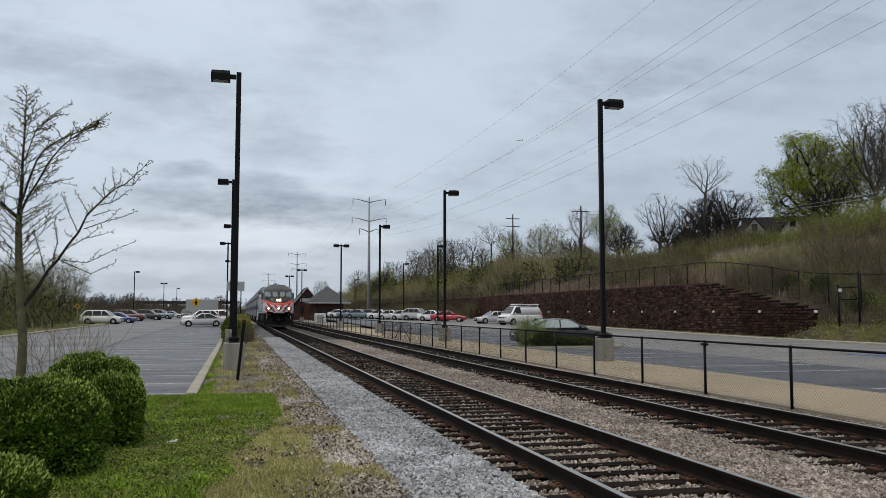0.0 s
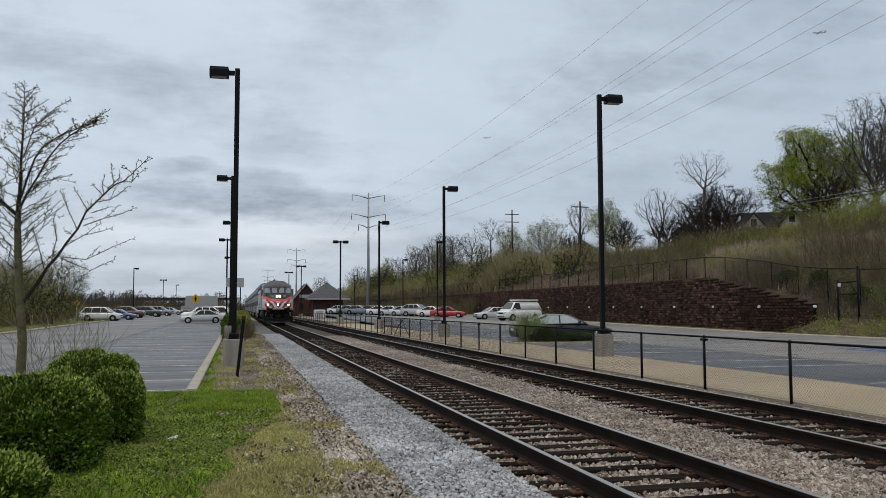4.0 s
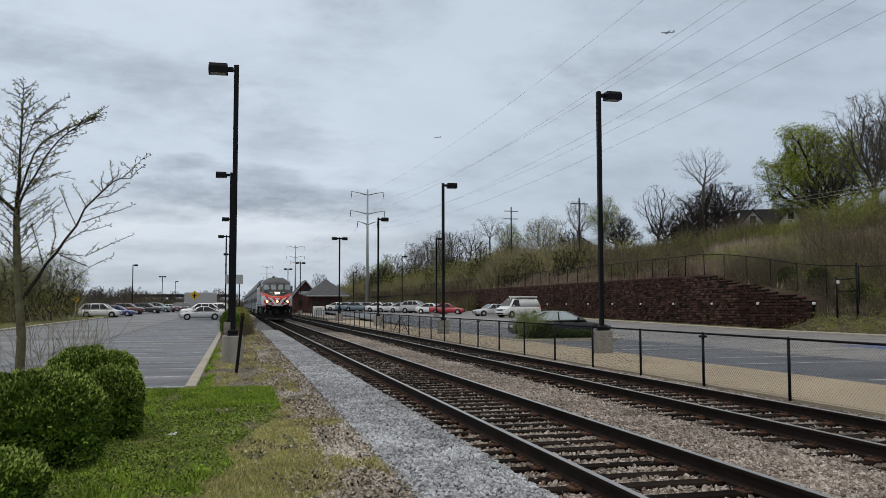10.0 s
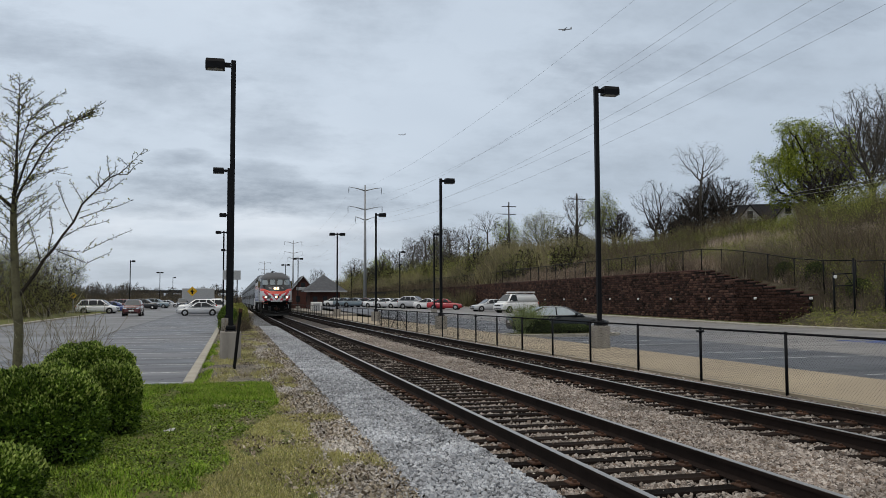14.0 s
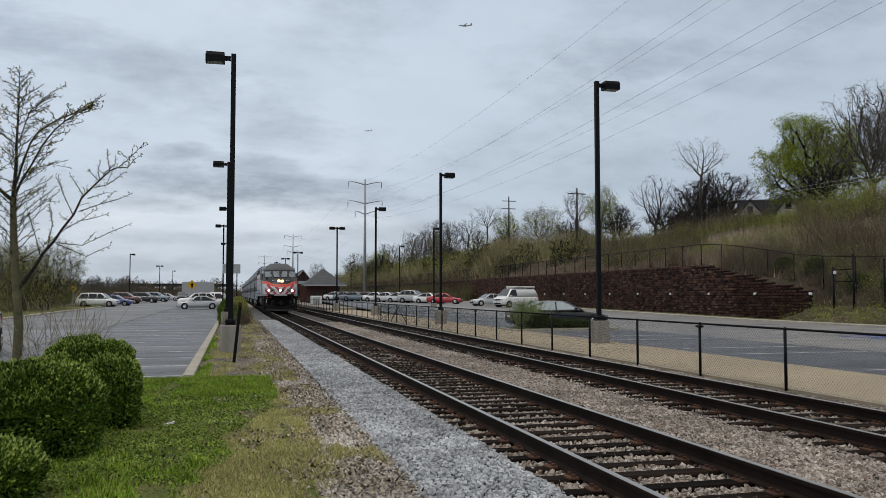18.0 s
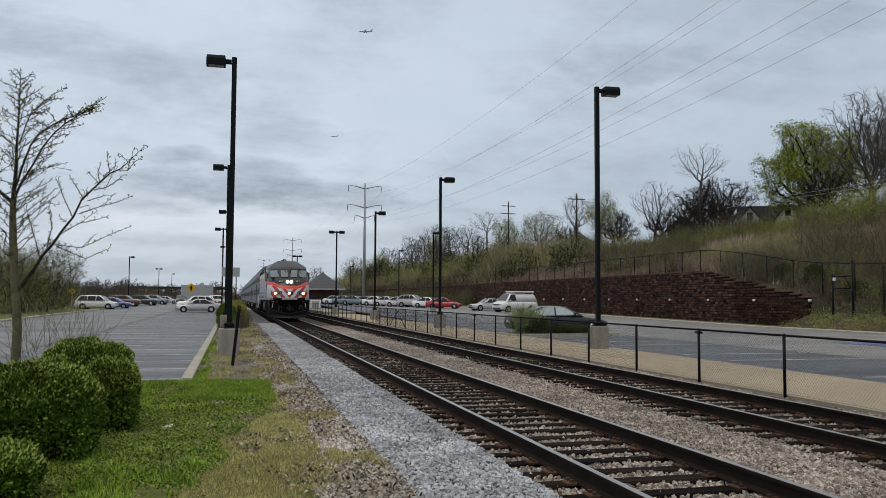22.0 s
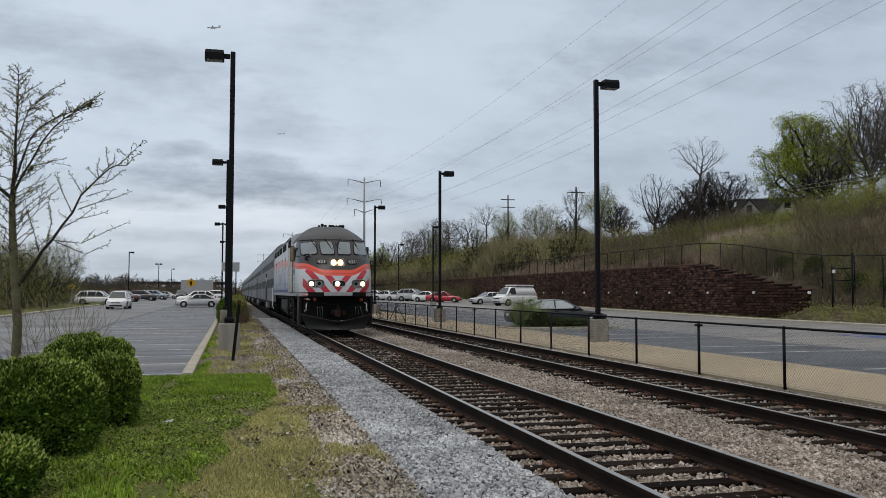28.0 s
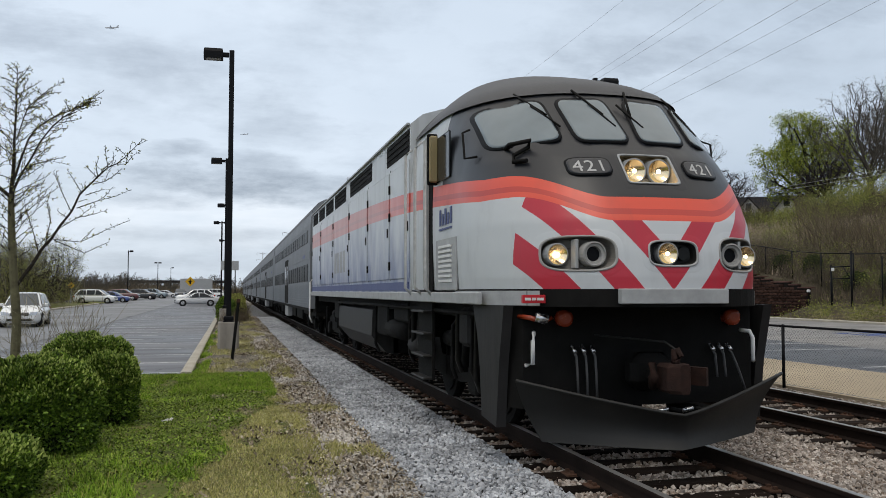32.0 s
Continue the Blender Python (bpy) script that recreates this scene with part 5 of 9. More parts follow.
    g.loft(rows, cap=False, closed=False, smooth=True)
    g.loft([[(p[0], p[1] + 0.03, p[2]) for p in r] for r in rows][::-1], cap=False, closed=False, smooth=True)
    part("plow", g, M_PLOW, L, "dark grey steel snow plow")
    part("plow_lip", Geo().tube(rows[-1], 0.018, 6), M_PLOW, L)
    # hood
    prof = [(-1.555, 1.5), (-1.555, 4.08), (-1.37, 4.23), (-0.80, 4.40), (0.80, 4.40), (1.37, 4.23), (1.555, 4.08), (1.555, 1.5)]
    part("hood", Geo().prism(prof, "y", 4.38, 19.9), M_LIVERY, L, "silver hood with faded red band and blue lower edge")
    for s in (-1, 1):
        a, b = sorted((s * 1.552, s * 1.60))
        part("side_sill", Geo().box(a, b, 0.75, 19.9, 1.47, 1.60, bev=0.01), M_GREYPAINT, L)
        part("blue_edge", Geo().box(*sorted((s * 1.553, s * 1.568)), 4.5, 19.9, 1.62, 1.75), mat_blue, L, "blue painted lower edge")
        for y, d in ((4.42, 1.55), (6.07, 2.2), (8.42, 2.5), (11.08, 2.9), (14.1, 2.95), (17.25, 2.5)):
            p_ = part("hood_door", Geo().box(*sorted((s * 1.553, s * 1.572)), y, y + d, 1.80, 3.56, bev=0.008), M_LIVERY, L)
            for zz in (1.95, 2.75, 3.2):
                part("hinge", Geo().box(*sorted((s * 1.57, s * 1.592)), y + d - 0.05, y + d + 0.03, zz, zz + 0.14), M_IRON, p_)
            part("latch", Geo().box(*sorted((s * 1.57, s * 1.585)), y + 0.06, y + 0.12, 2.5, 2.65), M_IRON, p_)
            part("joint", Geo().box(*sorted((s * 1.553, s * 1.5575)), y + d + 0.005, y + d + 0.045, 1.78, 3.60), M_IRON, p_, "dark panel joint")
        for y, d in ((4.45, 1.85), (7.9, 2.95), (11.6, 2.1), (14.1, 1.7), (16.2, 1.5), (18.1, 1.5)):
            gr = part("air_intake", Geo().box(*sorted((s * 1.553, s * 1.563)), y, y + d, 3.68, 4.02), M_IRON, L, "black air intake grille below the roof edge")
            for k in range(3):
                part("slat", Geo().box(*sorted((s * 1.56, s * 1.575)), y + 0.02, y + d - 0.02, 3.76 + 0.09 * k, 3.772 + 0.09 * k), M_IRON, gr)
        part("roof_gutter", Geo().box(*sorted((s * 1.553, s * 1.60)), 4.42, 19.9, 4.07, 4.10), M_GREYPAINT, L)
        # cab side: door recess shade as a flat dark panel, rails, window, mirror, louvre
        part("cab_door", Geo().box(*sorted((s * 1.545, s * 1.563)), 2.95, 3.42, 1.62, 3.66, bev=0.006), M_IRON, L, "flat panel coloured near black as the cab doorway's recess shade")
        part("door_post", Geo().box(*sorted((s * 1.56, s * 1.60)), 3.14, 3.22, 1.62, 3.66, bev=0.01), M_GREYPAINT, L)
        part("side_window", Geo().box(*sorted((s * 1.55, s * 1.575)), 2.05, 2.85, 2.98, 3.55, bev=0.03), M_CARGLASS, L)
        part("cab_louvre_panel", Geo().box(*sorted((s * 1.545, s * 1.568)), 1.75, 2.75, 1.62, 2.25, bev=0.01), M_GREYPAINT, L)
        for k in range(8):
            part("louvre", Geo().box(*sorted((s * 1.566, s * 1.585)), 1.95, 2.55, 1.72 + 0.06 * k, 1.75 + 0.06 * k), M_WHITE, L)
        for y in (2.90, 3.50, 4.15):
            part("handrail", Geo().tube([(s * 1.58, y, 1.56), (s * 1.68, y, 1.66), (s * 1.68, y, 3.55), (s * 1.58, y, 3.65)], 0.022, 7), M_HANDRAIL, L, "worn pale handrail")
        lad = part("ladder", Geo().box(*sorted((s * 1.42, s * 1.46)), 3.40, 4.25, 0.42, 1.5), M_IRON, L)
        for k in range(4):
            part("step", Geo().box(*sorted((s * 1.44, s * 1.58)), 3.42, 4.22, 0.42 + 0.3 * k, 0.45 + 0.3 * k, bev=0.008), M_PLOW, lad)
        part("bracket", Geo().tube([(s * 1.46, 1.25, 3.10), (s * 1.56, 1.40, 3.10), (s * 1.57, 1.45, 3.40), (s * 1.46, 1.55, 3.46)], 0.014, 6), M_IRON, L)
        part("wind_wing", Geo().box(*sorted((s * 1.57, s * 1.68)), 2.62, 2.66, 2.98, 3.58, bev=0.02), mat_amberglass, L, "tan tinted wind wing")
        part("wing_frame", Geo().box(*sorted((s * 1.565, s * 1.70)), 2.66, 2.69, 2.95, 3.61, bev=0.02), M_IRON, L)
        part("rear_handrail", Geo().tube([(s * 1.58, 19.6, 0.6), (s * 1.66, 19.6, 0.8), (s * 1.66, 19.6, 1.9), (s * 1.57, 19.6, 2.0)], 0.025, 7), M_WHITE, L, "white rear grab rail")
        # plain shapes in place of the painted operator's mark
        for k in range(4):
            part("mark_bar", Geo().box(*sorted((s * 1.573, s * 1.577)), 11.6 + 0.55 * k, 12.0 + 0.55 * k, 2.05, 2.55), M_GREYPAINT, L)
        for k in range(5):
            part("mark_bar", Geo().box(*sorted((s * 1.566, s * 1.571)), 1.95 + 0.13 * k, 2.03 + 0.13 * k, 2.42, 2.56 if k % 2 else 2.62), mat_blue, L)
        part("mark_bar", Geo().box(*sorted((s * 1.566, s * 1.571)), 1.95, 2.58, 2.36, 2.385), mat_blue, L)
        # under the frame
        part("fuel_tank", Geo().prism([(0.95, 1.32), (1.42, 1.25), (1.44, 0.75), (1.15, 0.42), (0.9, 0.36)] if s > 0 else [(-0.95, 1.32), (-1.42, 1.25), (-1.44, 0.75), (-1.15, 0.42), (-0.9, 0.36)], "y", 8.6, 13.8), M_PLOW, L, "dark fuel tank")
        for y0, y1, z0, z1 in ((5.4, 6.6, 1.1, 1.45), (7.2, 8.3, 0.8, 1.4), (14.3, 15.2, 0.9, 1.4)):
            part("equipment_box", Geo().box(*sorted((s * 1.05, s * 1.38)), y0, y1, z0, z1, bev=0.04), M_IRON, L)
        for k, (y, z0, z1, r_) in enumerate(((1.55, 0.45, 1.44, 0.03), (1.75, 0.55, 1.40, 0.022), (2.35, 0.62, 1.44, 0.035), (2.62, 0.50, 1.30, 0.025), (4.55, 0.55, 1.42, 0.03), (4.95, 0.70, 1.44, 0.04), (5.25, 0.50, 1.30, 0.024), (8.45, 0.45, 1.42, 0.03), (14.1, 0.50, 1.40, 0.03))):
            part("pipe", Geo().tube([(s * 1.30, y, z1), (s * 1.37, y + 0.03, z1 - 0.12), (s * 1.37, y + 0.05, z0 + 0.15), (s * 1.28, y + 0.20, z0)], r_, 7), mat_gear if k % 2 else M_PLOW, L)
        part("long_pipe", Geo().tube([(s * 1.42, 1.4, 1.36), (s * 1.42, 8.5, 1.36), (s * 1.42, 14.0, 1.33)], 0.028, 6), mat_gear, L, "dusty grey brake pipe")
        part("sand_box", Geo().box(*sorted((s * 1.12, s * 1.40)), 1.85, 2.25, 0.95, 1.42, bev=0.05), mat_gear, L, "dusty grey sand box")
        part("reservoir", Geo().tube([(s * 1.28, 4.45, 0.78), (s * 1.28, 4.5, 0.78), (s * 1.28, 5.3, 0.78), (s * 1.28, 5.35, 0.78)], [0.05, 0.13, 0.13, 0.05], 12), mat_gear, L)
        part("air_tank", Geo().tube([(s * 1.25, 5.9, 0.95), (s * 1.25, 6.0, 0.95), (s * 1.25, 7.3, 0.95), (s * 1.25, 7.4, 0.95)], [0.08, 0.17, 0.17, 0.08], 12), M_IRON, L)
    part("fuel_tank_core", Geo().box(-1.0, 1.0, 8.6, 13.8, 0.4, 1.35), M_IRON, L)
    part("underframe", Geo().box(-1.35, 1.35, 0.5, 19.9, 1.3, 1.52), M_IRON, L)
    horn = part("horn", Geo().box(-0.32, -0.10, 4.02, 4.30, 4.36, 4.56, bev=0.03), M_IRON, L, "black air horn cluster on the roof")
    for x, z, y, r_ in ((-0.36, 4.58, 3.92, 0.065), (-0.22, 4.63, 3.86, 0.075), (-0.08, 4.60, 3.90, 0.065), (-0.28, 4.50, 3.96, 0.055)):
        part("trumpet", Geo().tube([(x, y + 0.42, z), (x, y + 0.12, z), (x, y, z)], [0.035, 0.045, r_], 10), M_IRON, horn)
    part("roof_knob", Geo().tube([(0.12, 4.10, 4.36), (0.12, 4.10, 4.54), (0.12, 4.10, 4.58)], [0.10, 0.085, 0.03], 10), M_IRON, L)
    part("antenna_dome", Geo().tube([(0.45, 6.5, 4.40), (0.45, 6.5, 4.50), (0.45, 6.5, 4.52)], [0.10, 0.08, 0.03], 10), M_IRON, L)
    part("exhaust_stack", Geo().box(-0.3, 0.3, 10.5, 11.8, 4.33, 4.5, bev=0.05), M_IRON, L)
    for y in (14.0, 16.0, 18.0):
        part("roof_fan", Geo().tube([(0, y, 4.33), (0, y, 4.45)], [0.62, 0.6], 20), M_DARKROOF, L)
    part("rear_sheet", Geo().box(-1.45, 1.45, 19.85, 20.05, 0.9, 4.2, bev=0.05), M_IRON, L)
    # corner sills that wrap round the front of the cab
    ring = [p for p in nose_ring(1.64, 1.9)]
    for s in (-1, 1):
        side_ = [p for p in ring if p[0] * s > 1.05]
        part("corner_sill", Geo().loft([[(p[0] + s * 0.012, p[1] - 0.01, 1.47) for p in side_], [(p[0] + s * 0.012, p[1] - 0.01, 1.615) for p in side_], [(p[0] - s * 0.05, p[1] + 0.03, 1.615) for p in side_], [(p[0] - s * 0.05, p[1] + 0.03, 1.47) for p in side_]], closed=False, cap=False), M_GREYPAINT, L)
    for ch in L.children:
        if ch.name.split(".")[0] in ("end_sheet", "marker_lamp", "grab_iron", "hose", "plow_brace", "hose_cluster", "coupler", "plow", "plow_lip"):
            ch.matrix_basis = pose(0, 0.27, 0)
    for yc in (3.6, 16.6):
        tr = truck(L, yc, 1.35, 0.51)
        for dy in (-1.35, 1.35):
            WHEELS.append((wheelset(L, yc + dy, 0.51), yc + dy, 0.51))
    return L


mat_board = mat("dark_grey_number_board", (0.030, 0.032, 0.038), (0.022, 0.023, 0.028), rough=0.4, bump=0.02, spec=0.4)
mat_digit = mat("dull_silver_digits", (0.46, 0.46, 0.46), (0.36, 0.36, 0.36), rough=0.5, bump=0.02)
mat_gear = mat("dusty_grey_undergear", (0.036, 0.0355, 0.0365), (0.011, 0.0105, 0.010), rough=0.8, scale=4, bump=0.2, spec=0.12)
mat_hose = mat("dull_grey_hose", (0.11, 0.11, 0.112), (0.05, 0.05, 0.05), rough=0.7, bump=0.05)
mat_redplate = mat("bright_red_plate", (0.52, 0.025, 0.035), rough=0.4, bump=0)
mat_skirt = mat("streaked_dark_grey_paint", (0.028, 0.027, 0.028), (0.010, 0.0095, 0.0095), rough=0.6, scale=3, fine=25, bump=0.1, spec=0.22, stretch=(1, 2.2, 0.25))
mat_bronze = mat("warm_tan_reflector", (0.62, 0.52, 0.37), (0.46, 0.38, 0.26), rough=0.35, metal=0.4, bump=0.02)
mat_lamprim = mat("dull_lamp_rim", (0.36, 0.355, 0.345), (0.24, 0.235, 0.23), rough=0.45, bump=0.03)
mat_recess = mat("grey_lamp_recess", (0.21, 0.195, 0.175), (0.12, 0.11, 0.10), rough=0.6, bump=0.05)
M_COUPLER = mat("dark_rusty_casting", (0.040, 0.018, 0.013), (0.008, 0.005, 0.0045), rough=0.85, scale=6, bump=0.5)
mat_amberglass = mat("tan_tinted_glass", (0.30, 0.24, 0.13), (0.24, 0.19, 0.10), rough=0.25, bump=0)
mat_blue = mat("faded_blue_paint", (0.06, 0.08, 0.20), (0.10, 0.12, 0.24), rough=0.5, bump=0.02)
locomotive = build_locomotive()


# ---- passenger cars ----
mat_tint = mat("dark_tinted_coach_glass", (0.010, 0.011, 0.013), rough=0.4, bump=0, spec=0.1)


def build_coach(y0):
    C = thing("passenger_car", "stainless steel bilevel gallery passenger car with fluted sides", "railway car", pose(T1, 88 + y0, RAIL), "passenger cars of the train")
    prof = []
    for i in range(13):
        a = math.pi * i / 12
        prof.append((-1.5 * math.copysign(abs(math.cos(a)) ** 0.55, math.cos(a)) * 1.0, 4.0 + 0.82 * abs(math.sin(a)) ** 0.8))
    prof = [(-1.52, 1.02)] + [(-1.52, 3.9)] + prof[1:-1] + [(1.52, 3.9), (1.52, 1.02)]
    part("body", Geo().prism(prof, "y", 0.35, 25.55), M_STEEL, C)
    part("roof", Geo().prism([(x * 1.004, z + 0.012) for x, z in prof[2:-2]], "y", 0.40, 25.5), M_DARKROOF, C, "dark sooty curved roof")
    part("end_door_frame", Geo().box(-0.55, 0.55, 0.12, 0.36, 1.1, 3.3, bev=0.03), M_IRON, C)
    part("gangway", Geo().box(-1.2, 1.2, -0.25, 0.37, 1.3, 4.2, bev=0.1), M_IRON, C)
    pane_l = Geo().box(-0.02, 0.02, 0, 0.95, 0, 0.62, bev=0.04).mesh("pane", mat_tint)
    pane_u = Geo().box(-0.02, 0.02, 0, 0.85, 0, 0.45, bev=0.04).mesh("pane", mat_tint)
    for s in (-1, 1):
        for z0, mesh, zz in ((1.95, pane_l, "low"), (3.30, pane_u, "up")):
            for k in range(20):
                y = 1.3 + k * 1.17
                if zz == "low" and 11.2 < y < 14.0:
                    continue
                o = new("pane", mesh)
                o.parent = C
                o.matrix_basis = pose(s * 1.515, y, z0)
        for k in range(9):
            g = Geo()
            for a, b in ((0.5, 11.4), (14.4, 25.4)):
                g.box(*sorted((s * 1.518, s * 1.545)), a, b, 1.06 + 0.093 * k, 1.11 + 0.093 * k)
            part("flute", g, M_STEEL, C)
        dr = part("door", Geo().box(*sorted((s * 1.50, s * 1.535)), 11.75, 14.1, 1.05, 3.1, bev=0.02), M_IRON, C, "dark centre double door")
        for k in range(2):
            part("door_window", Geo().box(*sorted((s * 1.53, s * 1.545)), 12.0 + 1.15 * k, 12.65 + 1.15 * k, 1.9, 2.8, bev=0.02), M_CARGLASS, dr)
        part("step_well", Geo().box(*sorted((s * 1.30, s * 1.52)), 11.9, 13.9, 0.45, 1.03, bev=0.02), M_GALV, C)
        part("letter_band", Geo().box(*sorted((s * 1.518, s * 1.53)), 0.6, 25.3, 2.74, 2.98), M_STEEL, C)
        part("number_bar", Geo().box(*sorted((s * 1.53, s * 1.534)), 2.4, 3.4, 2.80, 2.92), mat_blue, C)
        part("side_sill", Geo().box(*sorted((s * 1.40, s * 1.53)), 0.4, 25.5, 0.92, 1.03), M_IRON, C)
        for y0_, y1_ in ((5.5, 8.4), (9.2, 11.0), (15.2, 17.4), (18.2, 20.2)):
            part("equipment_box", Geo().box(*sorted((s * 0.8, s * 1.35)), y0_, y1_, 0.5, 0.95, bev=0.04), M_IRON, C)
    part("underframe", Geo().box(-1.3, 1.3, 0.4, 25.5, 0.75, 1.0), M_IRON, C)
    for yc in (3.0, 22.9):
        truck(C, yc, 1.25, 0.46)
        for dy in (-1.25, 1.25):
            wheelset(C, yc + dy, 0.46)
    return C


first = build_coach(20.75)
coaches = [(first, 20.75)]
for i in range(1, 7):
    yy = 20.75 + 25.95 * i
    coaches.append((copy_thing(first, pose(T1, 88 + yy, RAIL)), yy))


# ---- road vehicles ----
def car_paint(name, c):
    return mat(name, c, tuple(x * 0.9 for x in c), rough=0.35, metal=0.0, scale=0.8, fine=200, bump=0.0, coat=1.0, spec=0.5)


PAINTS = {
    "silver": car_paint("silver_car_paint", (0.50, 0.51, 0.53)), "bright": car_paint("bright_silver_car_paint", (0.66, 0.67, 0.69)), "white": car_paint("white_car_paint", (0.82, 0.83, 0.84)),
    "red": car_paint("red_car_paint", (0.42, 0.012, 0.02)), "blue": car_paint("blue_car_paint", (0.03, 0.06, 0.24)),
    "dark": mat("dark_green_grey_car_paint", (0.010, 0.014, 0.018), (0.008, 0.011, 0.014), rough=0.30, scale=0.8, fine=200, bump=0.0, coat=0.25, spec=0.35), "maroon": car_paint("maroon_car_paint", (0.10, 0.018, 0.020)),
    "grey": car_paint("blue_grey_car_paint", (0.20, 0.26, 0.30)), "black": car_paint("black_car_paint", (0.02, 0.02, 0.022)), "tan": car_paint("tan_car_paint", (0.32, 0.28, 0.22)),
}
# lower body stations (y, bottom, top, half width), then the cabin: windscreen foot and head, roof end, rear window foot, roof height, door pillars
SHAPES = {
    "sedan": (4.75, [(0.0, 0.40, 0.58, 0.60), (0.07, 0.27, 0.67, 0.75), (0.32, 0.20, 0.75, 0.86), (0.95, 0.19, 0.85, 0.90), (1.45, 0.19, 0.92, 0.91), (2.4, 0.19, 0.94, 0.92), (3.6, 0.19, 0.97, 0.91), (4.2, 0.2, 1.0, 0.89),
                     (4.62, 0.26, 0.96, 0.84), (4.72, 0.36, 0.88, 0.78), (4.75, 0.45, 0.70, 0.70)], (1.28, 2.08, 3.12, 4.12, 1.45, (2.55,))),
    "saloon": (5.3, [(0.0, 0.40, 0.60, 0.60), (0.08, 0.27, 0.69, 0.76), (0.36, 0.20, 0.78, 0.87), (1.05, 0.19, 0.88, 0.91), (1.65, 0.19, 0.95, 0.92), (2.7, 0.19, 0.97, 0.93), (4.0, 0.19, 1.0, 0.92), (4.7, 0.2, 1.02, 0.90),
                      (5.15, 0.26, 0.98, 0.85), (5.26, 0.36, 0.90, 0.79), (5.3, 0.45, 0.72, 0.71)], (1.45, 2.45, 3.45, 4.62, 1.46, (2.95,))),
    "suv": (4.7, [(0.0, 0.45, 0.80, 0.66), (0.06, 0.33, 0.94, 0.82), (0.30, 0.29, 1.05, 0.91), (0.9, 0.28, 1.12, 0.94), (1.35, 0.28, 1.16, 0.95), (3.5, 0.28, 1.20, 0.95), (4.4, 0.30, 1.19, 0.93), (4.62, 0.36, 1.14, 0.89), (4.7, 0.5, 0.92, 0.81)],
            (1.22, 2.05, 3.86, 4.60, 1.76, (2.55, 3.40))),
    "minivan": (5.0, [(0.0, 0.40, 0.66, 0.64), (0.06, 0.27, 0.78, 0.82), (0.30, 0.21, 0.90, 0.92), (0.75, 0.2, 1.0, 0.96), (1.2, 0.2, 1.04, 0.97), (4.0, 0.2, 1.06, 0.97), (4.7, 0.22, 1.05, 0.95), (4.93, 0.30, 1.0, 0.90), (5.0, 0.45, 0.80, 0.84)],
                (1.0, 1.90, 4.35, 4.90, 1.75, (2.4, 3.45))),
    "van": (5.3, [(0.0, 0.45, 0.76, 0.70), (0.06, 0.33, 0.95, 0.86), (0.25, 0.29, 1.08, 0.95), (0.7, 0.28, 1.17, 0.99), (1.2, 0.28, 1.22, 1.0), (4.9, 0.28, 1.22, 1.0), (5.22, 0.32, 1.2, 0.98), (5.3, 0.5, 1.0, 0.92)],
            (0.70, 1.45, 4.95, 5.24, 2.10, (2.2,))),
}


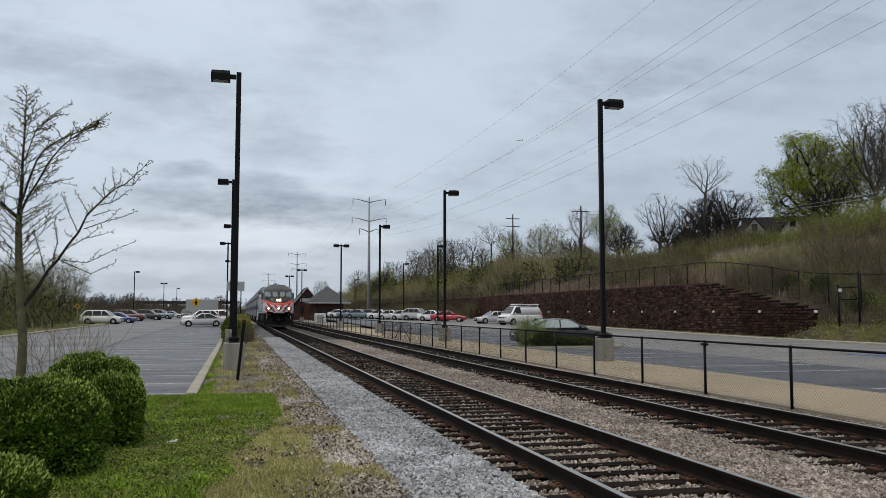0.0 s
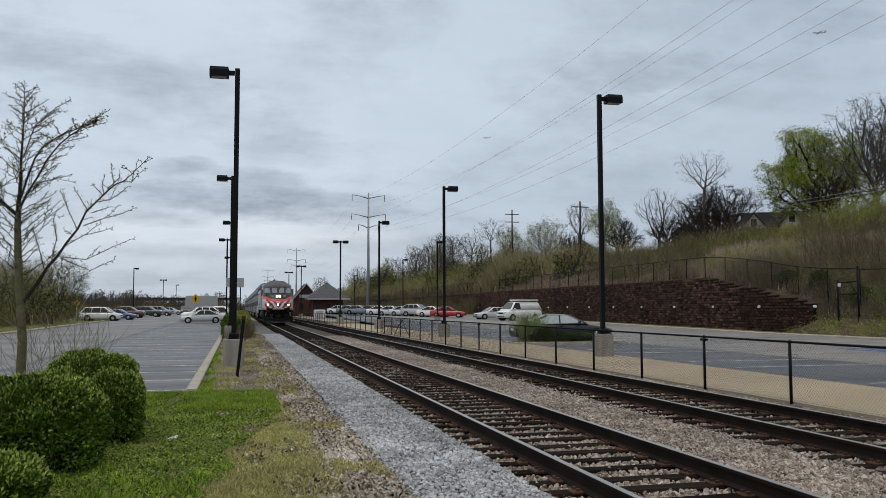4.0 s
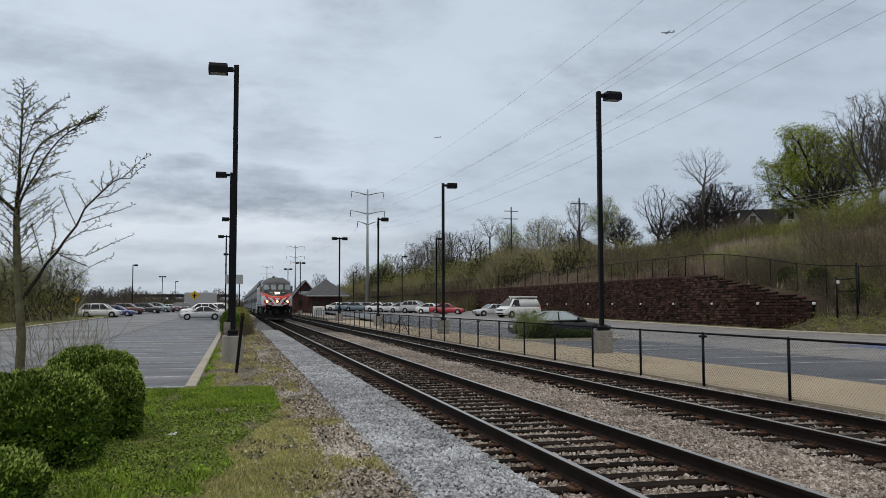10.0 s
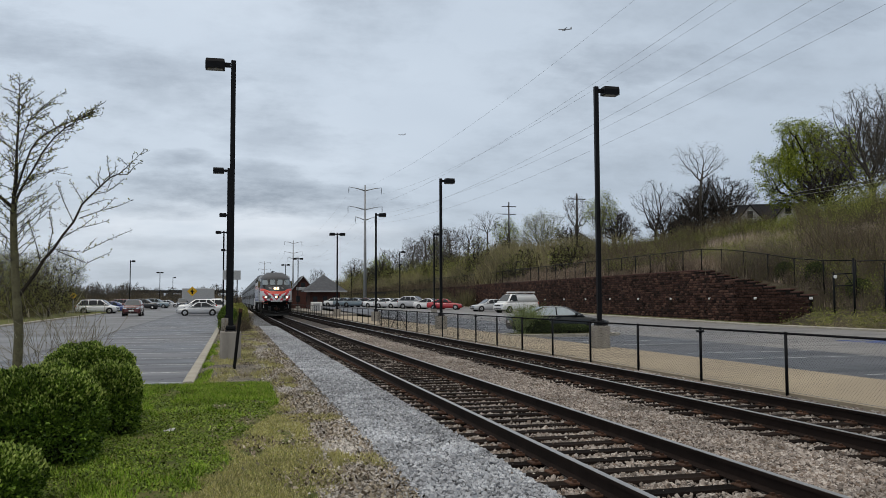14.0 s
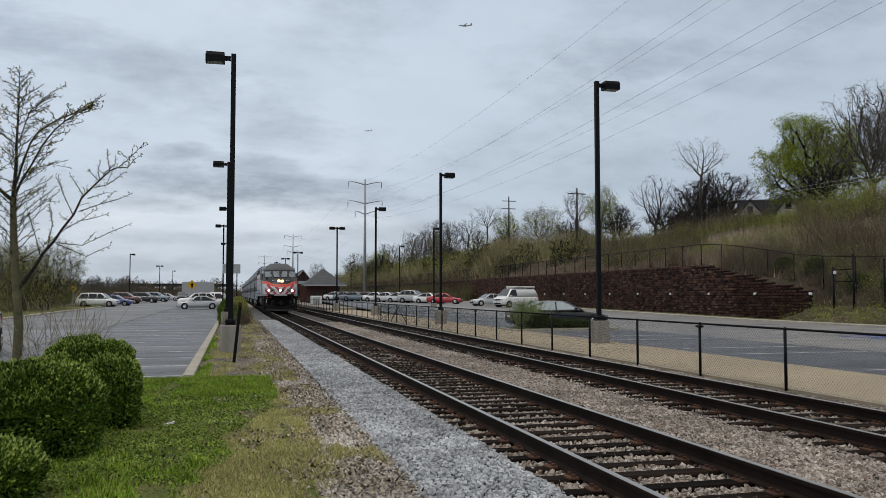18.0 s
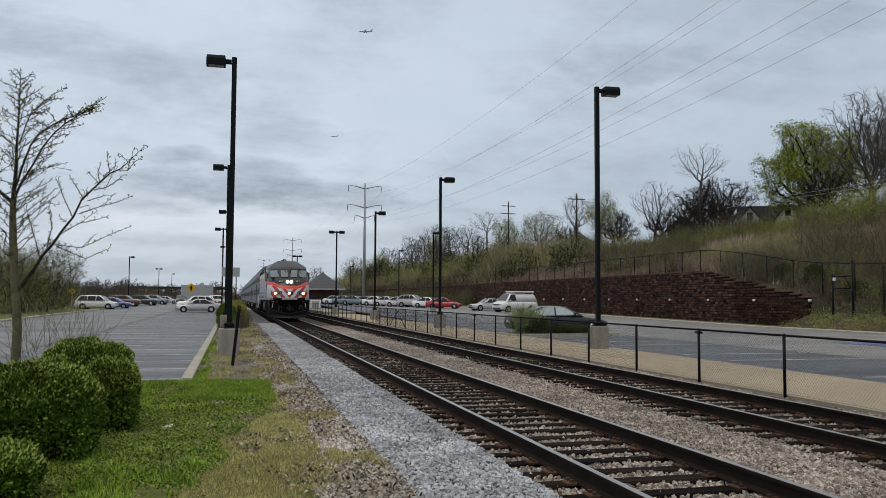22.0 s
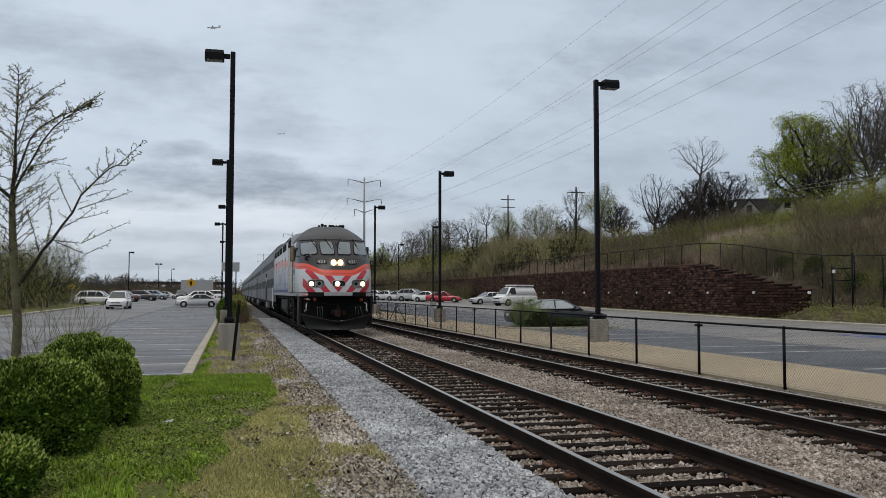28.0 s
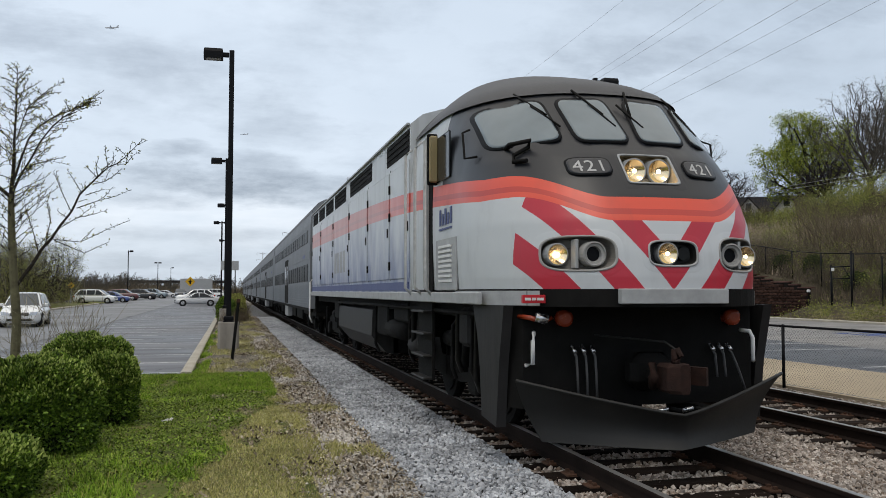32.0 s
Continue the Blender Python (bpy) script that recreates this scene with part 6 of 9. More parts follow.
def build_car(kind, paint, label, m, group="parked cars", rack=False, lights_on=False):
    ln, low, (y0, y1, y2, y3, top, pillars) = SHAPES[kind]
    C = thing("car" if kind != "van" else "van", label, "car" if kind != "van" else "van", m, group)

    def ring(y, zb, zt, w):
        h = zt - zb
        half = [(w * 0.86, zb), (w * 0.985, zb + h * 0.18), (w, zb + h * 0.45), (w * 0.985, zb + h * 0.72), (w * 0.93, zb + h * 0.90), (w * 0.80, zt), (w * 0.4, zt + 0.012)]
        return [(-x, y, z) for x, z in half] + [(x, y, z) for x, z in reversed(half)]
    part("body", Geo().loft([ring(*s) for s in low], smooth=True), PAINTS[paint], C)
    mid = low[len(low) // 2]
    belt, wb = mid[2], mid[3] * 0.93
    wt = wb - 0.36 * (top - belt)

    def at(y, f, s, off=0.0):
        return Vector((s * (wb + (wt - wb) * f + off), y, belt + (top - belt) * f))

    def front(f):
        return y0 + (y1 - y0) * f

    def back(f):
        return y3 + (y2 - y3) * f
    # cabin shell: door frames, pillars and roof in the body colour
    rings = []
    for y, f in ((y0 - 0.05, -0.03), (front(0.5), 0.5), (front(0.88), 0.88), (y1 + 0.12, 0.955), ((y1 + y2) / 2, 1.0), (y2 - 0.12, 0.95), (back(0.86), 0.86), (back(0.5), 0.5), (y3 + 0.04, -0.03)):
        w_, z = wb + (wt - wb) * f, belt + (top - belt) * f
        rings.append([(-wb, y, belt - 0.06), (-w_, y, max(z - 0.05, belt - 0.05)), (-w_ * 0.86, y, z), (-w_ * 0.4, y, z + 0.015), (w_ * 0.4, y, z + 0.015), (w_ * 0.86, y, z), (w_, y, max(z - 0.05, belt - 0.05)), (wb, y, belt - 0.06)])
    part("cabin", Geo().loft(rings, smooth=True), PAINTS[paint], C)

    def pane(q, off):
        c = (q[0] + q[1] + q[2] + q[3]) / 4
        nrm = (q[1] - q[0]).cross(q[3] - q[0]).normalized()
        if nrm.dot(c - Vector((0, ln / 2, 0.9))) < 0:
            nrm = -nrm
        return Geo().loft([[p - nrm * 0.03 for p in q], [p + nrm * off for p in q]])
    lo, hi = 0.07, 0.86
    for s in (-1, 1):
        edges = [lambda f: front(f) + 0.22, *[(lambda f, y=y: y) for y in pillars], lambda f: back(f) - 0.20]
        if kind == "van":
            edges = edges[:2]
        for i in range(len(edges) - 1):
            a, b = edges[i], edges[i + 1]
            ga, gb = (0.0 if i == 0 else 0.04), (0.0 if i == len(edges) - 2 and kind != "van" else 0.04)
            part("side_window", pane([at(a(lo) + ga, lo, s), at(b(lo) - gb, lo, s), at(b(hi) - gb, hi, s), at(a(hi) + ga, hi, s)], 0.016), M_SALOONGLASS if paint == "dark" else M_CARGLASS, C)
    if kind == "saloon":
        for s in (-1, 1):
            line = [at(front(f) + 0.17, f, s, 0.012) for f in (0.02, 0.5, 0.86)] + [at(y, 0.93, s, 0.012) for y in (y1 + 0.35, (y1 + y2) / 2, y2 - 0.2)] + [at(back(f) - 0.13, f, s, 0.012) for f in (0.86, 0.5, 0.02)]
            part("window_trim", Geo().tube(line, 0.022, 6), M_CHROME, C, "bright chrome window trim")
            part("window_trim", Geo().tube([at(y0 + 0.2, 0.02, s, 0.014), at(y3 - 0.15, 0.02, s, 0.014)], 0.018, 6), M_CHROME, C, "bright chrome window trim")
    part("windshield", pane([at(front(0.04), 0.04, -0.90), at(front(0.04), 0.04, 0.90), at(front(0.90), 0.90, 0.88), at(front(0.90), 0.90, -0.88)], 0.03), M_SCREEN, C)
    part("rear_window", pane([at(back(0.12), 0.12, -0.86), at(back(0.12), 0.12, 0.86), at(back(0.88), 0.88, 0.84), at(back(0.88), 0.88, -0.84)], 0.03), M_CARGLASS, C)
    half = mid[3]
    r = 0.32 if kind == "sedan" else 0.35
    wheels = []
    for y in (ln * 0.18, ln * 0.79):
        for s in (-1, 1):
            x = s * (half - 0.10)
            part("wheel_arch", Geo().tube([(s * (half - 0.27), y, r), (s * (half + 0.005), y, r)], r * 1.17, 20), M_TYRE, C)
            wl = new("wheel")
            wl.parent = C
            wl.matrix_basis = pose(x, y, r)
            part("tyre", Geo().tube([(-0.11, 0, 0), (-0.10, 0, 0), (0.10, 0, 0), (0.125, 0, 0)], [r * 0.94, r, r, r * 0.94], 20), M_TYRE, wl)
            rim = Geo().disc("x", (s * 0.118, 0, 0), r * 0.62, 0.03, 16)
            for q in range(5):
                an = 2 * math.pi * q / 5
                rim.tube([(s * 0.13, 0, 0), (s * 0.135, math.cos(an) * r * 0.6, math.sin(an) * r * 0.6)], 0.03, 4)
            part("rim", rim, M_CHROME, wl)
            wheels.append((wl, x, y, r))
    f1 = (low[1][0], low[1][1], low[1][2], low[1][2], low[1][3])
    for s in (-1, 1):
        z = f1[2] - 0.04
        part("headlight", Geo().loft([[(s * f1[4] * 0.55, -0.03, z - 0.13), (s * f1[4] * 0.99, 0.03, z - 0.10), (s * f1[4] * 1.02, 0.06, z + 0.04), (s * f1[4] * 0.6, 0.0, z + 0.02)],
                                      [(s * f1[4] * 0.55, 0.15, z - 0.13), (s * f1[4] * 0.9, 0.35, z - 0.11), (s * f1[4] * 0.9, 0.35, z + 0.03), (s * f1[4] * 0.6, 0.2, z + 0.03)]]), M_DIM if lights_on else M_CHROME, C, "clear headlight")
        rz = (low[-2][0], 0, low[-2][2], 0, low[-2][3])
        part("tail_light", Geo().box(*sorted((s * rz[4] * 0.72, s * rz[4] * 1.0)), ln - 0.16, ln - 0.035, rz[2] - 0.22, rz[2] - 0.02, bev=0.02), M_RED, C, "red tail light")
        part("mirror", Geo().box(*sorted((s * (half - 0.05), s * (half + 0.16))), y0 + 0.42, y0 + 0.52, belt + 0.0, belt + 0.16, bev=0.03), PAINTS[paint], C)
        part("door_handle", Geo().box(*sorted((s * (half - 0.02), s * (half + 0.02))), ln * 0.52, ln * 0.56, belt - 0.12, belt - 0.08), PAINTS[paint], C)
    part("grille", Geo().box(-f1[4] * 0.52, f1[4] * 0.52, -0.03, 0.1, f1[2] - 0.20, f1[2] - 0.03, bev=0.03), M_IRON, C)
    part("grille_bar", Geo().box(-f1[4] * 0.5, f1[4] * 0.5, -0.045, 0.0, f1[2] - 0.12, f1[2] - 0.09, bev=0.008), M_CHROME, C)
    part("lower_grille", Geo().box(-f1[4] * 0.7, f1[4] * 0.7, -0.02, 0.12, f1[1] + 0.05, f1[1] + 0.17, bev=0.02), M_TYRE, C)
    part("front_plate", Geo().box(-0.26, 0.26, -0.03, 0.0, f1[1] + 0.2, f1[1] + 0.33, bev=0.005), M_WHITE, C)
    part("rear_plate", Geo().box(-0.26, 0.26, ln - 0.02, ln + 0.012, low[-1][2] - 0.12, low[-1][2] + 0.01, bev=0.005), M_WHITE, C)
    if rack:
        rk = part("roof_rack", Geo().box(-0.75, 0.75, 1.9, 4.9, top + 0.10, top + 0.25, bev=0.03), M_WHITE, C, "white ladder rack")
        for y in (2.1, 3.4, 4.7):
            for s in (-0.7, 0.7):
                part("rack_leg", Geo().box(s - 0.02, s + 0.02, y - 0.02, y + 0.02, top - 0.04, top + 0.13), M_WHITE, rk)
    return C, wheels


def park(kind, paint, label, x, y, turn, zf=zl, **kw):
    """x, y: the middle of the car; turn: degrees by which its nose turns from facing the near end, -y."""
    ln = SHAPES[kind][0]
    return build_car(kind, paint, label, pose(x, y, zf(y), 0, 0, turn) @ pose(0, -ln / 2, 0), **kw)


# lot beyond the kerb
park("minivan", "bright", "silver minivan parked across the lot", -16.6, 113.5, 84)
park("sedan", "blue", "dark blue sedan parked beside a silver minivan", -15.6, 121.0, 84)
park("suv", "maroon", "maroon suv parked in a row", -16.2, 138.0, 84)
park("suv", "black", "dark suv parked in a row", -14.6, 150.0, 80)
park("sedan", "tan", "tan sedan parked in a row", -15.5, 158.0, 84)
park("suv", "grey", "grey suv parked in a row", -13.9, 164.0, 80)
park("sedan", "silver", "small silver car parked far off", -12.9, 178.0, 84)
park("suv", "black", "black suv facing down the lot", -9.6, 168.0, 4)
park("sedan", "silver", "silver sedan parked tail to the kerb", -3.7, 96.5, -86)
park("suv", "white", "white crossover parked beside a silver sedan", -4.4, 108.5, -86)
park("suv", "white", "white suv parked tail to the kerb", -3.6, 152.0, -86)
park("suv", "silver", "silver suv parked far along the kerb", -3.6, 171.0, -86)
# lot below the wall
park("saloon", "dark", "dark green-grey sedan parked behind a shrub", 16.75, 42.3, 87, zr)
park("van", "white", "white work van with a ladder rack on its roof", 30.9, 90.5, -69, zr, rack=True)
park("sedan", "silver", "silver sedan parked near a white van", 30.0, 97.5, -82, zr)
row = (("sedan", "red", "red sedan parked in a long row", 27.3, 109.0), ("sedan", "white", "white sedan parked behind a red sedan", 26.3, 113.2), ("suv", "silver", "silver suv parked in a long row", 24.9, 117.5),
       ("sedan", "bright", "bright silver sedan beside a tall suv", 23.9, 121.5), ("sedan", "bright", "bright silver sedan parked in a long row", 22.6, 124.5), ("sedan", "white", "white sedan parked in a long row", 21.6, 128.5),
       ("sedan", "maroon", "maroon sedan parked in a long row", 20.8, 133.5), ("saloon", "grey", "blue-grey sedan parked in a long row", 19.2, 134.5), ("sedan", "grey", "blue-grey sedan parked far along a row", 18.4, 141.0), ("sedan", "white", "white sedan parked in a long row", 17.0, 142.5))
for kd, pt, lb, x, y in row:
    park(kd, pt, lb, x, y, 66 if pt == "red" else 50, zr)

suv_red, suv_red_wheels = build_car("suv", "maroon", "maroon suv driving through the lot", pose(-13.4, 330, 0), group="moving cars")
suv_white, suv_white_wheels = build_car("minivan", "white", "white minivan driving slowly through the lot", pose(-7.0, 124, 0), group="moving cars")


# ---- plants ----
class Twigs:
    """Collects tapered three- to six-sided limbs as arrays."""
    def __init__(self, seed):
        self.r, self.v, self.f, self.tips, self.cut = random.Random(seed), [], [], [], 0

    def limb(self, p0, p1, r0, r1, n):
        d = (p1 - p0)
        if d.length < 1e-6:
            return
        d.normalize()
        a = d.orthogonal().normalized()
        b = d.cross(a)
        o = len(self.v)
        for p, r in ((p0, r0), (p1, r1)):
            for k in range(n):
                t = 2 * math.pi * k / n
                q = p + (a * math.cos(t) + b * math.sin(t)) * r
                self.v.append((q.x, q.y, q.z))
        for k in range(n):
            j = (k + 1) % n
            self.f.append((o + k, o + j, o + n + j, o + n + k))

    def grow(self, p, d, ln, r, level, top, spread, kids, up=0.15, wob=0.18, minr=0.004, first=1.0):
        segs = 5 if level == 0 else 4 if level < top else 2
        q, dd = p.copy(), d.copy()
        pts = [(q.copy(), r)]
        for i in range(segs):
            j = Vector((self.r.gauss(0, 1), self.r.gauss(0, 1), self.r.gauss(0, 1))) * wob
            dd = (dd + j * (0.5 if level == 0 else 1.0) + Vector((0, 0, up if level else 0.05))).normalized()
            nq = q + dd * ln / segs
            nr = max(minr, r * (1 - 0.62 * (i + 1) / segs))
            self.limb(q, nq, pts[-1][1], nr, 6 if level == 0 else 4 if level == 1 else 3)
            q = nq
            pts.append((q.copy(), nr))
        if level == 0:
            self.cut = len(self.f)
        if level >= top:
            self.tips.append((q.copy(), dd.copy()))
            self.tips.append(((pts[0][0] + q) / 2, dd.copy()))
            return
        n = kids[level]
        for k in range(n):
            u = (0.30 if level == 0 else 0.2) + (0.70 if level == 0 else 0.78) * (k + self.r.random() * 0.7) / n
            u = min(u, 0.98)
            i = min(int(u * segs), segs - 1)
            fr = u * segs - i
            pp = pts[i][0] + (pts[i + 1][0] - pts[i][0]) * fr
            rr = pts[i][1] + (pts[i + 1][1] - pts[i][1]) * fr
            ang = k * 2.4 + self.r.uniform(-0.5, 0.5)
            side = dd.orthogonal().normalized()
            side.rotate(Matrix.Rotation(ang, 3, dd))
            sp = spread * self.r.uniform(0.75, 1.25)
            nd = (dd * math.cos(sp) + side * math.sin(sp)).normalized()
            self.grow(pp, nd, ln * self.r.uniform(0.42, 0.66) * ((1.15 - 0.45 * u) * first if level == 0 else 1.0), rr * (0.62 if first == 1.0 or level else 0.85), level + 1, top, spread, kids, up, wob, minr)

    def colony(self, height, width, clear, r0, attract=700, lump=0.35, minr=0.013, wild=0.25, up=0.10, twigs=5, twig_len=0.06, lean=0.0):
        """Limbs that grow towards scattered points of a lumpy crown until they have reached them all."""
        rg = np.random.default_rng(self.r.randrange(10 ** 6))
        c = rg.uniform(-1, 1, (attract * 6, 3))
        rad = np.linalg.norm(c, axis=1)
        off = self.r.uniform(0, 50)
        bump_ = np.array([noise.noise((p[0] * 1.7 + off, p[1] * 1.7, p[2] * 1.7)) for p in c])
        c = c[(rad < 0.86 + lump * bump_) & (rad > 0.12)][:attract]
        zc, zh = (clear + height) / 2, (height - clear) / 2
        att = np.stack([c[:, 0] * width / 2 + lean * (c[:, 2] + 1), c[:, 1] * width / 2, zc + c[:, 2] * zh], 1)
        step = height / 32
        nodes, par = [np.array([0, 0, -0.3])], [-1]
        while nodes[-1][2] < clear:
            nodes.append(nodes[-1] + np.array([rg.normal(0, 0.06), rg.normal(0, 0.06), 1.0]) * step)
            par.append(len(nodes) - 2)
        ntr = len(nodes)
        near = np.full(len(att), 1e9)
        idx = np.zeros(len(att), int)
        for i, p in enumerate(nodes):
            d = np.linalg.norm(att - p, axis=1)
            k = d < near
            near[k], idx[k] = d[k], i
        alive = np.ones(len(att), bool)
        for it in range(90):
            act = alive & (near < 11 * step)
            if not act.any() or len(nodes) > 3600:
                break
            pull = {}
            for j in np.nonzero(act)[0]:
                v = att[j] - nodes[idx[j]]
                pull.setdefault(int(idx[j]), []).append(v / (np.linalg.norm(v) + 1e-6))
            for i, vs in pull.items():
                d = np.mean(vs, 0) + rg.normal(0, wild, 3) + np.array([0, 0, up])
                p = nodes[i] + d / (np.linalg.norm(d) + 1e-6) * step
                nodes.append(p)
                par.append(i)
                dd = np.linalg.norm(att - p, axis=1)
                k = dd < near
                near[k], idx[k] = dd[k], len(nodes) - 1
            alive &= near > 1.1 * step
        n = len(nodes)
        kids = [0] * n
        area = np.zeros(n)
        for i in range(n - 1, 0, -1):
            if kids[i] == 0:
                area[i] = minr ** 2.3
            area[par[i]] += area[i]
            kids[par[i]] += 1
        r = area ** (1 / 2.3)
        r = minr + (r - minr) * (r0 - minr) / (r[0] - minr)
        V = [Vector(p) for p in nodes]
        for i in range(1, n):
            self.limb(V[par[i]], V[i], r[par[i]] if kids[par[i]] < 3 and r[par[i]] < 1.6 * r[i] else r[i] * 1.15, r[i], 7 if r[i] > 0.12 else 4 if r[i] > 0.05 else 3)
            if i == ntr - 1:
                self.cut = len(self.f)
        self.tri = []
        for i in range(ntr, n):
            if r[i] < 2.6 * minr:
                d0 = V[i] - V[par[i]]
                for q in range(twigs):
                    d = (d0.normalized() + Vector(rg.normal(0, 0.55, 3)) + Vector((0, 0, 0.1))).normalized()
                    p = V[par[i]] + d0 * rg.random()
                    e = p + d * height * twig_len * rg.uniform(0.5, 1.3)
                    sd = d.orthogonal().normalized() * minr * 0.8
                    self.tri.append((p - sd, p + sd, e))
                    self.tips.append((e, d))
                    for h in range(1):
                        p2 = p + (e - p) * rg.uniform(0.25, 0.8)
                        e2 = p2 + (d + Vector(rg.normal(0, 0.6, 3))).normalized() * height * twig_len * rg.uniform(0.3, 0.7)
                        self.tri.append((p2 - sd * 0.6, p2 + sd * 0.6, e2))
        o = len(self.v)
        for a, b, e in self.tri:
            self.v += [(a.x, a.y, a.z), (b.x, b.y, b.z), (e.x, e.y, e.z)]
            k = len(self.v)
            self.f.append((k - 3, k - 2, k - 1, k - 1))

    def mesh(self, name, material, a=0, b=None):
        f = np.array(self.f[a:b])
        three = f[:, 2] == f[:, 3]
        if three.any():
            me = bpy.data.meshes.new(name)
            me.from_pydata(self.v, [], [tuple(q) for q in f[~three].tolist()] + [tuple(q[:3]) for q in f[three].tolist()])
            me.materials.append(material)
            return me
        return raw_mesh(name, np.array(self.v), f, material)


def leaves_mesh(name, spots, size, count, spread, material, seed, flat=0.0):
    """Small four-cornered leaves scattered round the spots."""
    rg = np.random.default_rng(seed)
    s = np.array([(p.x, p.y, p.z) for p, d in spots])
    idx = rg.integers(0, len(s), count)
    c = s[idx] + rg.normal(0, spread, (count, 3))
    a = rg.normal(0, 1, (count, 3))
    a /= np.linalg.norm(a, axis=1, keepdims=True)
    b = rg.normal(0, 1, (count, 3))
    b -= (b * a).sum(1, keepdims=True) * a
    b /= np.linalg.norm(b, axis=1, keepdims=True)
    k = size * rg.uniform(0.6, 1.3, (count, 1))
    v = np.stack([c - a * k, c + b * k * 0.55, c + a * k, c - b * k * 0.55], 1).reshape(-1, 3)
    f = np.arange(count * 4).reshape(-1, 4)
    return raw_mesh(name, v, f, material)


def tree(label, x, y, z, height, width, clear, r0, bark, seed, leaf=None, leaf_n=0, leaf_size=0.1, leaf_spread=0.3, group="trees on the hill", turn=0, **kw):
    t = thing("tree", label, "tree", pose(x, y, z, 0, 0, turn), group)
    tw = Twigs(seed)
    tw.colony(height, width, clear * height, r0, **kw)
    part("trunk", tw.mesh("trunk", bark, 0, tw.cut), None, t)
    part("crown", tw.mesh("crown", bark, tw.cut), None, t, "spreading limbs and fine twigs")
    if leaf:
        part("foliage", leaves_mesh("foliage", tw.tips, leaf_size, leaf_n, leaf_spread, leaf, seed), None, t, "sparse young spring leaves")
    return t


# young budding tree beside the bushes: an upright leader and one long side limb
def build_young_tree():
    t = thing("young_tree", "slim budding street tree with upswept twigs", "tree", pose(-3.39, 15.0, 0.03))
    tw = Twigs(21)
    rg = random.Random(4)
    buds = []

    def spurs(path, every, size=1.0):
        """Short knobbly spurs on alternate sides, each ending in a bud."""
        side = 1
        for a, b in zip(path[:-1], path[1:]):
            n = max(1, round((b - a).length / every))
            ax = (b - a).normalized()
            for k in range(n):
                p = a + (b - a) * ((k + rg.random()) / n)
                o = ax.orthogonal().normalized()
                o.rotate(Matrix.Rotation(rg.uniform(-0.9, 0.9) + (math.pi if side > 0 else 0.0), 3, ax))
                side = -side
                d = (o + ax * 0.55 + Vector((0, 0, 0.35))).normalized()
                e = p + d * rg.uniform(0.022, 0.055) * size
                tw.limb(p, e, 0.0036, 0.0046, 3)
                buds.append((e, d))

    def limb(path, r0, r1, n=6):
        rr = [r0 + (r1 - r0) * (i / (len(path) - 1)) ** 0.8 for i in range(len(path))]
        for i in range(len(path) - 1):
            tw.limb(path[i], path[i + 1], rr[i], rr[i + 1], n)

    def shoot(p, d, ln, r, level):
        """A slightly zigzag twig that bends upwards, with spurs and now and then a side twig."""
        n = max(3, round(ln / 0.11))
        path = [p]
        for i in range(n):
            z = 0.16 * (1 if i % 2 else -1)
            d = (d + Vector((rg.gauss(0, 0.04), rg.gauss(0, 0.04), rg.gauss(0.03, 0.03)))).normalized()
            o = d.orthogonal().normalized()
            path.append(path[-1] + (d + o * z).normalized() * ln / n)
        limb(path, r, 0.0040, 4 if level == 0 else 3)
        spurs(path, 0.050)
        if level < 1:
            for k in range(round(ln * 2.6)):
                u = rg.uniform(0.15, 0.8) * n
                i = min(n - 1, int(u))
                q = path[i] + (path[i + 1] - path[i]) * (u - i)
                a = (path[i + 1] - path[i]).normalized()
                sd = a.orthogonal().normalized()
                sd.rotate(Matrix.Rotation(rg.uniform(0, 6.28), 3, a))
                shoot(q, (a * 0.8 + sd * 0.6).normalized(), ln * rg.uniform(0.2, 0.5), 0.0052, level + 1)

    def wood(*xz, y0=0.0, y1=0.0):
        n = len(xz) - 1
        return [Vector((x, y0 + (y1 - y0) * i / n + (rg.gauss(0, 0.02) if i else 0), z)) for i, (x, z) in enumerate(xz)]
    trunk = wood((-0.02, -0.1), (-0.02, 0.34), (0.0, 1.25), (-0.07, 2.17), (-0.11, 2.72), (-0.13, 3.09), (-0.13, 3.37))
    limb(trunk, 0.088, 0.046, 10)
    part("trunk", tw.mesh("trunk", M_YOUNGBARK), None, t, "mossy grey-green trunk")
    tw.v, tw.f = [], []
    leader = wood((-0.13, 3.37), (-0.11, 3.84), (-0.10, 4.22), (-0.09, 4.69), (-0.08, 5.07), (-0.08, 5.45))
    left = wood((-0.15, 3.33), (-0.39, 3.55), (-0.77, 3.84), (-1.08, 4.27), (-1.2, 4.8), y1=-0.2)
    right = wood((-0.10, 3.42), (-0.01, 3.66), (0.16, 3.94), (0.32, 4.23), (0.49, 4.48), (0.66, 4.63), (0.88, 4.78), (1.03, 4.90), y1=-0.25)
    inner = wood((-0.09, 3.61), (-0.01, 3.94), (0.09, 4.27), (0.17, 4.46), (0.35, 4.63), (0.48, 4.73), (0.70, 4.84), (0.87, 4.99), (1.05, 5.13), y1=0.35)
    upper = wood((-0.07, 4.26), (0.03, 4.65), (0.09, 4.84), (0.21, 4.99), (0.43, 5.19), y1=0.1)
    long_ = wood((-0.03, 1.85), (0.24, 2.26), (0.33, 2.45), (0.49, 2.66), (0.62, 2.87), (0.78, 3.11), (0.91, 3.40), (1.08, 3.59), (1.21, 3.74), (1.34, 3.87), (1.48, 3.94), (1.61, 4.07), (1.89, 4.39), y1=0.1)
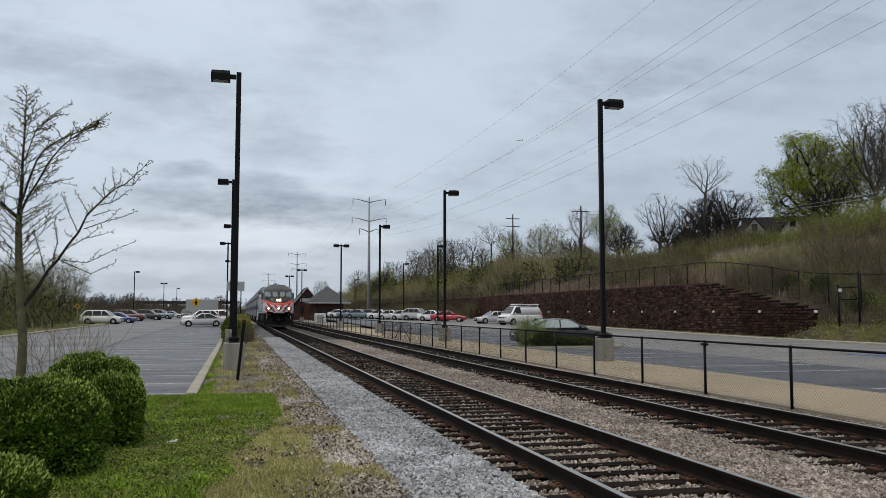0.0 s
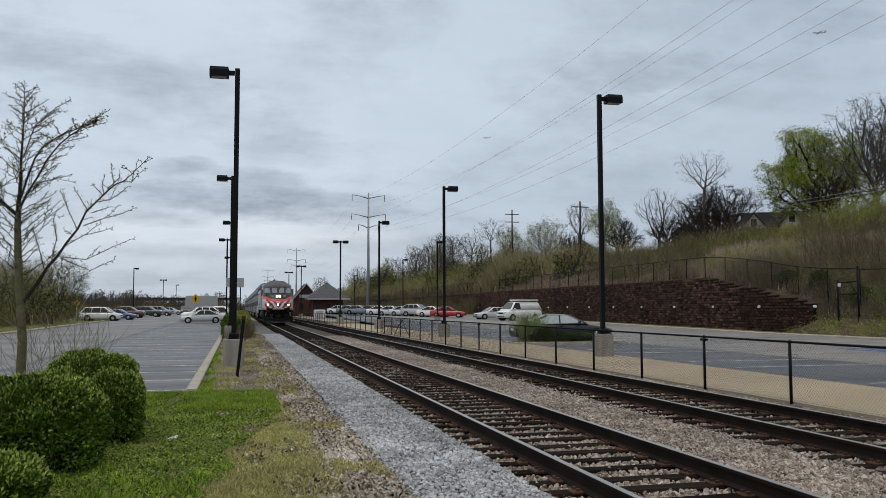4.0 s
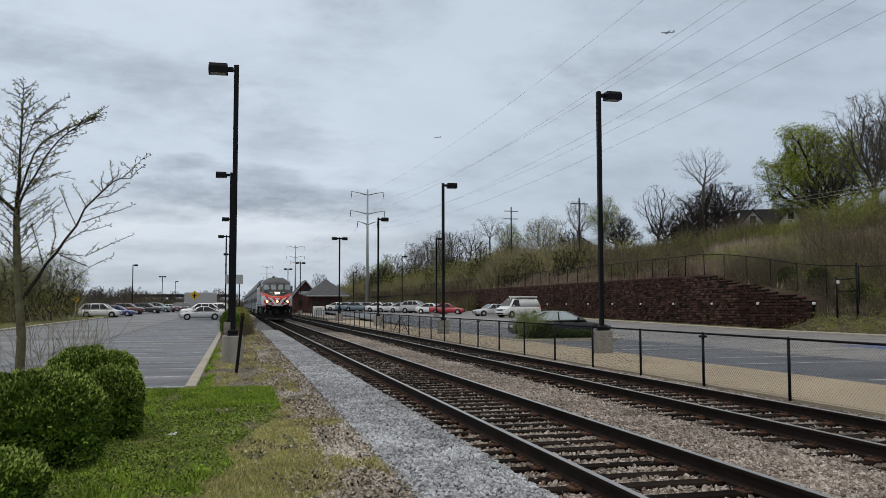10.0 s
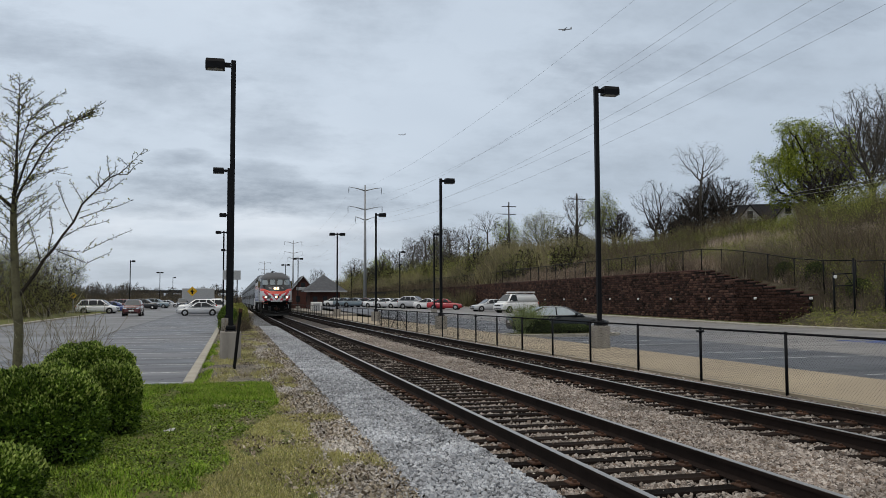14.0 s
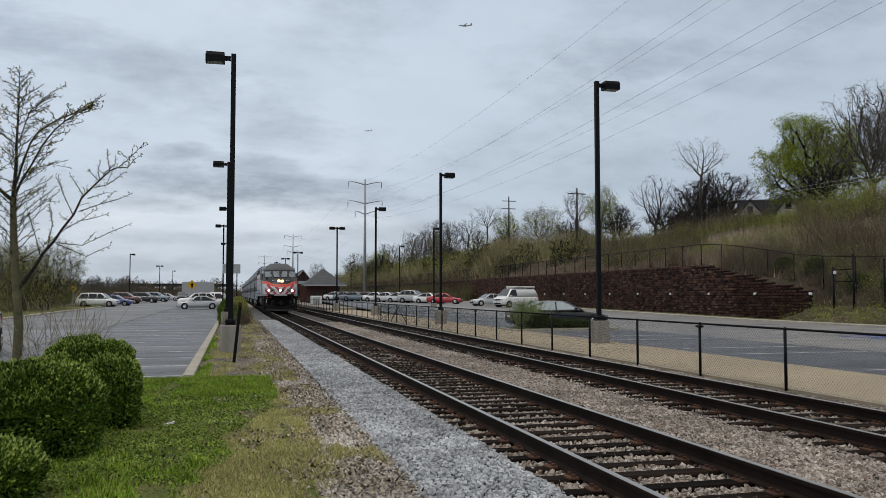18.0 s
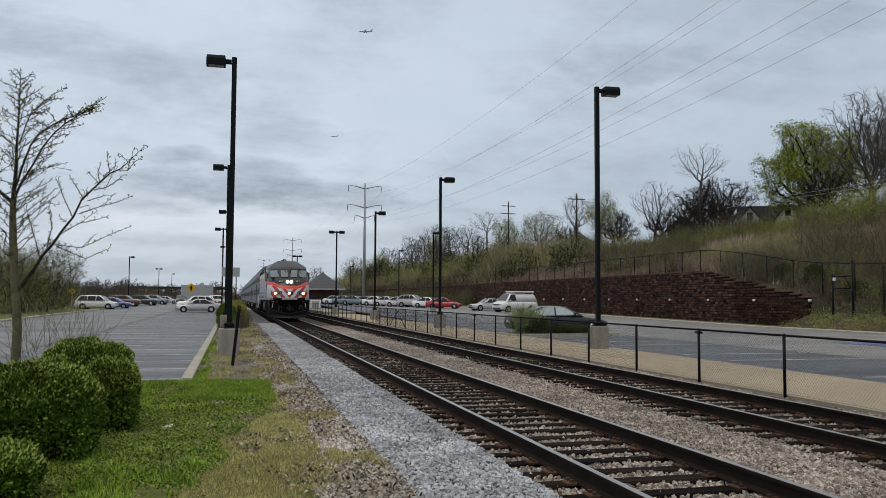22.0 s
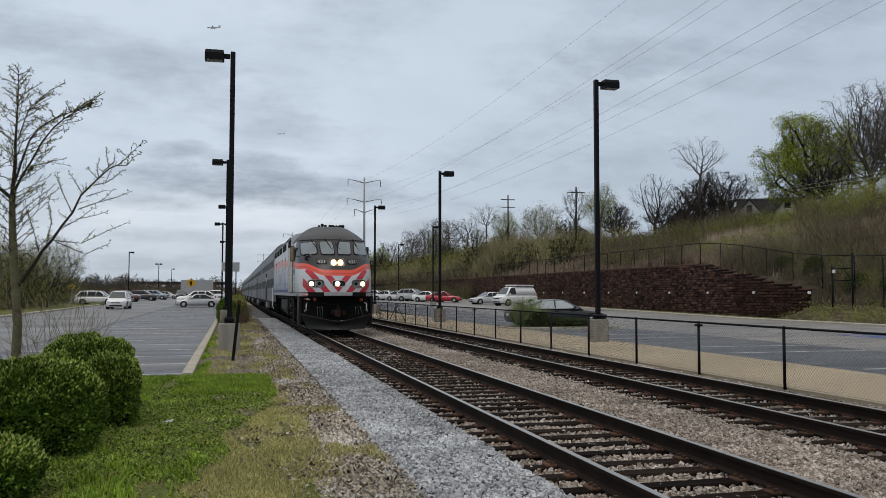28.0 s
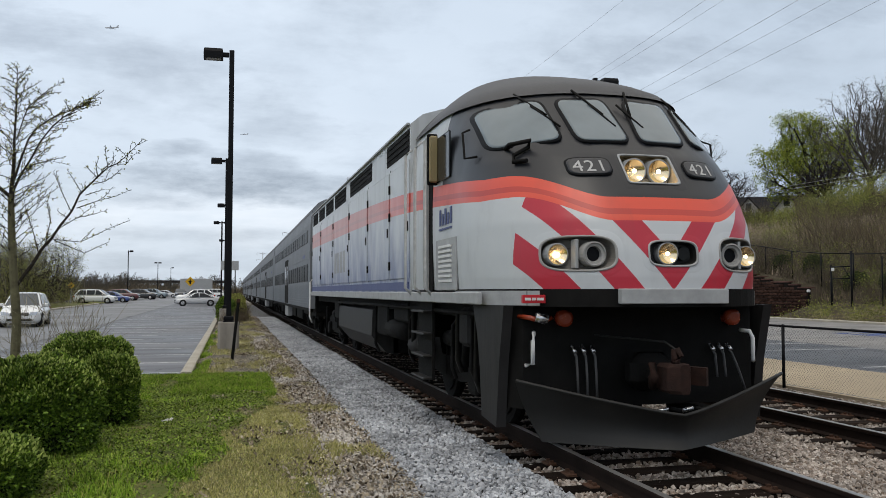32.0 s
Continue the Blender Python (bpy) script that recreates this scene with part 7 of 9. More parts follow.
    for path, r in ((leader, 0.040), (left, 0.034), (right, 0.024), (inner, 0.022), (upper, 0.012), (long_, 0.034)):
        limb(path, r, 0.0050)
        spurs(path[len(path) // 2:], 0.055)
    # side branches of the long low limb
    for xz in (((0.30, 2.42), (0.22, 2.75), (0.10, 3.12), (0.06, 3.42)), ((0.40, 2.55), (0.46, 2.95), (0.40, 3.25), (0.44, 3.45)), ((0.87, 3.16), (1.18, 3.29), (1.49, 3.39), (1.71, 3.51)), ((1.0, 3.38), (1.17, 3.45), (1.31, 3.5)), ((1.1, 3.57), (1.3, 3.62), (1.48, 3.75), (1.57, 3.85)), ((1.48, 3.92), (1.63, 3.92), (1.74, 4.07), (1.88, 4.15)),
               ((1.34, 3.87), (1.3, 4.08), (1.28, 4.25)), ((1.19, 3.69), (1.15, 3.88), (1.19, 4.03)), ((1.24, 3.79), (1.43, 3.97), (1.44, 4.1)), ((0.95, 3.4), (0.82, 3.63), (0.72, 3.79)), ((0.78, 3.11), (0.65, 3.39), (0.55, 3.63), (0.49, 3.77)),
               ((1.17, 3.69), (1.08, 3.78), (0.99, 3.88)), ((0.62, 2.83), (0.88, 3.0), (1.14, 3.07), (1.34, 3.14)), ((0.49, 2.64), (0.93, 2.6), (1.37, 2.84), (1.68, 2.99)), ((0.54, 2.62), (1.02, 2.41), (1.41, 2.6))):
        path = wood(*xz, y1=rg.uniform(-0.2, 0.2))
        limb(path, 0.0095, 0.0042, 4)
        spurs(path, 0.048)
        if len(path) > 3:
            shoot(path[1], (path[2] - path[1] + Vector((0, rg.uniform(-0.2, 0.2), 0.15))).normalized(), rg.uniform(0.25, 0.4), 0.0055, 1)
    # twigs all along the crown, reaching outwards and up
    for path, lo, n, ln, r in ((leader, 0.0, 44, 0.85, 0.0075), (right, 1.0, 24, 0.36, 0.007), (inner, 1.0, 22, 0.30, 0.007), (upper, 0.5, 12, 0.36, 0.006), (left, 0.4, 14, 0.75, 0.008), (trunk, 3.2, 28, 0.80, 0.0085), (long_, 1.0, 14, 0.20, 0.0060)):
        for k in range(n):
            u = lo + (len(path) - 1.05 - lo) * (k + rg.random()) / n
            i = int(u)
            p = path[i] + (path[i + 1] - path[i]) * (u - i)
            an = k * 2.4 + rg.uniform(-0.5, 0.5)
            d = Vector((math.cos(an), math.sin(an) * 0.8, rg.uniform(0.25, 0.95))).normalized()
            if path in (right, inner, upper) and k % 3:
                # most twigs of these limbs sweep the way their limb leans
                d = Vector((rg.uniform(0.65, 0.95), rg.uniform(-0.45, 0.45), rg.uniform(0.10, 0.55))).normalized()
            shoot(p, d, ln * rg.uniform(0.55, 1.2) * (1.1 - 0.78 * (u - lo) / (len(path) - 1 - lo) if path is leader else 1.0), r, 0)
    part("crown", tw.mesh("crown", M_TWIGBARK), None, t, "upswept dark twigs set with short spurs")
    part("foliage", leaves_mesh("foliage", buds, 0.0155, len(buds) * 2, 0.008, M_BUD, 3), None, t, "pale green opening buds")
    # suckers round the foot
    tw.v, tw.f = [], []
    for k in range(14):
        an = rg.uniform(0, 6.28)
        shoot(Vector((rg.uniform(-0.5, 1.2), rg.uniform(-0.3, 0.3), 0)), Vector((math.cos(an) * 0.5, math.sin(an) * 0.5, 1)).normalized(), rg.uniform(0.5, 1.3), 0.004, 0 if k < 8 else 1)
    tagged(part("suckers", tw.mesh("suckers", M_WHIP), None, t, "thin pale suckers round the foot"), kind="stuff")


build_young_tree()
whips = thing("whip_shrub", "pale leafless shrub of thin arching whips", "shrub", pose(-2.95, 15.6, 0.03))
wt_ = Twigs(77)
for k in range(34):
    an = wt_.r.uniform(0, 6.28)
    wt_.grow(Vector((wt_.r.uniform(-0.6, 0.6), wt_.r.uniform(-0.3, 0.3), 0)), Vector((math.cos(an) * 0.42, math.sin(an) * 0.42, 1)).normalized(), wt_.r.uniform(0.9, 1.9), 0.006, 1, 2, 0.6, (0, 5, 0), -0.02, 0.07, 0.0035)
tagged(part("brush", wt_.mesh("brush", M_WHIP), None, whips), kind="stuff")


def bush(name, label, m, rx, ry, rz, n, seed, leaf=M_BUSHLEAF, size=0.023, group=""):
    """A clipped evergreen: a lumpy leafy skin over a core coloured as inner shade."""
    t = thing(name, label, "bush", m, group)
    rg = np.random.default_rng(seed)
    d = rg.normal(0, 1, (n, 3))
    d /= np.linalg.norm(d, axis=1, keepdims=True)
    d[:, 2] = np.abs(d[:, 2]) * np.where(rg.random(n) < 0.8, 1, -0.6)
    lump = np.array([noise.noise((p[0] * 2.2 + seed, p[1] * 2.2, p[2] * 2.2)) + 0.55 * noise.noise((p[0] * 6 + seed, p[1] * 6, p[2] * 6)) for p in d])
    sq = 1.0 / (np.abs(d) ** 2.5).sum(1) ** (1 / 2.5)
    rad = sq * (1 + 0.16 * lump) * (1 + 0.05 - 0.22 * rg.random(n) ** 1.5)
    c = d * rad[:, None] * np.array([rx, ry, rz])
    c[:, 2] += rz * 0.92
    keep = c[:, 2] > 0.02
    c, d = c[keep], d[keep]
    k = len(c)
    a = d + rg.normal(0, 0.55, (k, 3)) + np.array([0, 0, 0.35])
    a /= np.linalg.norm(a, axis=1, keepdims=True)
    b = np.cross(a, rg.normal(0, 1, (k, 3)))
    b /= np.linalg.norm(b, axis=1, keepdims=True)
    s = size * rg.uniform(0.6, 1.25, (k, 1))
    v = np.stack([c - a * s, c + b * s * 0.5, c + a * s, c - b * s * 0.5], 1).reshape(-1, 3)
    part("leaves", raw_mesh("leaves", v, np.arange(k * 4).reshape(-1, 4), leaf), None, t)
    if size < 0.03:
        up = np.nonzero(d[:, 2] > 0.25)[0]
        up = up[rg.random(len(up)) < 0.09]
        c2 = c[up] + d[up] * rg.uniform(0.0, 0.05, (len(up), 1))
        a2 = d[up] + rg.normal(0, 0.4, (len(up), 3)) + np.array([0, 0, 0.8])
        a2 /= np.linalg.norm(a2, axis=1, keepdims=True)
        b2 = np.cross(a2, rg.normal(0, 1, (len(up), 3)))
        b2 /= np.linalg.norm(b2, axis=1, keepdims=True)
        s2 = size * 0.95
        v2 = np.stack([c2 - a2 * s2, c2 + b2 * s2 * 0.5, c2 + a2 * s2, c2 - b2 * s2 * 0.5], 1).reshape(-1, 3)
        part("new_growth", raw_mesh("new_growth", v2, np.arange(len(up) * 4).reshape(-1, 4), M_TIPS), None, t, "brighter yellow-green leaves on the upward-facing skin")
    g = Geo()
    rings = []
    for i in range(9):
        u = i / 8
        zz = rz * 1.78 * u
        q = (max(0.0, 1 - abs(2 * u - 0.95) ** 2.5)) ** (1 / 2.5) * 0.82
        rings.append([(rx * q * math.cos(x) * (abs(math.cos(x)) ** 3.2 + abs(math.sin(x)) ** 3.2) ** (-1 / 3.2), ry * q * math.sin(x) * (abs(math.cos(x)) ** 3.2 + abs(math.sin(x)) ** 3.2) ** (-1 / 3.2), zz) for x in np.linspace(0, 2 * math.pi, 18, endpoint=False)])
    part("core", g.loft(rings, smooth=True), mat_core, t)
    return t


# near-black core colour stands for the shade deep inside a bush
mat_core = mat("bush_inner_shade", (0.012, 0.016, 0.008), rough=0.95, bump=0.5)
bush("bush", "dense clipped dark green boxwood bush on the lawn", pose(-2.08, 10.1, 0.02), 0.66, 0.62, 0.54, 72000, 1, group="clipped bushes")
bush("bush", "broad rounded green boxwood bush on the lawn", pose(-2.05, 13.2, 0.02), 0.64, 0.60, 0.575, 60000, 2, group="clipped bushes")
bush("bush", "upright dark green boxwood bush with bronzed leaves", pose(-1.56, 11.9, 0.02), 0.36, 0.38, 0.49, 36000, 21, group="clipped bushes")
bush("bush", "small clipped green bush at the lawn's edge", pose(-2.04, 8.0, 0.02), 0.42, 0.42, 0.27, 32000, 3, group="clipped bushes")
bush("shrub", "low green shrub beside the lamp post", pose(-0.35, 50.0, 0.05), 0.5, 1.5, 0.72, 9000, 4, M_BUSHLEAF, 0.045, "verge shrubs")
bush("shrub", "rough green shrub in the verge", pose(0.25, 54.0, 0.05), 0.6, 1.9, 0.80, 9000, 5, M_BUD, 0.045, "verge shrubs")
bush("shrub", "low spreading juniper in the lot island", pose(15.7, 39.75, 0.1), 1.75, 0.62, 0.24, 14000, 6, M_DIMLEAF, 0.05, "island shrubs")
bush("shrub", "upright dark shrub before the parked sedan", pose(14.8, 39.6, 0.1), 0.55, 0.45, 0.36, 9000, 9, M_DIMLEAF, 0.05, "island shrubs")


def clumps(name, label, spots, mesh_fn, category="woodland"):
    o = new(name, mesh_fn(spots))
    return tagged(o, label, category, kind="stuff")


def scrub_mesh(name, spots, seed, per, height, spread, material, width=0.02, lean=0.35, leaves=0):
    """Thin upright stems, three-cornered, for brush, tall grass and far thickets."""
    rg = np.random.default_rng(seed)
    s = np.repeat(np.array(spots, float), per, 0)
    n = len(s)
    p = s.copy()
    p[:, 0] += rg.normal(0, spread, n)
    p[:, 1] += rg.normal(0, spread, n)
    tall = np.array([0.55 + 0.9 * max(0.0, 0.5 + noise.noise((q[0] * 0.11, q[1] * 0.07, 2.0))) for q in spots])
    h = height * rg.uniform(0.4, 1.15, n) * np.repeat(tall, per)
    tip = p + np.stack([rg.normal(0, lean, n) * h, rg.normal(0, lean, n) * h, h], 1)
    ang = rg.uniform(0, math.pi, n)
    side = np.stack([np.cos(ang), np.sin(ang), np.zeros(n)], 1) * width * rg.uniform(0.6, 1.4, (n, 1))
    v = np.stack([p - side, p + side, tip], 1).reshape(-1, 3)
    f = np.arange(n * 3).reshape(-1, 3)
    return raw_mesh(name, v, f, material)


rs = random.Random(11)
tuft = thing("ornamental_grass", "loose pale green ornamental grass clump in the lot island", "plant", pose(14.0, 39.9, 0.1))
part("blades", scrub_mesh("blades", [(0.15, 0, 0), (0.35, 0.1, 0), (0.1, 0.05, 0), (0.3, 0.2, 0), (0.5, 0.1, 0)], 71, 330, 1.50, 0.18, M_TUFT, 0.012, 0.34), None, tuft)
for x_, y_, h_ in ((-0.1, 46, 0.9), (0.3, 49.5, 1.0), (0.5, 52, 1.1), (-0.3, 55, 1.2), (0.6, 57, 1.2), (0.2, 60, 1.3), (0.7, 64, 1.3)):
    sh = thing("verge_weed", "leafless brown weed stalks with a few green leaves", "plant", pose(x_, y_, 0.04), "verge weeds")
    tagged(part("stalk_tuft", scrub_mesh("stalk_tuft", [(0, 0, 0), (0.2, 0.3, 0), (-0.2, -0.2, 0)], int(y_), 110, h_, 0.18, M_BROWNTWIG, 0.008, 0.35), None, sh), kind="stuff")
# dry grass on the slope above the wall
spots = []
for i in range(9000):
    x = 38.2 + abs(rs.gauss(0, 1)) * 9
    y = rs.uniform(36, 175)
    spots.append((x, y, hill(x, y) - 0.05))
clumps("hill_grass", "tall dry tan grass on the slope", spots, lambda s: scrub_mesh("hill_grass", s, 2, 9, 0.85, 0.3, M_DRY, 0.022, 0.22), "grass")


spots = []
for i in range(4600):
    x = rs.uniform(43.5, 55)
    y = x / rs.uniform(0.62, 1.35)
    if noise.noise((x * 0.2, y * 0.2, 3.0)) > -0.25:
        spots.append((x, y, hill(x, y) - 0.05))
clumps("bleached_grass", "bleached dry grass in drifts on the near slope", spots, lambda s: scrub_mesh("bleached_grass", s, 27, 12, 1.15, 0.35, M_BLEACHED, 0.020, 0.25), "grass")


def budding(groves, n, seed):
    """Shrubs: a fan of thin stems under a veil of young leaves; groves are (x, y, radius, height)."""
    rg = random.Random(seed)
    stems, tips = [], []
    for k in range(n):
        gx, gy, rad, hh = rg.choice(groves)
        x, y = gx + rg.gauss(0, rad), gy + rg.gauss(0, rad * 1.6)
        if 34.0 < x < 38.2:
            continue
        z = hill(x, y) if x > 34 else -0.05
        if x > 48 and 0.58 < x / y < 0.755:
            hh *= 0.4
        hh *= rg.uniform(0.6, 1.15)
        stems.append((x, y, z - 0.1))
        for q in range(7):
            tips.append((Vector((x + rg.gauss(0, hh * 0.24), y + rg.gauss(0, hh * 0.24), z + hh * rg.uniform(0.30, 1.0))), None))
    return stems, tips


# leafless brush in front of and behind the crest, lower and thinner where the houses look over it
spots, low = [], []
for i in range(5200):
    x = 45 + rs.random() ** 0.8 * 20
    y = rs.uniform(40, 330)
    if (x > 55 and 88 < y < 150 and rs.random() < 0.75) or (x > 48 and 0.61 < x / y < 0.765 and rs.random() < 0.9):
        continue
    if noise.noise((x * 0.09, y * 0.05, 4.0)) > (0.05 if x < 53 else -0.25):
        (low if x < 53 else spots).append((x, y, hill(x, y) - 0.1))
clumps("slope_brush", "thin brown leafless brush on the slope", low, lambda s: scrub_mesh("slope_brush", s, 3, 60, 1.2, 0.35, M_BROWNTWIG, 0.018, 0.50), "brush")
clumps("hillside_brush", "leafless brown brush along the hill's crest", spots, lambda s: scrub_mesh("hillside_brush", s, 13, 60, 1.35, 0.4, M_BROWNTWIG, 0.022, 0.50), "brush")
# budding shrubs: a tall grove over the near slope and patches farther along
near_groves = [(46, 61, 3, 1.3), (50, 75, 3, 1.3), (44, 68, 2, 1.0), (49, 95, 3, 1.2), (52, 64, 3, 1.7), (47, 54, 2, 1.5), (44, 50, 2, 1.6), (42, 84, 2, 1.0), (54, 70, 3, 2.2), (60, 62, 3.5, 3.4), (62, 70, 3.5, 3.4), (64, 78, 3.0, 3.0), (58, 72, 2.5, 2.4), (65, 88, 2.5, 2.4), (61, 84, 2.0, 1.8), (57, 98, 2.0, 1.2), (62, 60, 3.0, 3.8), (56, 112, 2.0, 1.2)]
st_, tp_ = budding(near_groves, 640, 5)
clumps("grove_stems", "grey-brown stems of a budding thicket", [s for s in st_ if not 0.58 < s[0] / s[1] < 0.755], lambda s: scrub_mesh("grove_stems", s, 14, 60, 3.0, 0.25, M_BROWNTWIG, 0.018, 0.36), "thicket")
tagged(new("grove_leaves", leaves_mesh("grove_leaves", tp_, 0.055, 105000, 0.36, M_GREENBUD, 55)), "yellow-green young leaves of the hillside thicket", "foliage", kind="stuff")
# shrubs that half hide the houses
house_groves = [(x, y, 1.5, max(1.0, top - hill(x, y)) / 0.4) for x, y, top in ((60.0, 92.0, 10.2), (62.0, 93.0, 10.1), (64.0, 94.0, 10.3), (60.5, 97.0, 9.9), (63.0, 99.0, 10.2))]
hedge_groves = [(x, y, 1.6, max(1.0, top - hill(x, y))) for x, y, top in ((55.0, 104.0, 10.1), (56.0, 100.0, 10.3), (54.0, 110.0, 10.0), (57.0, 97.0, 10.5))]
st_, tp_ = budding(house_groves, 70, 61)
sh_, th_ = budding(hedge_groves, 60, 62)
clumps("house_shrub_stems", "brown stems of budding shrubs before the houses", st_ + sh_, lambda s: scrub_mesh("house_shrub_stems", s, 63, 26, 2.4, 0.4, M_BROWNTWIG, 0.018, 0.36), "thicket")
tagged(new("house_shrub_leaves", leaves_mesh("house_shrub_leaves", tp_ + th_, 0.07, 17000, 0.42, M_GREENBUD, 64)), "yellow-green young leaves of shrubs before the houses", "foliage", kind="stuff")
far_groves = [(56, 128, 3, 1.5), (58, 142, 3, 1.8), (57, 155, 3, 2.4), (50, 168, 3, 3.0), (55, 190, 5, 4.5), (48, 205, 4, 4.5), (52, 225, 5, 5.0), (45, 240, 4, 5.0), (50, 262, 5, 5.5), (44, 285, 4, 6.0), (40.5, 300, 3, 6.0), (43, 330, 5, 7.0), (40.5, 262, 2, 4.0), (41, 215, 2.5, 4.5), (41, 128, 2, 2.6), (41.5, 142, 2, 3.4), (41, 158, 2, 4.0), (42, 175, 2, 4.5), (41, 192, 2, 4.5), (47, 150, 3, 3.0), (45, 182, 3, 5.0)]
st_, tp_ = budding(far_groves, 760, 6)
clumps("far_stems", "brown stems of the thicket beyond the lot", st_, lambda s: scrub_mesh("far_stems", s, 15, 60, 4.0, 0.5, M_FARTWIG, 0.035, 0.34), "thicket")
tagged(new("far_leaves", leaves_mesh("far_leaves", tp_, 0.10, 62000, 0.65, M_BUD, 56)), "yellow-green young leaves in the far thicket", "foliage", kind="stuff")
# tangled thickets along the foot of the hill, farther on
spots = []
for i in range(2700):
    y = rs.uniform(122, 440)
    x = rs.uniform(38.5, 70) if y > 165 else rs.uniform(38.5, 40 + (y - 120) * 0.4)
    spots.append((x, y, hill(x, y) - 0.1))
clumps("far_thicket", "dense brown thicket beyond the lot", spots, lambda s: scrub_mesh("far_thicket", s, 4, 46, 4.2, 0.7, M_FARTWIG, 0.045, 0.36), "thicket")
# vines hanging on the fence far along the wall
spots = []
for i in range(420):
    y = rs.uniform(128, 300)
    spots.append((37.5, y, hill(37.6, y) - 0.05))
clumps("fence_vines", "dark dry vines grown through the wire fence", spots, lambda s: scrub_mesh("fence_vines", s, 17, 34, 1.5, 0.35, M_BROWNTWIG, 0.03, 0.3), "vines")
# overgrown foot of the wall farther along
spots = []
for i in range(520):
    y = rs.uniform(126, 300)
    spots.append((rs.uniform(35.0, 36.7), y, zr(y)))
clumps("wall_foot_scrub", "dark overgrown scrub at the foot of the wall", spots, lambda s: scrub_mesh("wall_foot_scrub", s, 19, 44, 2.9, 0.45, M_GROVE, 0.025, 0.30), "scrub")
# woods along the left horizon
spots = []
for i in range(1500):
    y = rs.uniform(235, 380)
    x = -4.5 - rs.random() * 110 * (0.45 + y / 500)
    spots.append((x, y, zl(y) - 0.1))
clumps("left_woods", "low dark leafless woods on the horizon", spots, lambda s: scrub_mesh("left_woods", s, 5, 44, 3.2, 1.0, M_BROWNTWIG, 0.045, 0.45), "woods")
spots = []
for i in range(900):
    y = rs.uniform(412, 520)
    x = 8 - rs.random() * 190
    spots.append((x, y, 0))
clumps("bridge_woods", "dark leafless woods behind the road bridge", spots, lambda s: scrub_mesh("bridge_woods", s, 25, 40, 5.0, 1.4, M_BROWNTWIG, 0.07, 0.45), "woods")
spots = []
for i in range(700):
    y = rs.uniform(60, 230)
    x = -23.5 - abs(rs.gauss(0, 1)) * (9 + y * 0.08)
    spots.append((x, y, -0.05))
clumps("left_thicket", "dark leafless thicket beside the lot", spots, lambda s: scrub_mesh("left_thicket", s, 6, 46, 2.6, 0.7, M_BROWNTWIG, 0.02, 0.45), "thicket")
left_groves = [(-23, 66, 1.5, 2.2), (-22.6, 76, 1.6, 2.2), (-22.4, 88, 2.0, 2.4), (-22.5, 100, 2, 2.4), (-22, 116, 2.0, 2.4)]
st_, tp_ = budding(left_groves, 120, 8)
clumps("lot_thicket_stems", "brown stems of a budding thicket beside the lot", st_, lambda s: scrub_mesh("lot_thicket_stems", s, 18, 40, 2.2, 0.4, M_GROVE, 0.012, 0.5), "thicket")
tagged(new("lot_thicket_leaves", leaves_mesh("lot_thicket_leaves", tp_, 0.045, 20000, 0.40, M_BUD, 58)), "yellow-green young leaves of the thicket beside the lot", "foliage", kind="stuff")

# trees along the crest of the hill
bare = "bare grey-brown tree on the hillside"
oak = "dark gnarled leafless oak on the hill"


def crest(label, x, y, ztop, width, clear, r0, bark, seed, **kw):
    z = hill(x, y) - 0.2
    return tree(label, x, y, z, ztop - z, width, clear, r0, bark, seed, **kw)


crest("tree with fresh yellow-green spring leaves", 71.5, 92.4, 24.8, 12.8, 0.16, 0.56, M_DARKBARK, 33, leaf=M_SPRINGLEAF, leaf_n=42000, leaf_size=0.095, leaf_spread=0.20, attract=1250, lump=0.62, minr=0.026, up=0.18)
tN = crest(oak, 76.5, 121.5, 20.5, 11.5, 0.08, 0.5, M_DARKBARK, 46, attract=620, wild=0.55, up=-0.02, minr=0.017, lump=0.5, twigs=3)
for x, y, rz in ((79.5, 130.5, 80),):
    copy_thing(tN, pose(x, y, hill(x, y) - 0.9, 0, 0, rz))
tH = crest("huge leafless tree towering over the slope", 67.3, 77.2, 26.4, 13.4, 0.15, 0.34, M_BARK, 34, attract=1900, lump=0.5, minr=0.010, wild=0.2, up=0.16, twigs=7, twig_len=0.045)
tA = crest("tall slim bare tree on the crest of the hill", 72, 119.8, 27.3, 9.6, 0.56, 0.21, M_BARK, 35, attract=800, lump=0.55, minr=0.008, wild=0.16, up=0.2, twigs=4, twig_len=0.05)
tB = crest(oak, 74, 122.5, 21.8, 10.0, 0.2, 0.45, M_DARKBARK, 36, attract=1008, wild=0.5, up=0.0, minr=0.016, lump=0.5, twigs=4)
crest(oak, 80.4, 126, 23.2, 12.0, 0.2, 0.5, M_DARKBARK, 37, attract=912, wild=0.5, up=0.0, minr=0.016, lump=0.5, twigs=4)
crest("dark forked leafless tree on the hill", 72, 134.4, 22.9, 10.2, 0.20, 0.30, M_DARKBARK, 38, attract=760, lump=0.5, minr=0.009, wild=0.14, up=0.26, twigs=4)
tO = crest(oak, 75, 154, 18.9, 8.5, 0.2, 0.38, M_DARKBARK, 39, attract=720, wild=0.5, up=0.0, minr=0.016, lump=0.5, twigs=4)
tG = crest("slender tree with sparse yellow-green leaves", 70, 152.7, 23.1, 7.6, 0.3, 0.25, M_BARK, 40, leaf=M_SPRINGLEAF, leaf_n=5000, leaf_size=0.09, leaf_spread=0.35, attract=1008)
tS = crest("slim pale bare tree on the hill", 72, 170, 25.4, 7.0, 0.35, 0.26, M_BARK, 41, attract=912, minr=0.013)
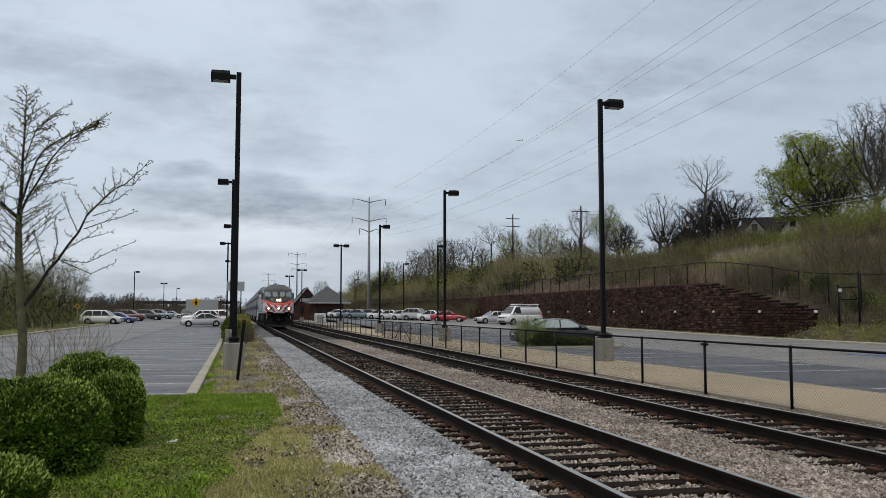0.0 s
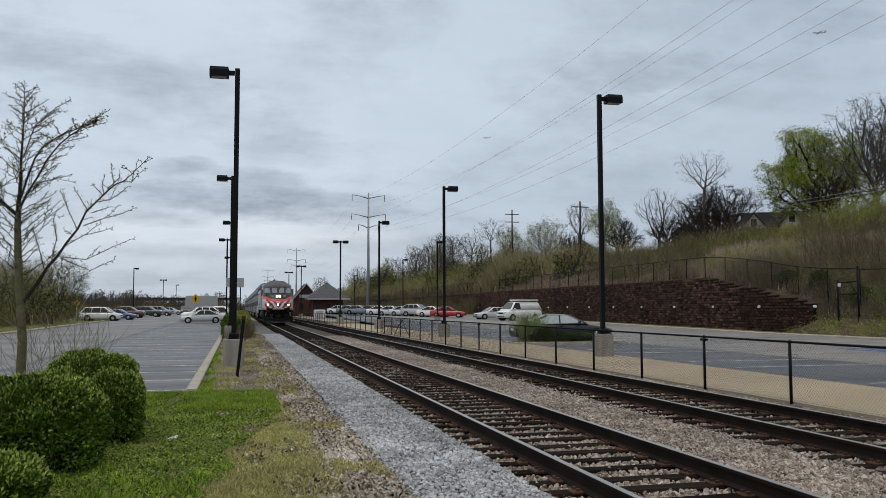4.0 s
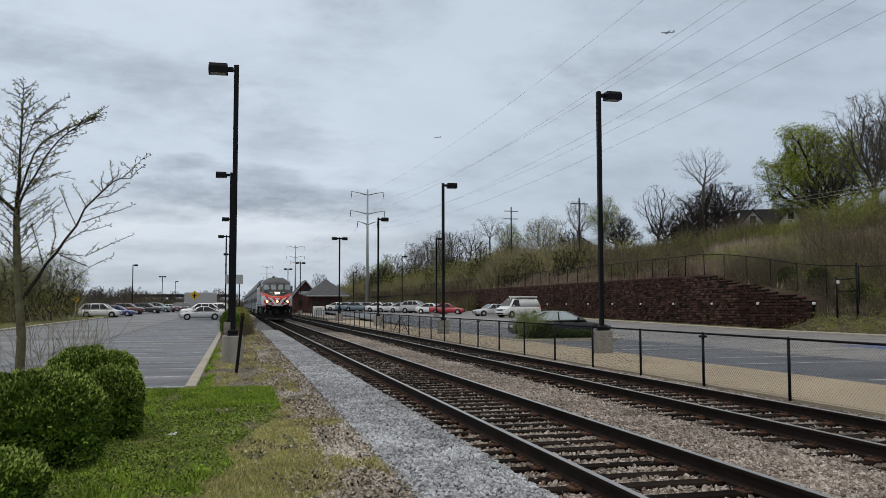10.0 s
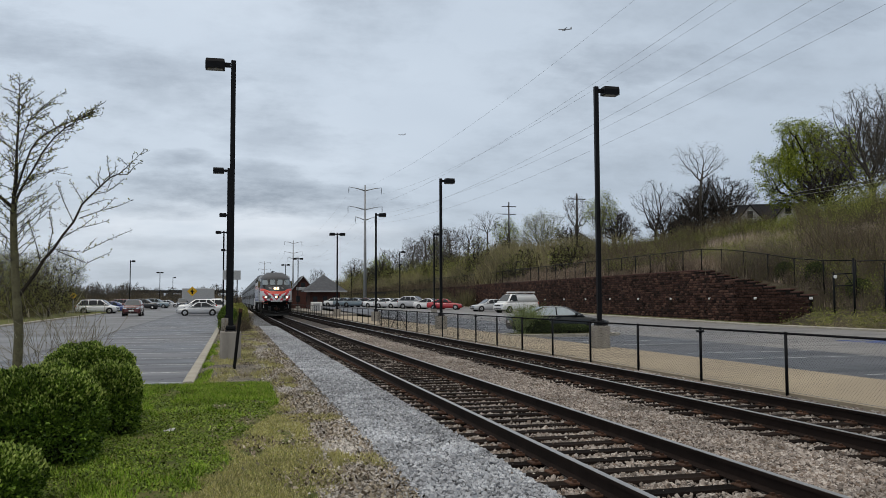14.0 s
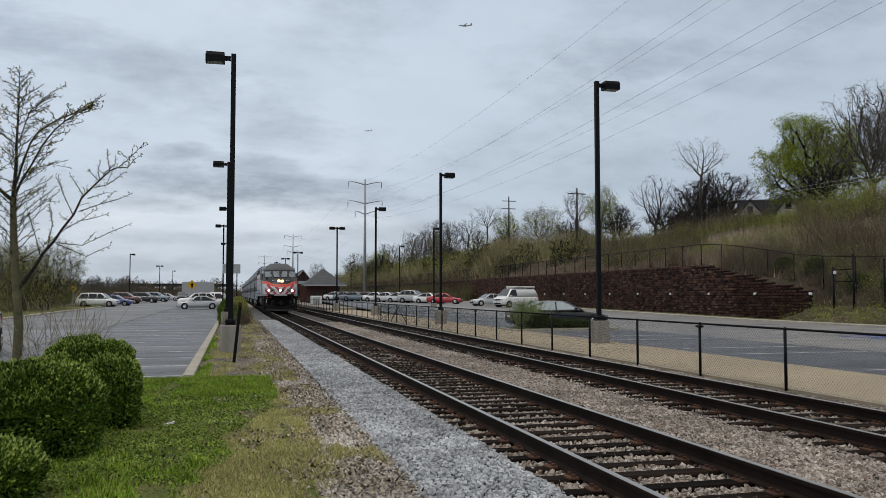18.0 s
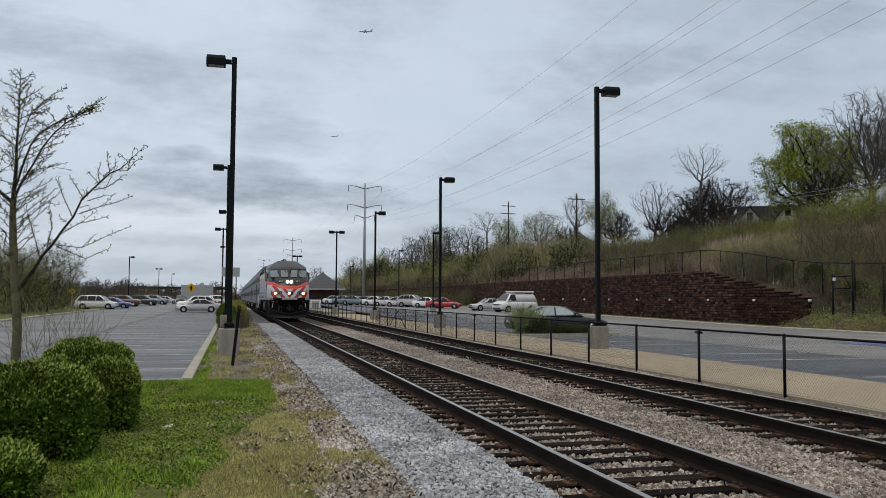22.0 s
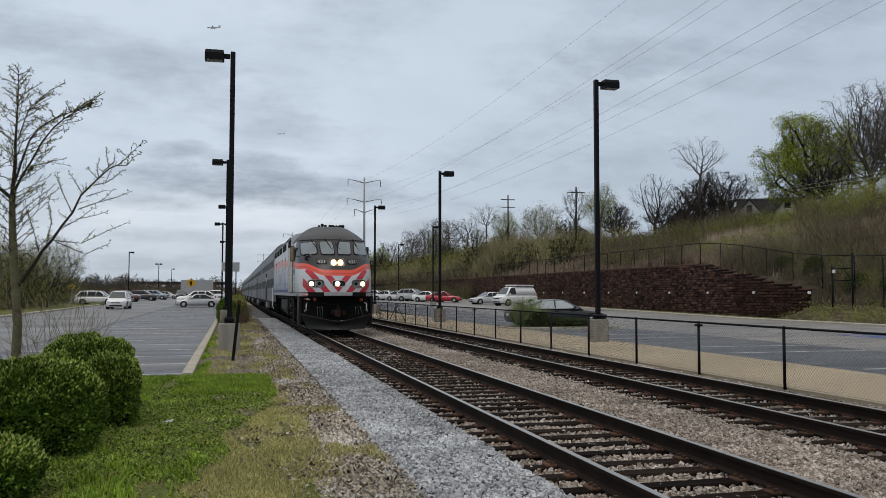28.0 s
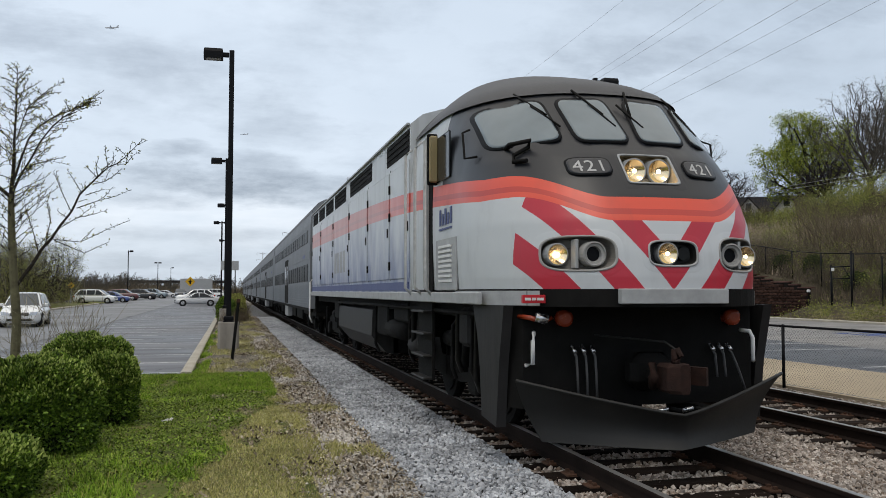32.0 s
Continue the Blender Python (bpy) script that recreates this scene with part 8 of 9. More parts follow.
tY = crest("spreading budding yellow-green tree on the hill", 70, 186, 22.8, 12.0, 0.15, 0.32, M_BARK, 42, leaf=M_BUD, leaf_n=8000, leaf_size=0.10, leaf_spread=0.5, attract=1440, lump=0.5)
tR = crest("rounded bare tree beyond the lot", 56, 247, 21.8, 11.0, 0.2, 0.35, M_BARK, 43, attract=1248, minr=0.016, lump=0.45)
for src, x, y, rz in ((tO, 70, 120, 20), (tS, 62, 221, 40), (tA, 64, 210, 90), (tR, 52, 286, 120), (tO, 60, 232, 60), (tY, 50, 300, 200), (tR, 46, 330, 10), (tO, 78, 143, 220), (tB, 78, 164, 140), (tO, 74, 178, 300),
                      (tG, 66, 200, 99), (tO, 64, 192, 15), (tS, 55, 262, 200), (tG, 47, 275, 33), (tR, 40, 420, 70), (tO, 45, 380, 180), (tY, 50, 360, 77), (tR, 46, 192, 10), (tR, 48, 226, 80), (tO, 44, 172, 200), (tR, 53, 207, 140), (tB, 43, 254, 20), (tR, 72, 68, 30), (tR, 76, 84, 130), (tR, 80, 92, 250), (tH, 80, 84, 140), (tR, 73, 76, 60), (tO, 66, 82, 10), (tG, 58, 240, 150)):
    copy_thing(src, pose(x, y, hill(x, y) - 0.4, 0, 0, rz))
tM = crest("slender budding tree on the foot of the hill", 41, 140, 13.0, 6.0, 0.12, 0.13, M_DARKBARK, 47, leaf=M_GREENBUD, leaf_n=1900, leaf_size=0.085, leaf_spread=0.28, attract=420, minr=0.022, lump=0.5, up=0.2, twigs=4, twig_len=0.07)
rm = random.Random(31)
for k in range(34):
    y = 112 + 5.2 * k + rm.uniform(-3, 3)
    x = rm.uniform(39.6, 44) if k % 2 else rm.uniform(43, 54)
    copy_thing(tM, pose(x, y, hill(x, y) - 0.4 - (3.6 if y < 150 else rm.uniform(1.8, 4.2) if y < 215 else rm.uniform(0, 2.2)), 0, 0, rm.uniform(0, 360)))
tF = tree("twiggy yellow-green budding tree beside the lot", -18.7, 95, -0.1, 8.2, 8.4, 0.10, 0.11, M_DARKBARK, 44, leaf=M_BUD, leaf_n=7000, leaf_size=0.05, leaf_spread=0.16, group="budding trees beside the lot", attract=1000, minr=0.009, lump=0.5, twigs=4, twig_len=0.06)
for x, y, rz, dz in ((-22.5, 84, 40, 1.5), (-25, 104, 100, 0.5), (-27, 92, 170, 0.8), (-21.5, 70, 250, 3.0), (-23, 118, 300, 2.5), (-20.5, 88, 130, 1.2), (-19.8, 99, 20, 1.0), (-23.5, 96, 280, 0.2), (-26, 80, 330, 0.6)):
    copy_thing(tF, pose(x, y, -0.1 - dz, 0, 0, rz))
tW = tree("dark leafless tree in the far woods", -30, 262, 0.2, 7.6, 7.5, 0.12, 0.22, M_BARK, 45, group="trees in the far woods", attract=330, minr=0.026, lump=0.5, twigs=4, twig_len=0.07)
rt = random.Random(9)
for k in range(40):
    x = -6 - 2.6 * k + rt.uniform(-1.5, 1.5)
    y = rt.uniform(240, 330) if x > -70 else rt.uniform(180, 300)
    copy_thing(tW, pose(x, y, rt.uniform(-2.2, 0.2) - (1.2 if x > -24 else 0), 0, 0, rt.uniform(0, 360)))
for k in range(12):
    copy_thing(tW, pose(6 - 7 * k, rt.uniform(412, 440), rt.uniform(1.0, 2.5), 0, 0, rt.uniform(0, 360)))
for x, y in ((-38, 122), (-44, 140), (-50, 110), (-36, 150), (-58, 150), (-46, 170), (-40, 190), (-33, 180), (-30, 205), (-54, 200)):
    copy_thing(tW, pose(x, y, rt.uniform(-2, -0.5), 0, 0, rt.uniform(0, 360)))

spots = []
for i in range(260):
    x, y = rs.uniform(34.6, 37.6), rs.uniform(30, 48)
    spots.append((x, y, hill(x, y) - 0.05))
clumps("bank_weeds", "green and tan weeds on the bank beside the wall", spots, lambda s: scrub_mesh("bank_weeds", s, 8, 36, 0.13, 0.35, M_STRAW, 0.012, 0.7), "weeds")
tagged(new("bank_leaves", leaves_mesh("bank_leaves", [(Vector(p) + Vector((0, 0, 0.10)), None) for p in spots[::2]], 0.05, 7000, 0.28, M_GREENBUD, 81)), "green leafy weeds on the bank", "weeds", kind="stuff")
spots = []
for i in range(420):
    x, y = rs.uniform(37.7, 42), rs.uniform(30, 60)
    spots.append((x, y, hill(x, y) - 0.05))
clumps("bank_brush", "dark leafless brush behind the wire fence", spots, lambda s: scrub_mesh("bank_brush", s, 9, 44, 1.8, 0.5, M_SCRUB, 0.012, 0.40), "brush")
tips = [(Vector((p[0] + rs.gauss(0, 0.5), p[1] + rs.gauss(0, 0.5), p[2] + rs.uniform(0.2, 1.9))), None) for p in spots if noise.noise((p[0] * 0.5, p[1] * 0.22, 7.0)) > -0.05 for q in range(4)]
tagged(new("bank_shrub_leaves", leaves_mesh("bank_shrub_leaves", tips, 0.045, 15000, 0.26, M_GREENBUD, 82)), "dull green leaves of the shrubs behind the fence", "foliage", kind="stuff")
for x, y, r_, h_ in ((38.9, 50.2, 0.55, 0.85), (39.4, 46.6, 0.7, 0.8), (39.0, 42.5, 0.9, 0.9), (39.6, 38.5, 1.0, 1.0), (38.9, 53.5, 0.6, 0.7)):
    bush("shrub", "dark green dense shrub behind the wire fence", pose(x, y, hill(x, y) - 0.1), r_, r_ * 1.2, h_, 5000, int(y), M_DIMLEAF, 0.05, "shrubs behind the fence")


# ---- station, houses and far things ----
def hip_house(name, label, m, wx, wy, eave, ridge, over, wall_m, roof_m, windows=3):
    t = thing(name, label, "building", m)
    part("wall", Geo().box(-wx / 2, wx / 2, -wy / 2, wy / 2, 0, eave), wall_m, t)
    a, b = wx / 2 + over, wy / 2 + over
    rl = max(0.02, b - a)
    r = part("roof", Geo().loft([[(-a, -b, eave - 0.12), (a, -b, eave - 0.12), (a, b, eave - 0.12), (-a, b, eave - 0.12)], [(-a, -b, eave), (a, -b, eave), (a, b, eave), (-a, b, eave)],
                                 [(-0.02, -rl, ridge), (0.02, -rl, ridge), (0.02, rl, ridge), (-0.02, rl, ridge)]]), roof_m, t)
    for k in range(windows):
        x = -wx / 2 + wx * (k + 0.5) / windows
        wd = part("window", Geo().box(x - 0.45, x + 0.45, -wy / 2 - 0.05, -wy / 2 + 0.02, 1.0, 2.3), M_BRICKRED, t)
        part("pane", Geo().box(x - 0.38, x + 0.38, -wy / 2 - 0.07, -wy / 2 - 0.04, 1.07, 2.23), M_CARGLASS, wd)
    return t


def gable_house(name, label, m, wx, wy, eave, ridge, wall_m, roof_m):
    t = thing(name, label, "building", m)
    part("wall", Geo().prism([(-wx / 2, -1), (wx / 2, -1), (wx / 2, eave), (0, ridge - 0.15), (-wx / 2, eave)], "y", -wy / 2, wy / 2), wall_m, t)
    for s in (-1, 1):
        part("roof", Geo().prism([(s * (wx / 2 + 0.4), eave - 0.35), (s * (wx / 2 + 0.4), eave - 0.15), (0, ridge + 0.1), (0, ridge - 0.12)], "y", -wy / 2 - 0.4, wy / 2 + 0.4), roof_m, t)
    for x, z in ((-wx * 0.22, 1.2), (wx * 0.22, 1.2), (0, eave + 0.3)):
        wd = part("window", Geo().box(x - 0.5, x + 0.5, -wy / 2 - 0.06, -wy / 2 + 0.02, z, z + 1.3), M_WHITE if wall_m is M_SIDING else M_BRICKRED, t)
        part("pane", Geo().box(x - 0.42, x + 0.42, -wy / 2 - 0.08, -wy / 2 - 0.05, z + 0.08, z + 1.22), M_CARGLASS, wd)
    return t


sheet("pavement_platform", 9.95, 13.5, 95, 260, 0.3, M_CONC, "pale concrete station platform", 0.3)
stn = hip_house("station", "brick station pavilion with a grey hipped roof", pose(15.5, 152, 0.3), 5.2, 7.0, 3.2, 6.1, 1.0, M_BRICKRED, M_SLATE)
st = gable_house("station_hall", "red brick station hall with a gabled roof", pose(12.9, 168, 0.3), 4.4, 8.0, 3.4, 6.2, M_BRICKRED, M_SLATE)
for s in (-1, 1):
    part("bargeboard", Geo().prism([(s * 2.62, 2.98), (s * 2.62, 3.22), (0, 6.34), (0, 6.08)], "y", -4.46, -4.41), M_GREYPAINT, st, "pale painted bargeboard")
part("canopy_fascia", Geo().box(-3.75, 3.75, -4.56, -4.505, 2.98, 3.22), M_GREYPAINT, stn, "pale eave board")
part("finial", Geo().box(-0.16, 0.16, -1.2, 1.2, 5.98, 6.20, bev=0.03), M_GREYPAINT, stn, "pale ridge cap")
part("screen", Geo().box(-2.0, 2.5, -3.60, -3.52, 0.02, 1.05), M_IRON, stn, "dark low screen")
part("sign_board", Geo().box(-1.3, 1.3, -4.15, -4.05, 3.5, 4.1, bev=0.02), M_GREYPAINT, st, "pale sign board, lettering not readable")
gable_house("house", "pale gabled house half hidden by brush", pose(77.5, 114.6, 10.65, 0, 0, -34), 3.7, 5, 3.0, 5.4, M_SIDING, M_SHINGLE)
gable_house("house", "small pale gabled house beside a dark roof", pose(78, 106.2, 10.5, 0, 0, -34), 3.2, 5, 3.0, 5.2, M_SIDING, M_SHINGLE)
gable_house("house", "low house with a broad dark roof between two gables", pose(82.2, 116.2, 11.2, 0, 0, 56), 5.5, 9, 2.8, 5.5, M_SIDING, M_SHINGLE)
gable_house("house", "low dark grey house on the hill", pose(80, 138.5, 11.3, 0, 0, -38), 4.8, 7, 3.2, 5.6, M_SHINGLE, M_SHINGLE)
gable_house("house", "small pale house beyond the slope", pose(80, 186, 11.2, 0, 0, -30), 7.5, 8, 3.8, 6.2, M_SIDING, M_SLATE)

# warning signs, signal cabinet and container by the lot
def diamond_sign(x, y, z, size, label):
    t = thing("warning_sign", label, "road sign", pose(x, y, 0))
    part("post", Geo().tube([(0, 0, -0.1), (0, 0, z)], 0.04, 8), M_GALV, t)
    s = size * 0.707
    f = part("sign_face", Geo().prism([(0, z - s), (s, z), (0, z + s), (-s, z)], "y", -0.06, -0.04), M_YELLOW, t, "yellow diamond sign")
    part("symbol", Geo().prism([(0.0, z + s * 0.6), (s * 0.18, z + s * 0.1), (s * 0.5, z), (s * 0.18, z - s * 0.1), (s * 0.12, z - s * 0.55), (-s * 0.12, z - s * 0.55), (-s * 0.18, z - s * 0.1), (-s * 0.5, z), (-s * 0.18, z + s * 0.1)], "y", -0.068, -0.061), M_IRON, f)


diamond_sign(-5.2, 112.5, 3.05, 0.9, "yellow diamond warning sign on a steel post")
diamond_sign(-18.4, 107.0, 2.5, 0.55, "yellow diamond sign half hidden by a thicket")
c = thing("container", "grey-white storage container at the lot's far end", "container", pose(-9.0, 228, zl(228)))
part("box", Geo().box(-4.0, 4.0, -1.2, 1.2, 0.6, 4.3, bev=0.05), M_GREYPAINT, c)
for k in range(16):
    part("rib", Geo().box(-3.9 + 0.5 * k, -3.75 + 0.5 * k, -1.24, -1.2, 0.7, 4.2), M_GREYPAINT, c)
part("skid", Geo().box(-3.8, 3.8, -1.0, 1.0, -0.1, 0.6), M_IRON, c)
b = thing("overpass", "dark road bridge crossing far behind the lot", "bridge", pose(-30, 400, -0.6))
part("deck", Geo().box(-16, 27, -5, 5, 6.0, 7.0, bev=0.1), M_PLOW, b)
part("parapet", Geo().box(-16, 27, -5.2, -4.9, 7.0, 7.3), M_PLOW, b)
for x in (-12, 2, 22):
    part("pier", Geo().box(x - 0.8, x + 0.8, -4, 4, -0.2, 6.0), M_PLOW, b)
for x, z, wd in ((-0.62, 4.75, 0.45), (0.28, 4.75, 0.32)):
    s_ = thing("platform_sign", "pale platform sign board seen on a post", "sign", pose(x, 84, 0))
    part("post", Geo().tube([(0, 0, -0.1), (0, 0, z)], 0.05, 8), M_BLACK, s_)
    part("board", Geo().box(-wd, wd, -0.08, 0.0, z - 0.9, z, bev=0.02), M_GREYPAINT, s_)
bx = thing("signal_box", "small white trackside cabinet near the platform", "cabinet", pose(11.5, 122, 0.3))
part("housing", Geo().box(-0.8, 0.8, -0.5, 0.5, 0, 1.3, bev=0.08), M_WHITE, bx)
part("door", Geo().box(-0.5, 0.5, -0.53, -0.49, 0.1, 1.1, bev=0.02), M_GREYPAINT, bx)

# kerbed island in the right lot
structure("kerb_island", Geo().loft([[(13.0, 38.4, -0.05), (17.6, 38.6, -0.05), (19.0, 39.4, -0.05), (18.7, 40.6, -0.05), (13.0, 40.8, -0.05)],
                                     [(13.0, 38.4, 0.13), (17.6, 38.6, 0.13), (19.0, 39.4, 0.13), (18.7, 40.6, 0.13), (13.0, 40.8, 0.13)]]), M_KERB, "kerbed planting island in the lot")
structure("island_soil", Geo().box(13.3, 18.2, 38.9, 40.5, 0.0, 0.15), M_FIELD, "weedy soil of the planting island")


# ---- aeroplane ----
def build_plane(m, label):
    t = thing("aeroplane", label, "aeroplane", m)
    part("fuselage", Geo().tube([(0, 0, 0), (0, 1.2, 0.2), (0, 4, 0.3), (0, 26, 0.3), (0, 34, 0.9), (0, 38, 1.4)], [0.2, 1.2, 1.9, 1.9, 1.0, 0.25], 12), M_PLANE, t)
    for s in (-1, 1):
        part("wing", Geo().loft([[(s * 1.5, 13, -0.5), (s * 1.5, 20, -0.5), (s * 1.5, 20, 0.1), (s * 1.5, 13, 0.2)], [(s * 17, 21, 1.0), (s * 17, 23, 1.0), (s * 17, 23, 1.2), (s * 17, 21, 1.2)]]), M_PLANE, t)
        part("engine", Geo().tube([(s * 5.5, 12, -1.3), (s * 5.5, 16, -1.3)], [1.1, 0.8], 10), M_PLANE, t)
        part("tailplane", Geo().loft([[(s * 0.5, 33, 1.2), (s * 0.5, 37, 1.2), (s * 0.5, 37, 1.5), (s * 0.5, 33, 1.5)], [(s * 6.5, 36.5, 1.7), (s * 6.5, 38.3, 1.7), (s * 6.5, 38.3, 1.8), (s * 6.5, 36.5, 1.8)]]), M_PLANE, t)
    part("fin", Geo().loft([[(-0.2, 30.5, 1.6), (0.2, 30.5, 1.6), (0.2, 37, 1.6), (-0.2, 37, 1.6)], [(-0.08, 36, 8), (0.08, 36, 8), (0.08, 38.8, 8), (-0.08, 38.8, 8)]]), M_PLANE, t)
    return t


plane_near = build_plane(pose(1500, 2500, 1000), "distant airliner crossing under the clouds")
plane_far = copy_thing(plane_near, pose(0, 4000, 900))


# ---- ground cover close by ----
def blades(name, label, x0, x1, y0, y1, z, n, hgt, material, seed, density=None):
    rg = np.random.default_rng(seed)
    px, py = rg.uniform(x0, x1, n), y0 + (y1 - y0) * rg.random(n) ** 1.25
    if density is not None:
        keep = np.array([density(a, b) for a, b in zip(px, py)]) > rg.random(n)
        px, py = px[keep], py[keep]
    n = len(px)
    p = np.stack([px, py, np.full(n, z)], 1)
    h = hgt * rg.uniform(0.35, 1.2, n)
    tip = p + np.stack([rg.normal(0, 0.45, n) * h, rg.normal(0, 0.45, n) * h, h], 1)
    an = rg.uniform(0, math.pi, n)
    sd = np.stack([np.cos(an), np.sin(an), np.zeros(n)], 1) * 0.006 * rg.uniform(0.7, 1.6, (n, 1))
    v = np.stack([p - sd, p + sd, tip], 1).reshape(-1, 3)
    return tagged(new(name, raw_mesh(name, v, np.arange(n * 3).reshape(-1, 3), material)), label, "grass", kind="stuff")


def smooth(a, b, x):
    u = max(0.0, min(1.0, (x - a) / (b - a)))
    return u * u * (3 - 2 * u)


def yellowed(x, y):
    """Where the lawn thins into yellowed turf towards the railway."""
    edge = float(np.interp(y, (5.0, 7.0, 8.0, 9.0, 11.4, 13.0, 15.0, 18.0), (0.1, -0.05, -0.32, -0.28, 0.12, 0.42, 0.72, 0.80)))
    e = x - edge + 0.28 * noise.noise((x * 1.1, y * 0.7, 5.0)) + 0.14 * noise.noise((x * 3, y * 2, 1.0))
    return smooth(-0.14, 0.16, e)


def bare_soil(x, y):
    return smooth(0.28, 0.45, noise.noise((x * 2.3, y * 1.3, 9.0)) + 0.1 * noise.noise((x * 9, y * 7, 2.0)))


def lush(x, y):
    v = noise.noise((x * 0.8, y * 0.30, 3.0)) + (0.45 if y > 15.0 and x > -1.0 else 0.0) + 0.3 * noise.noise((x * 4, y * 3, 3.0))
    return smooth(0.02, 0.28, v) * (1 - yellowed(x, y)) * (1 - bare_soil(x, y))


def ground_leaves(name, label, x0, x1, y0, y1, z, n, size, material, seed, density, tilt=0.5, high=0.03):
    """Small flat leaves lying about."""
    rg = np.random.default_rng(seed)
    px, py = rg.uniform(x0, x1, n), y0 + (y1 - y0) * rg.random(n) ** 1.4
    keep = np.array([density(a, b) for a, b in zip(px, py)]) > rg.random(n)
    px, py = px[keep], py[keep]
    n = len(px)
    c = np.stack([px, py, z + high * rg.random(n)], 1)
    an = rg.uniform(0, 2 * math.pi, n)
    a = np.stack([np.cos(an), np.sin(an), rg.normal(0, tilt, n)], 1)
    b = np.stack([-np.sin(an), np.cos(an), rg.normal(0, tilt, n)], 1)
    k = size * rg.uniform(0.55, 1.4, (n, 1))
    v = np.stack([c - a * k, c + b * k * 0.7, c + a * k, c - b * k * 0.7], 1).reshape(-1, 3)
    return tagged(new(name, raw_mesh(name, v, np.arange(n * 4).reshape(-1, 4), material)), label, "ground cover", kind="stuff")


ground_leaves("lawn_clover", "low clover and broad-leaved weeds in the lawn", -4.5, 0.7, 5.0, 18.45, 0.065, 170000, 0.0135, M_CLOVER, 61, lambda x, y: (1 - yellowed(x, y)) * (1 - 0.8 * bare_soil(x, y)))
blades("lawn_grass", "bright green spring grass in patches", -4.5, 0.75, 5.0, 18.45, 0.06, 300000, 0.07, M_BLADE, 8, lush)
blades("straw_grass", "yellowed mossy turf towards the railway", -1.2, 1.25, 5.0, 18.5, 0.05, 190000, 0.038, M_MOSSY, 9, lambda x, y: yellowed(x, y) * (1 - bare_soil(x, y)) * (1 - smooth(0.72, 1.1, x + 0.45 * noise.noise((x * 0.9, y * 0.5, 8.0)))))
blades("verge_grass", "thin dry grass along the verge", -0.62, 1.3, 18.5, 75, 0.05, 60000, 0.07, M_MOSSY, 10, lambda x, y: max(0.0, min(1.0, 0.30 + noise.noise((x * 1.5, y * 0.5, 1.0)) * 1.4)))
ground_leaves("leaf_litter", "brown dead leaves and twigs along the verge", -0.3, 1.65, 5.0, 60, 0.05, 46000, 0.018, M_LITTER, 62, lambda x, y: 0.9 * smooth(0.22, 0.5, noise.noise((x * 2.0, y * 0.8, 12.0))) + smooth(0.25, 0.65, x * 0.55 + 0.9 * noise.noise((x * 1.4, y * 0.55, 6.0))) + 0.5 * bare_soil(x, y), 0.6, 0.04)


def stones(name, label, x0, x1, y0, y1, z, n, size, material, seed, keep_fn=None):
    """Loose angular stones, each a squashed six-faced lump."""
    rg = np.random.default_rng(seed)
    u = rg.random(n)
    y = y0 + (y1 - y0) * (0.40 * u + 0.60 * u ** 2.6)
    x = rg.uniform(x0, x1, n)
    if keep_fn is not None:
        k = keep_fn(x, y, rg)
        x, y = x[k], y[k]
    n = len(x)
    s = size * rg.uniform(0.55, 1.35, n)
    base_v = np.array([(x_, y_, z_) for z_ in (-0.62, 0.62) for x_, y_ in ((-0.72, -0.66), (0.72, -0.66), (0.72, 0.66), (-0.72, 0.66))], float)
    base_f = np.array([(3, 2, 1, 0), (4, 5, 6, 7), (0, 1, 5, 4), (1, 2, 6, 5), (2, 3, 7, 6), (3, 0, 4, 7)])
    v = base_v[None] * rg.uniform(0.62, 1.12, (n, 8, 3)) * rg.uniform(0.75, 1.2, (n, 1, 3))
    v[:, :, 2] *= 0.75
    q = rg.normal(0, 1, (n, 4))
    q /= np.linalg.norm(q, axis=1, keepdims=True)
    a, b, c_, d = q.T
    R = np.stack([np.stack([1 - 2 * (c_ * c_ + d * d), 2 * (b * c_ - a * d), 2 * (b * d + a * c_)], 1), np.stack([2 * (b * c_ + a * d), 1 - 2 * (b * b + d * d), 2 * (c_ * d - a * b)], 1),
                  np.stack([2 * (b * d - a * c_), 2 * (c_ * d + a * b), 1 - 2 * (b * b + c_ * c_)], 1)], 1)
    v = np.einsum("nij,nkj->nki", R, v) * s[:, None, None] + np.stack([x, y, z + s * rg.uniform(-0.1, 0.5, n)], 1)[:, None, :]
    f = (np.arange(n)[:, None, None] * 8 + base_f[None]).reshape(-1, 4)
    return tagged(new(name, raw_mesh(name, v.reshape(-1, 3), f, material)), label, "gravel", kind="stuff")


def off_ties(x, y, rg):
    ph = np.abs(((y - 3.0) / 0.53 + 0.5) % 1.0 - 0.5) * 0.53
    return (ph > 0.13) | (rg.random(len(x)) < 0.12)


blades("kerb_grass", "green grass tufts along the kerb", -0.80, -0.5, 18.5, 40, 0.05, 9000, 0.09, M_BLADE, 22, lambda x, y: smooth(0.0, 0.4, noise.noise((x * 3.0, y * 0.6, 4.0)) + 0.25 - (x + 0.8) * 0.8))


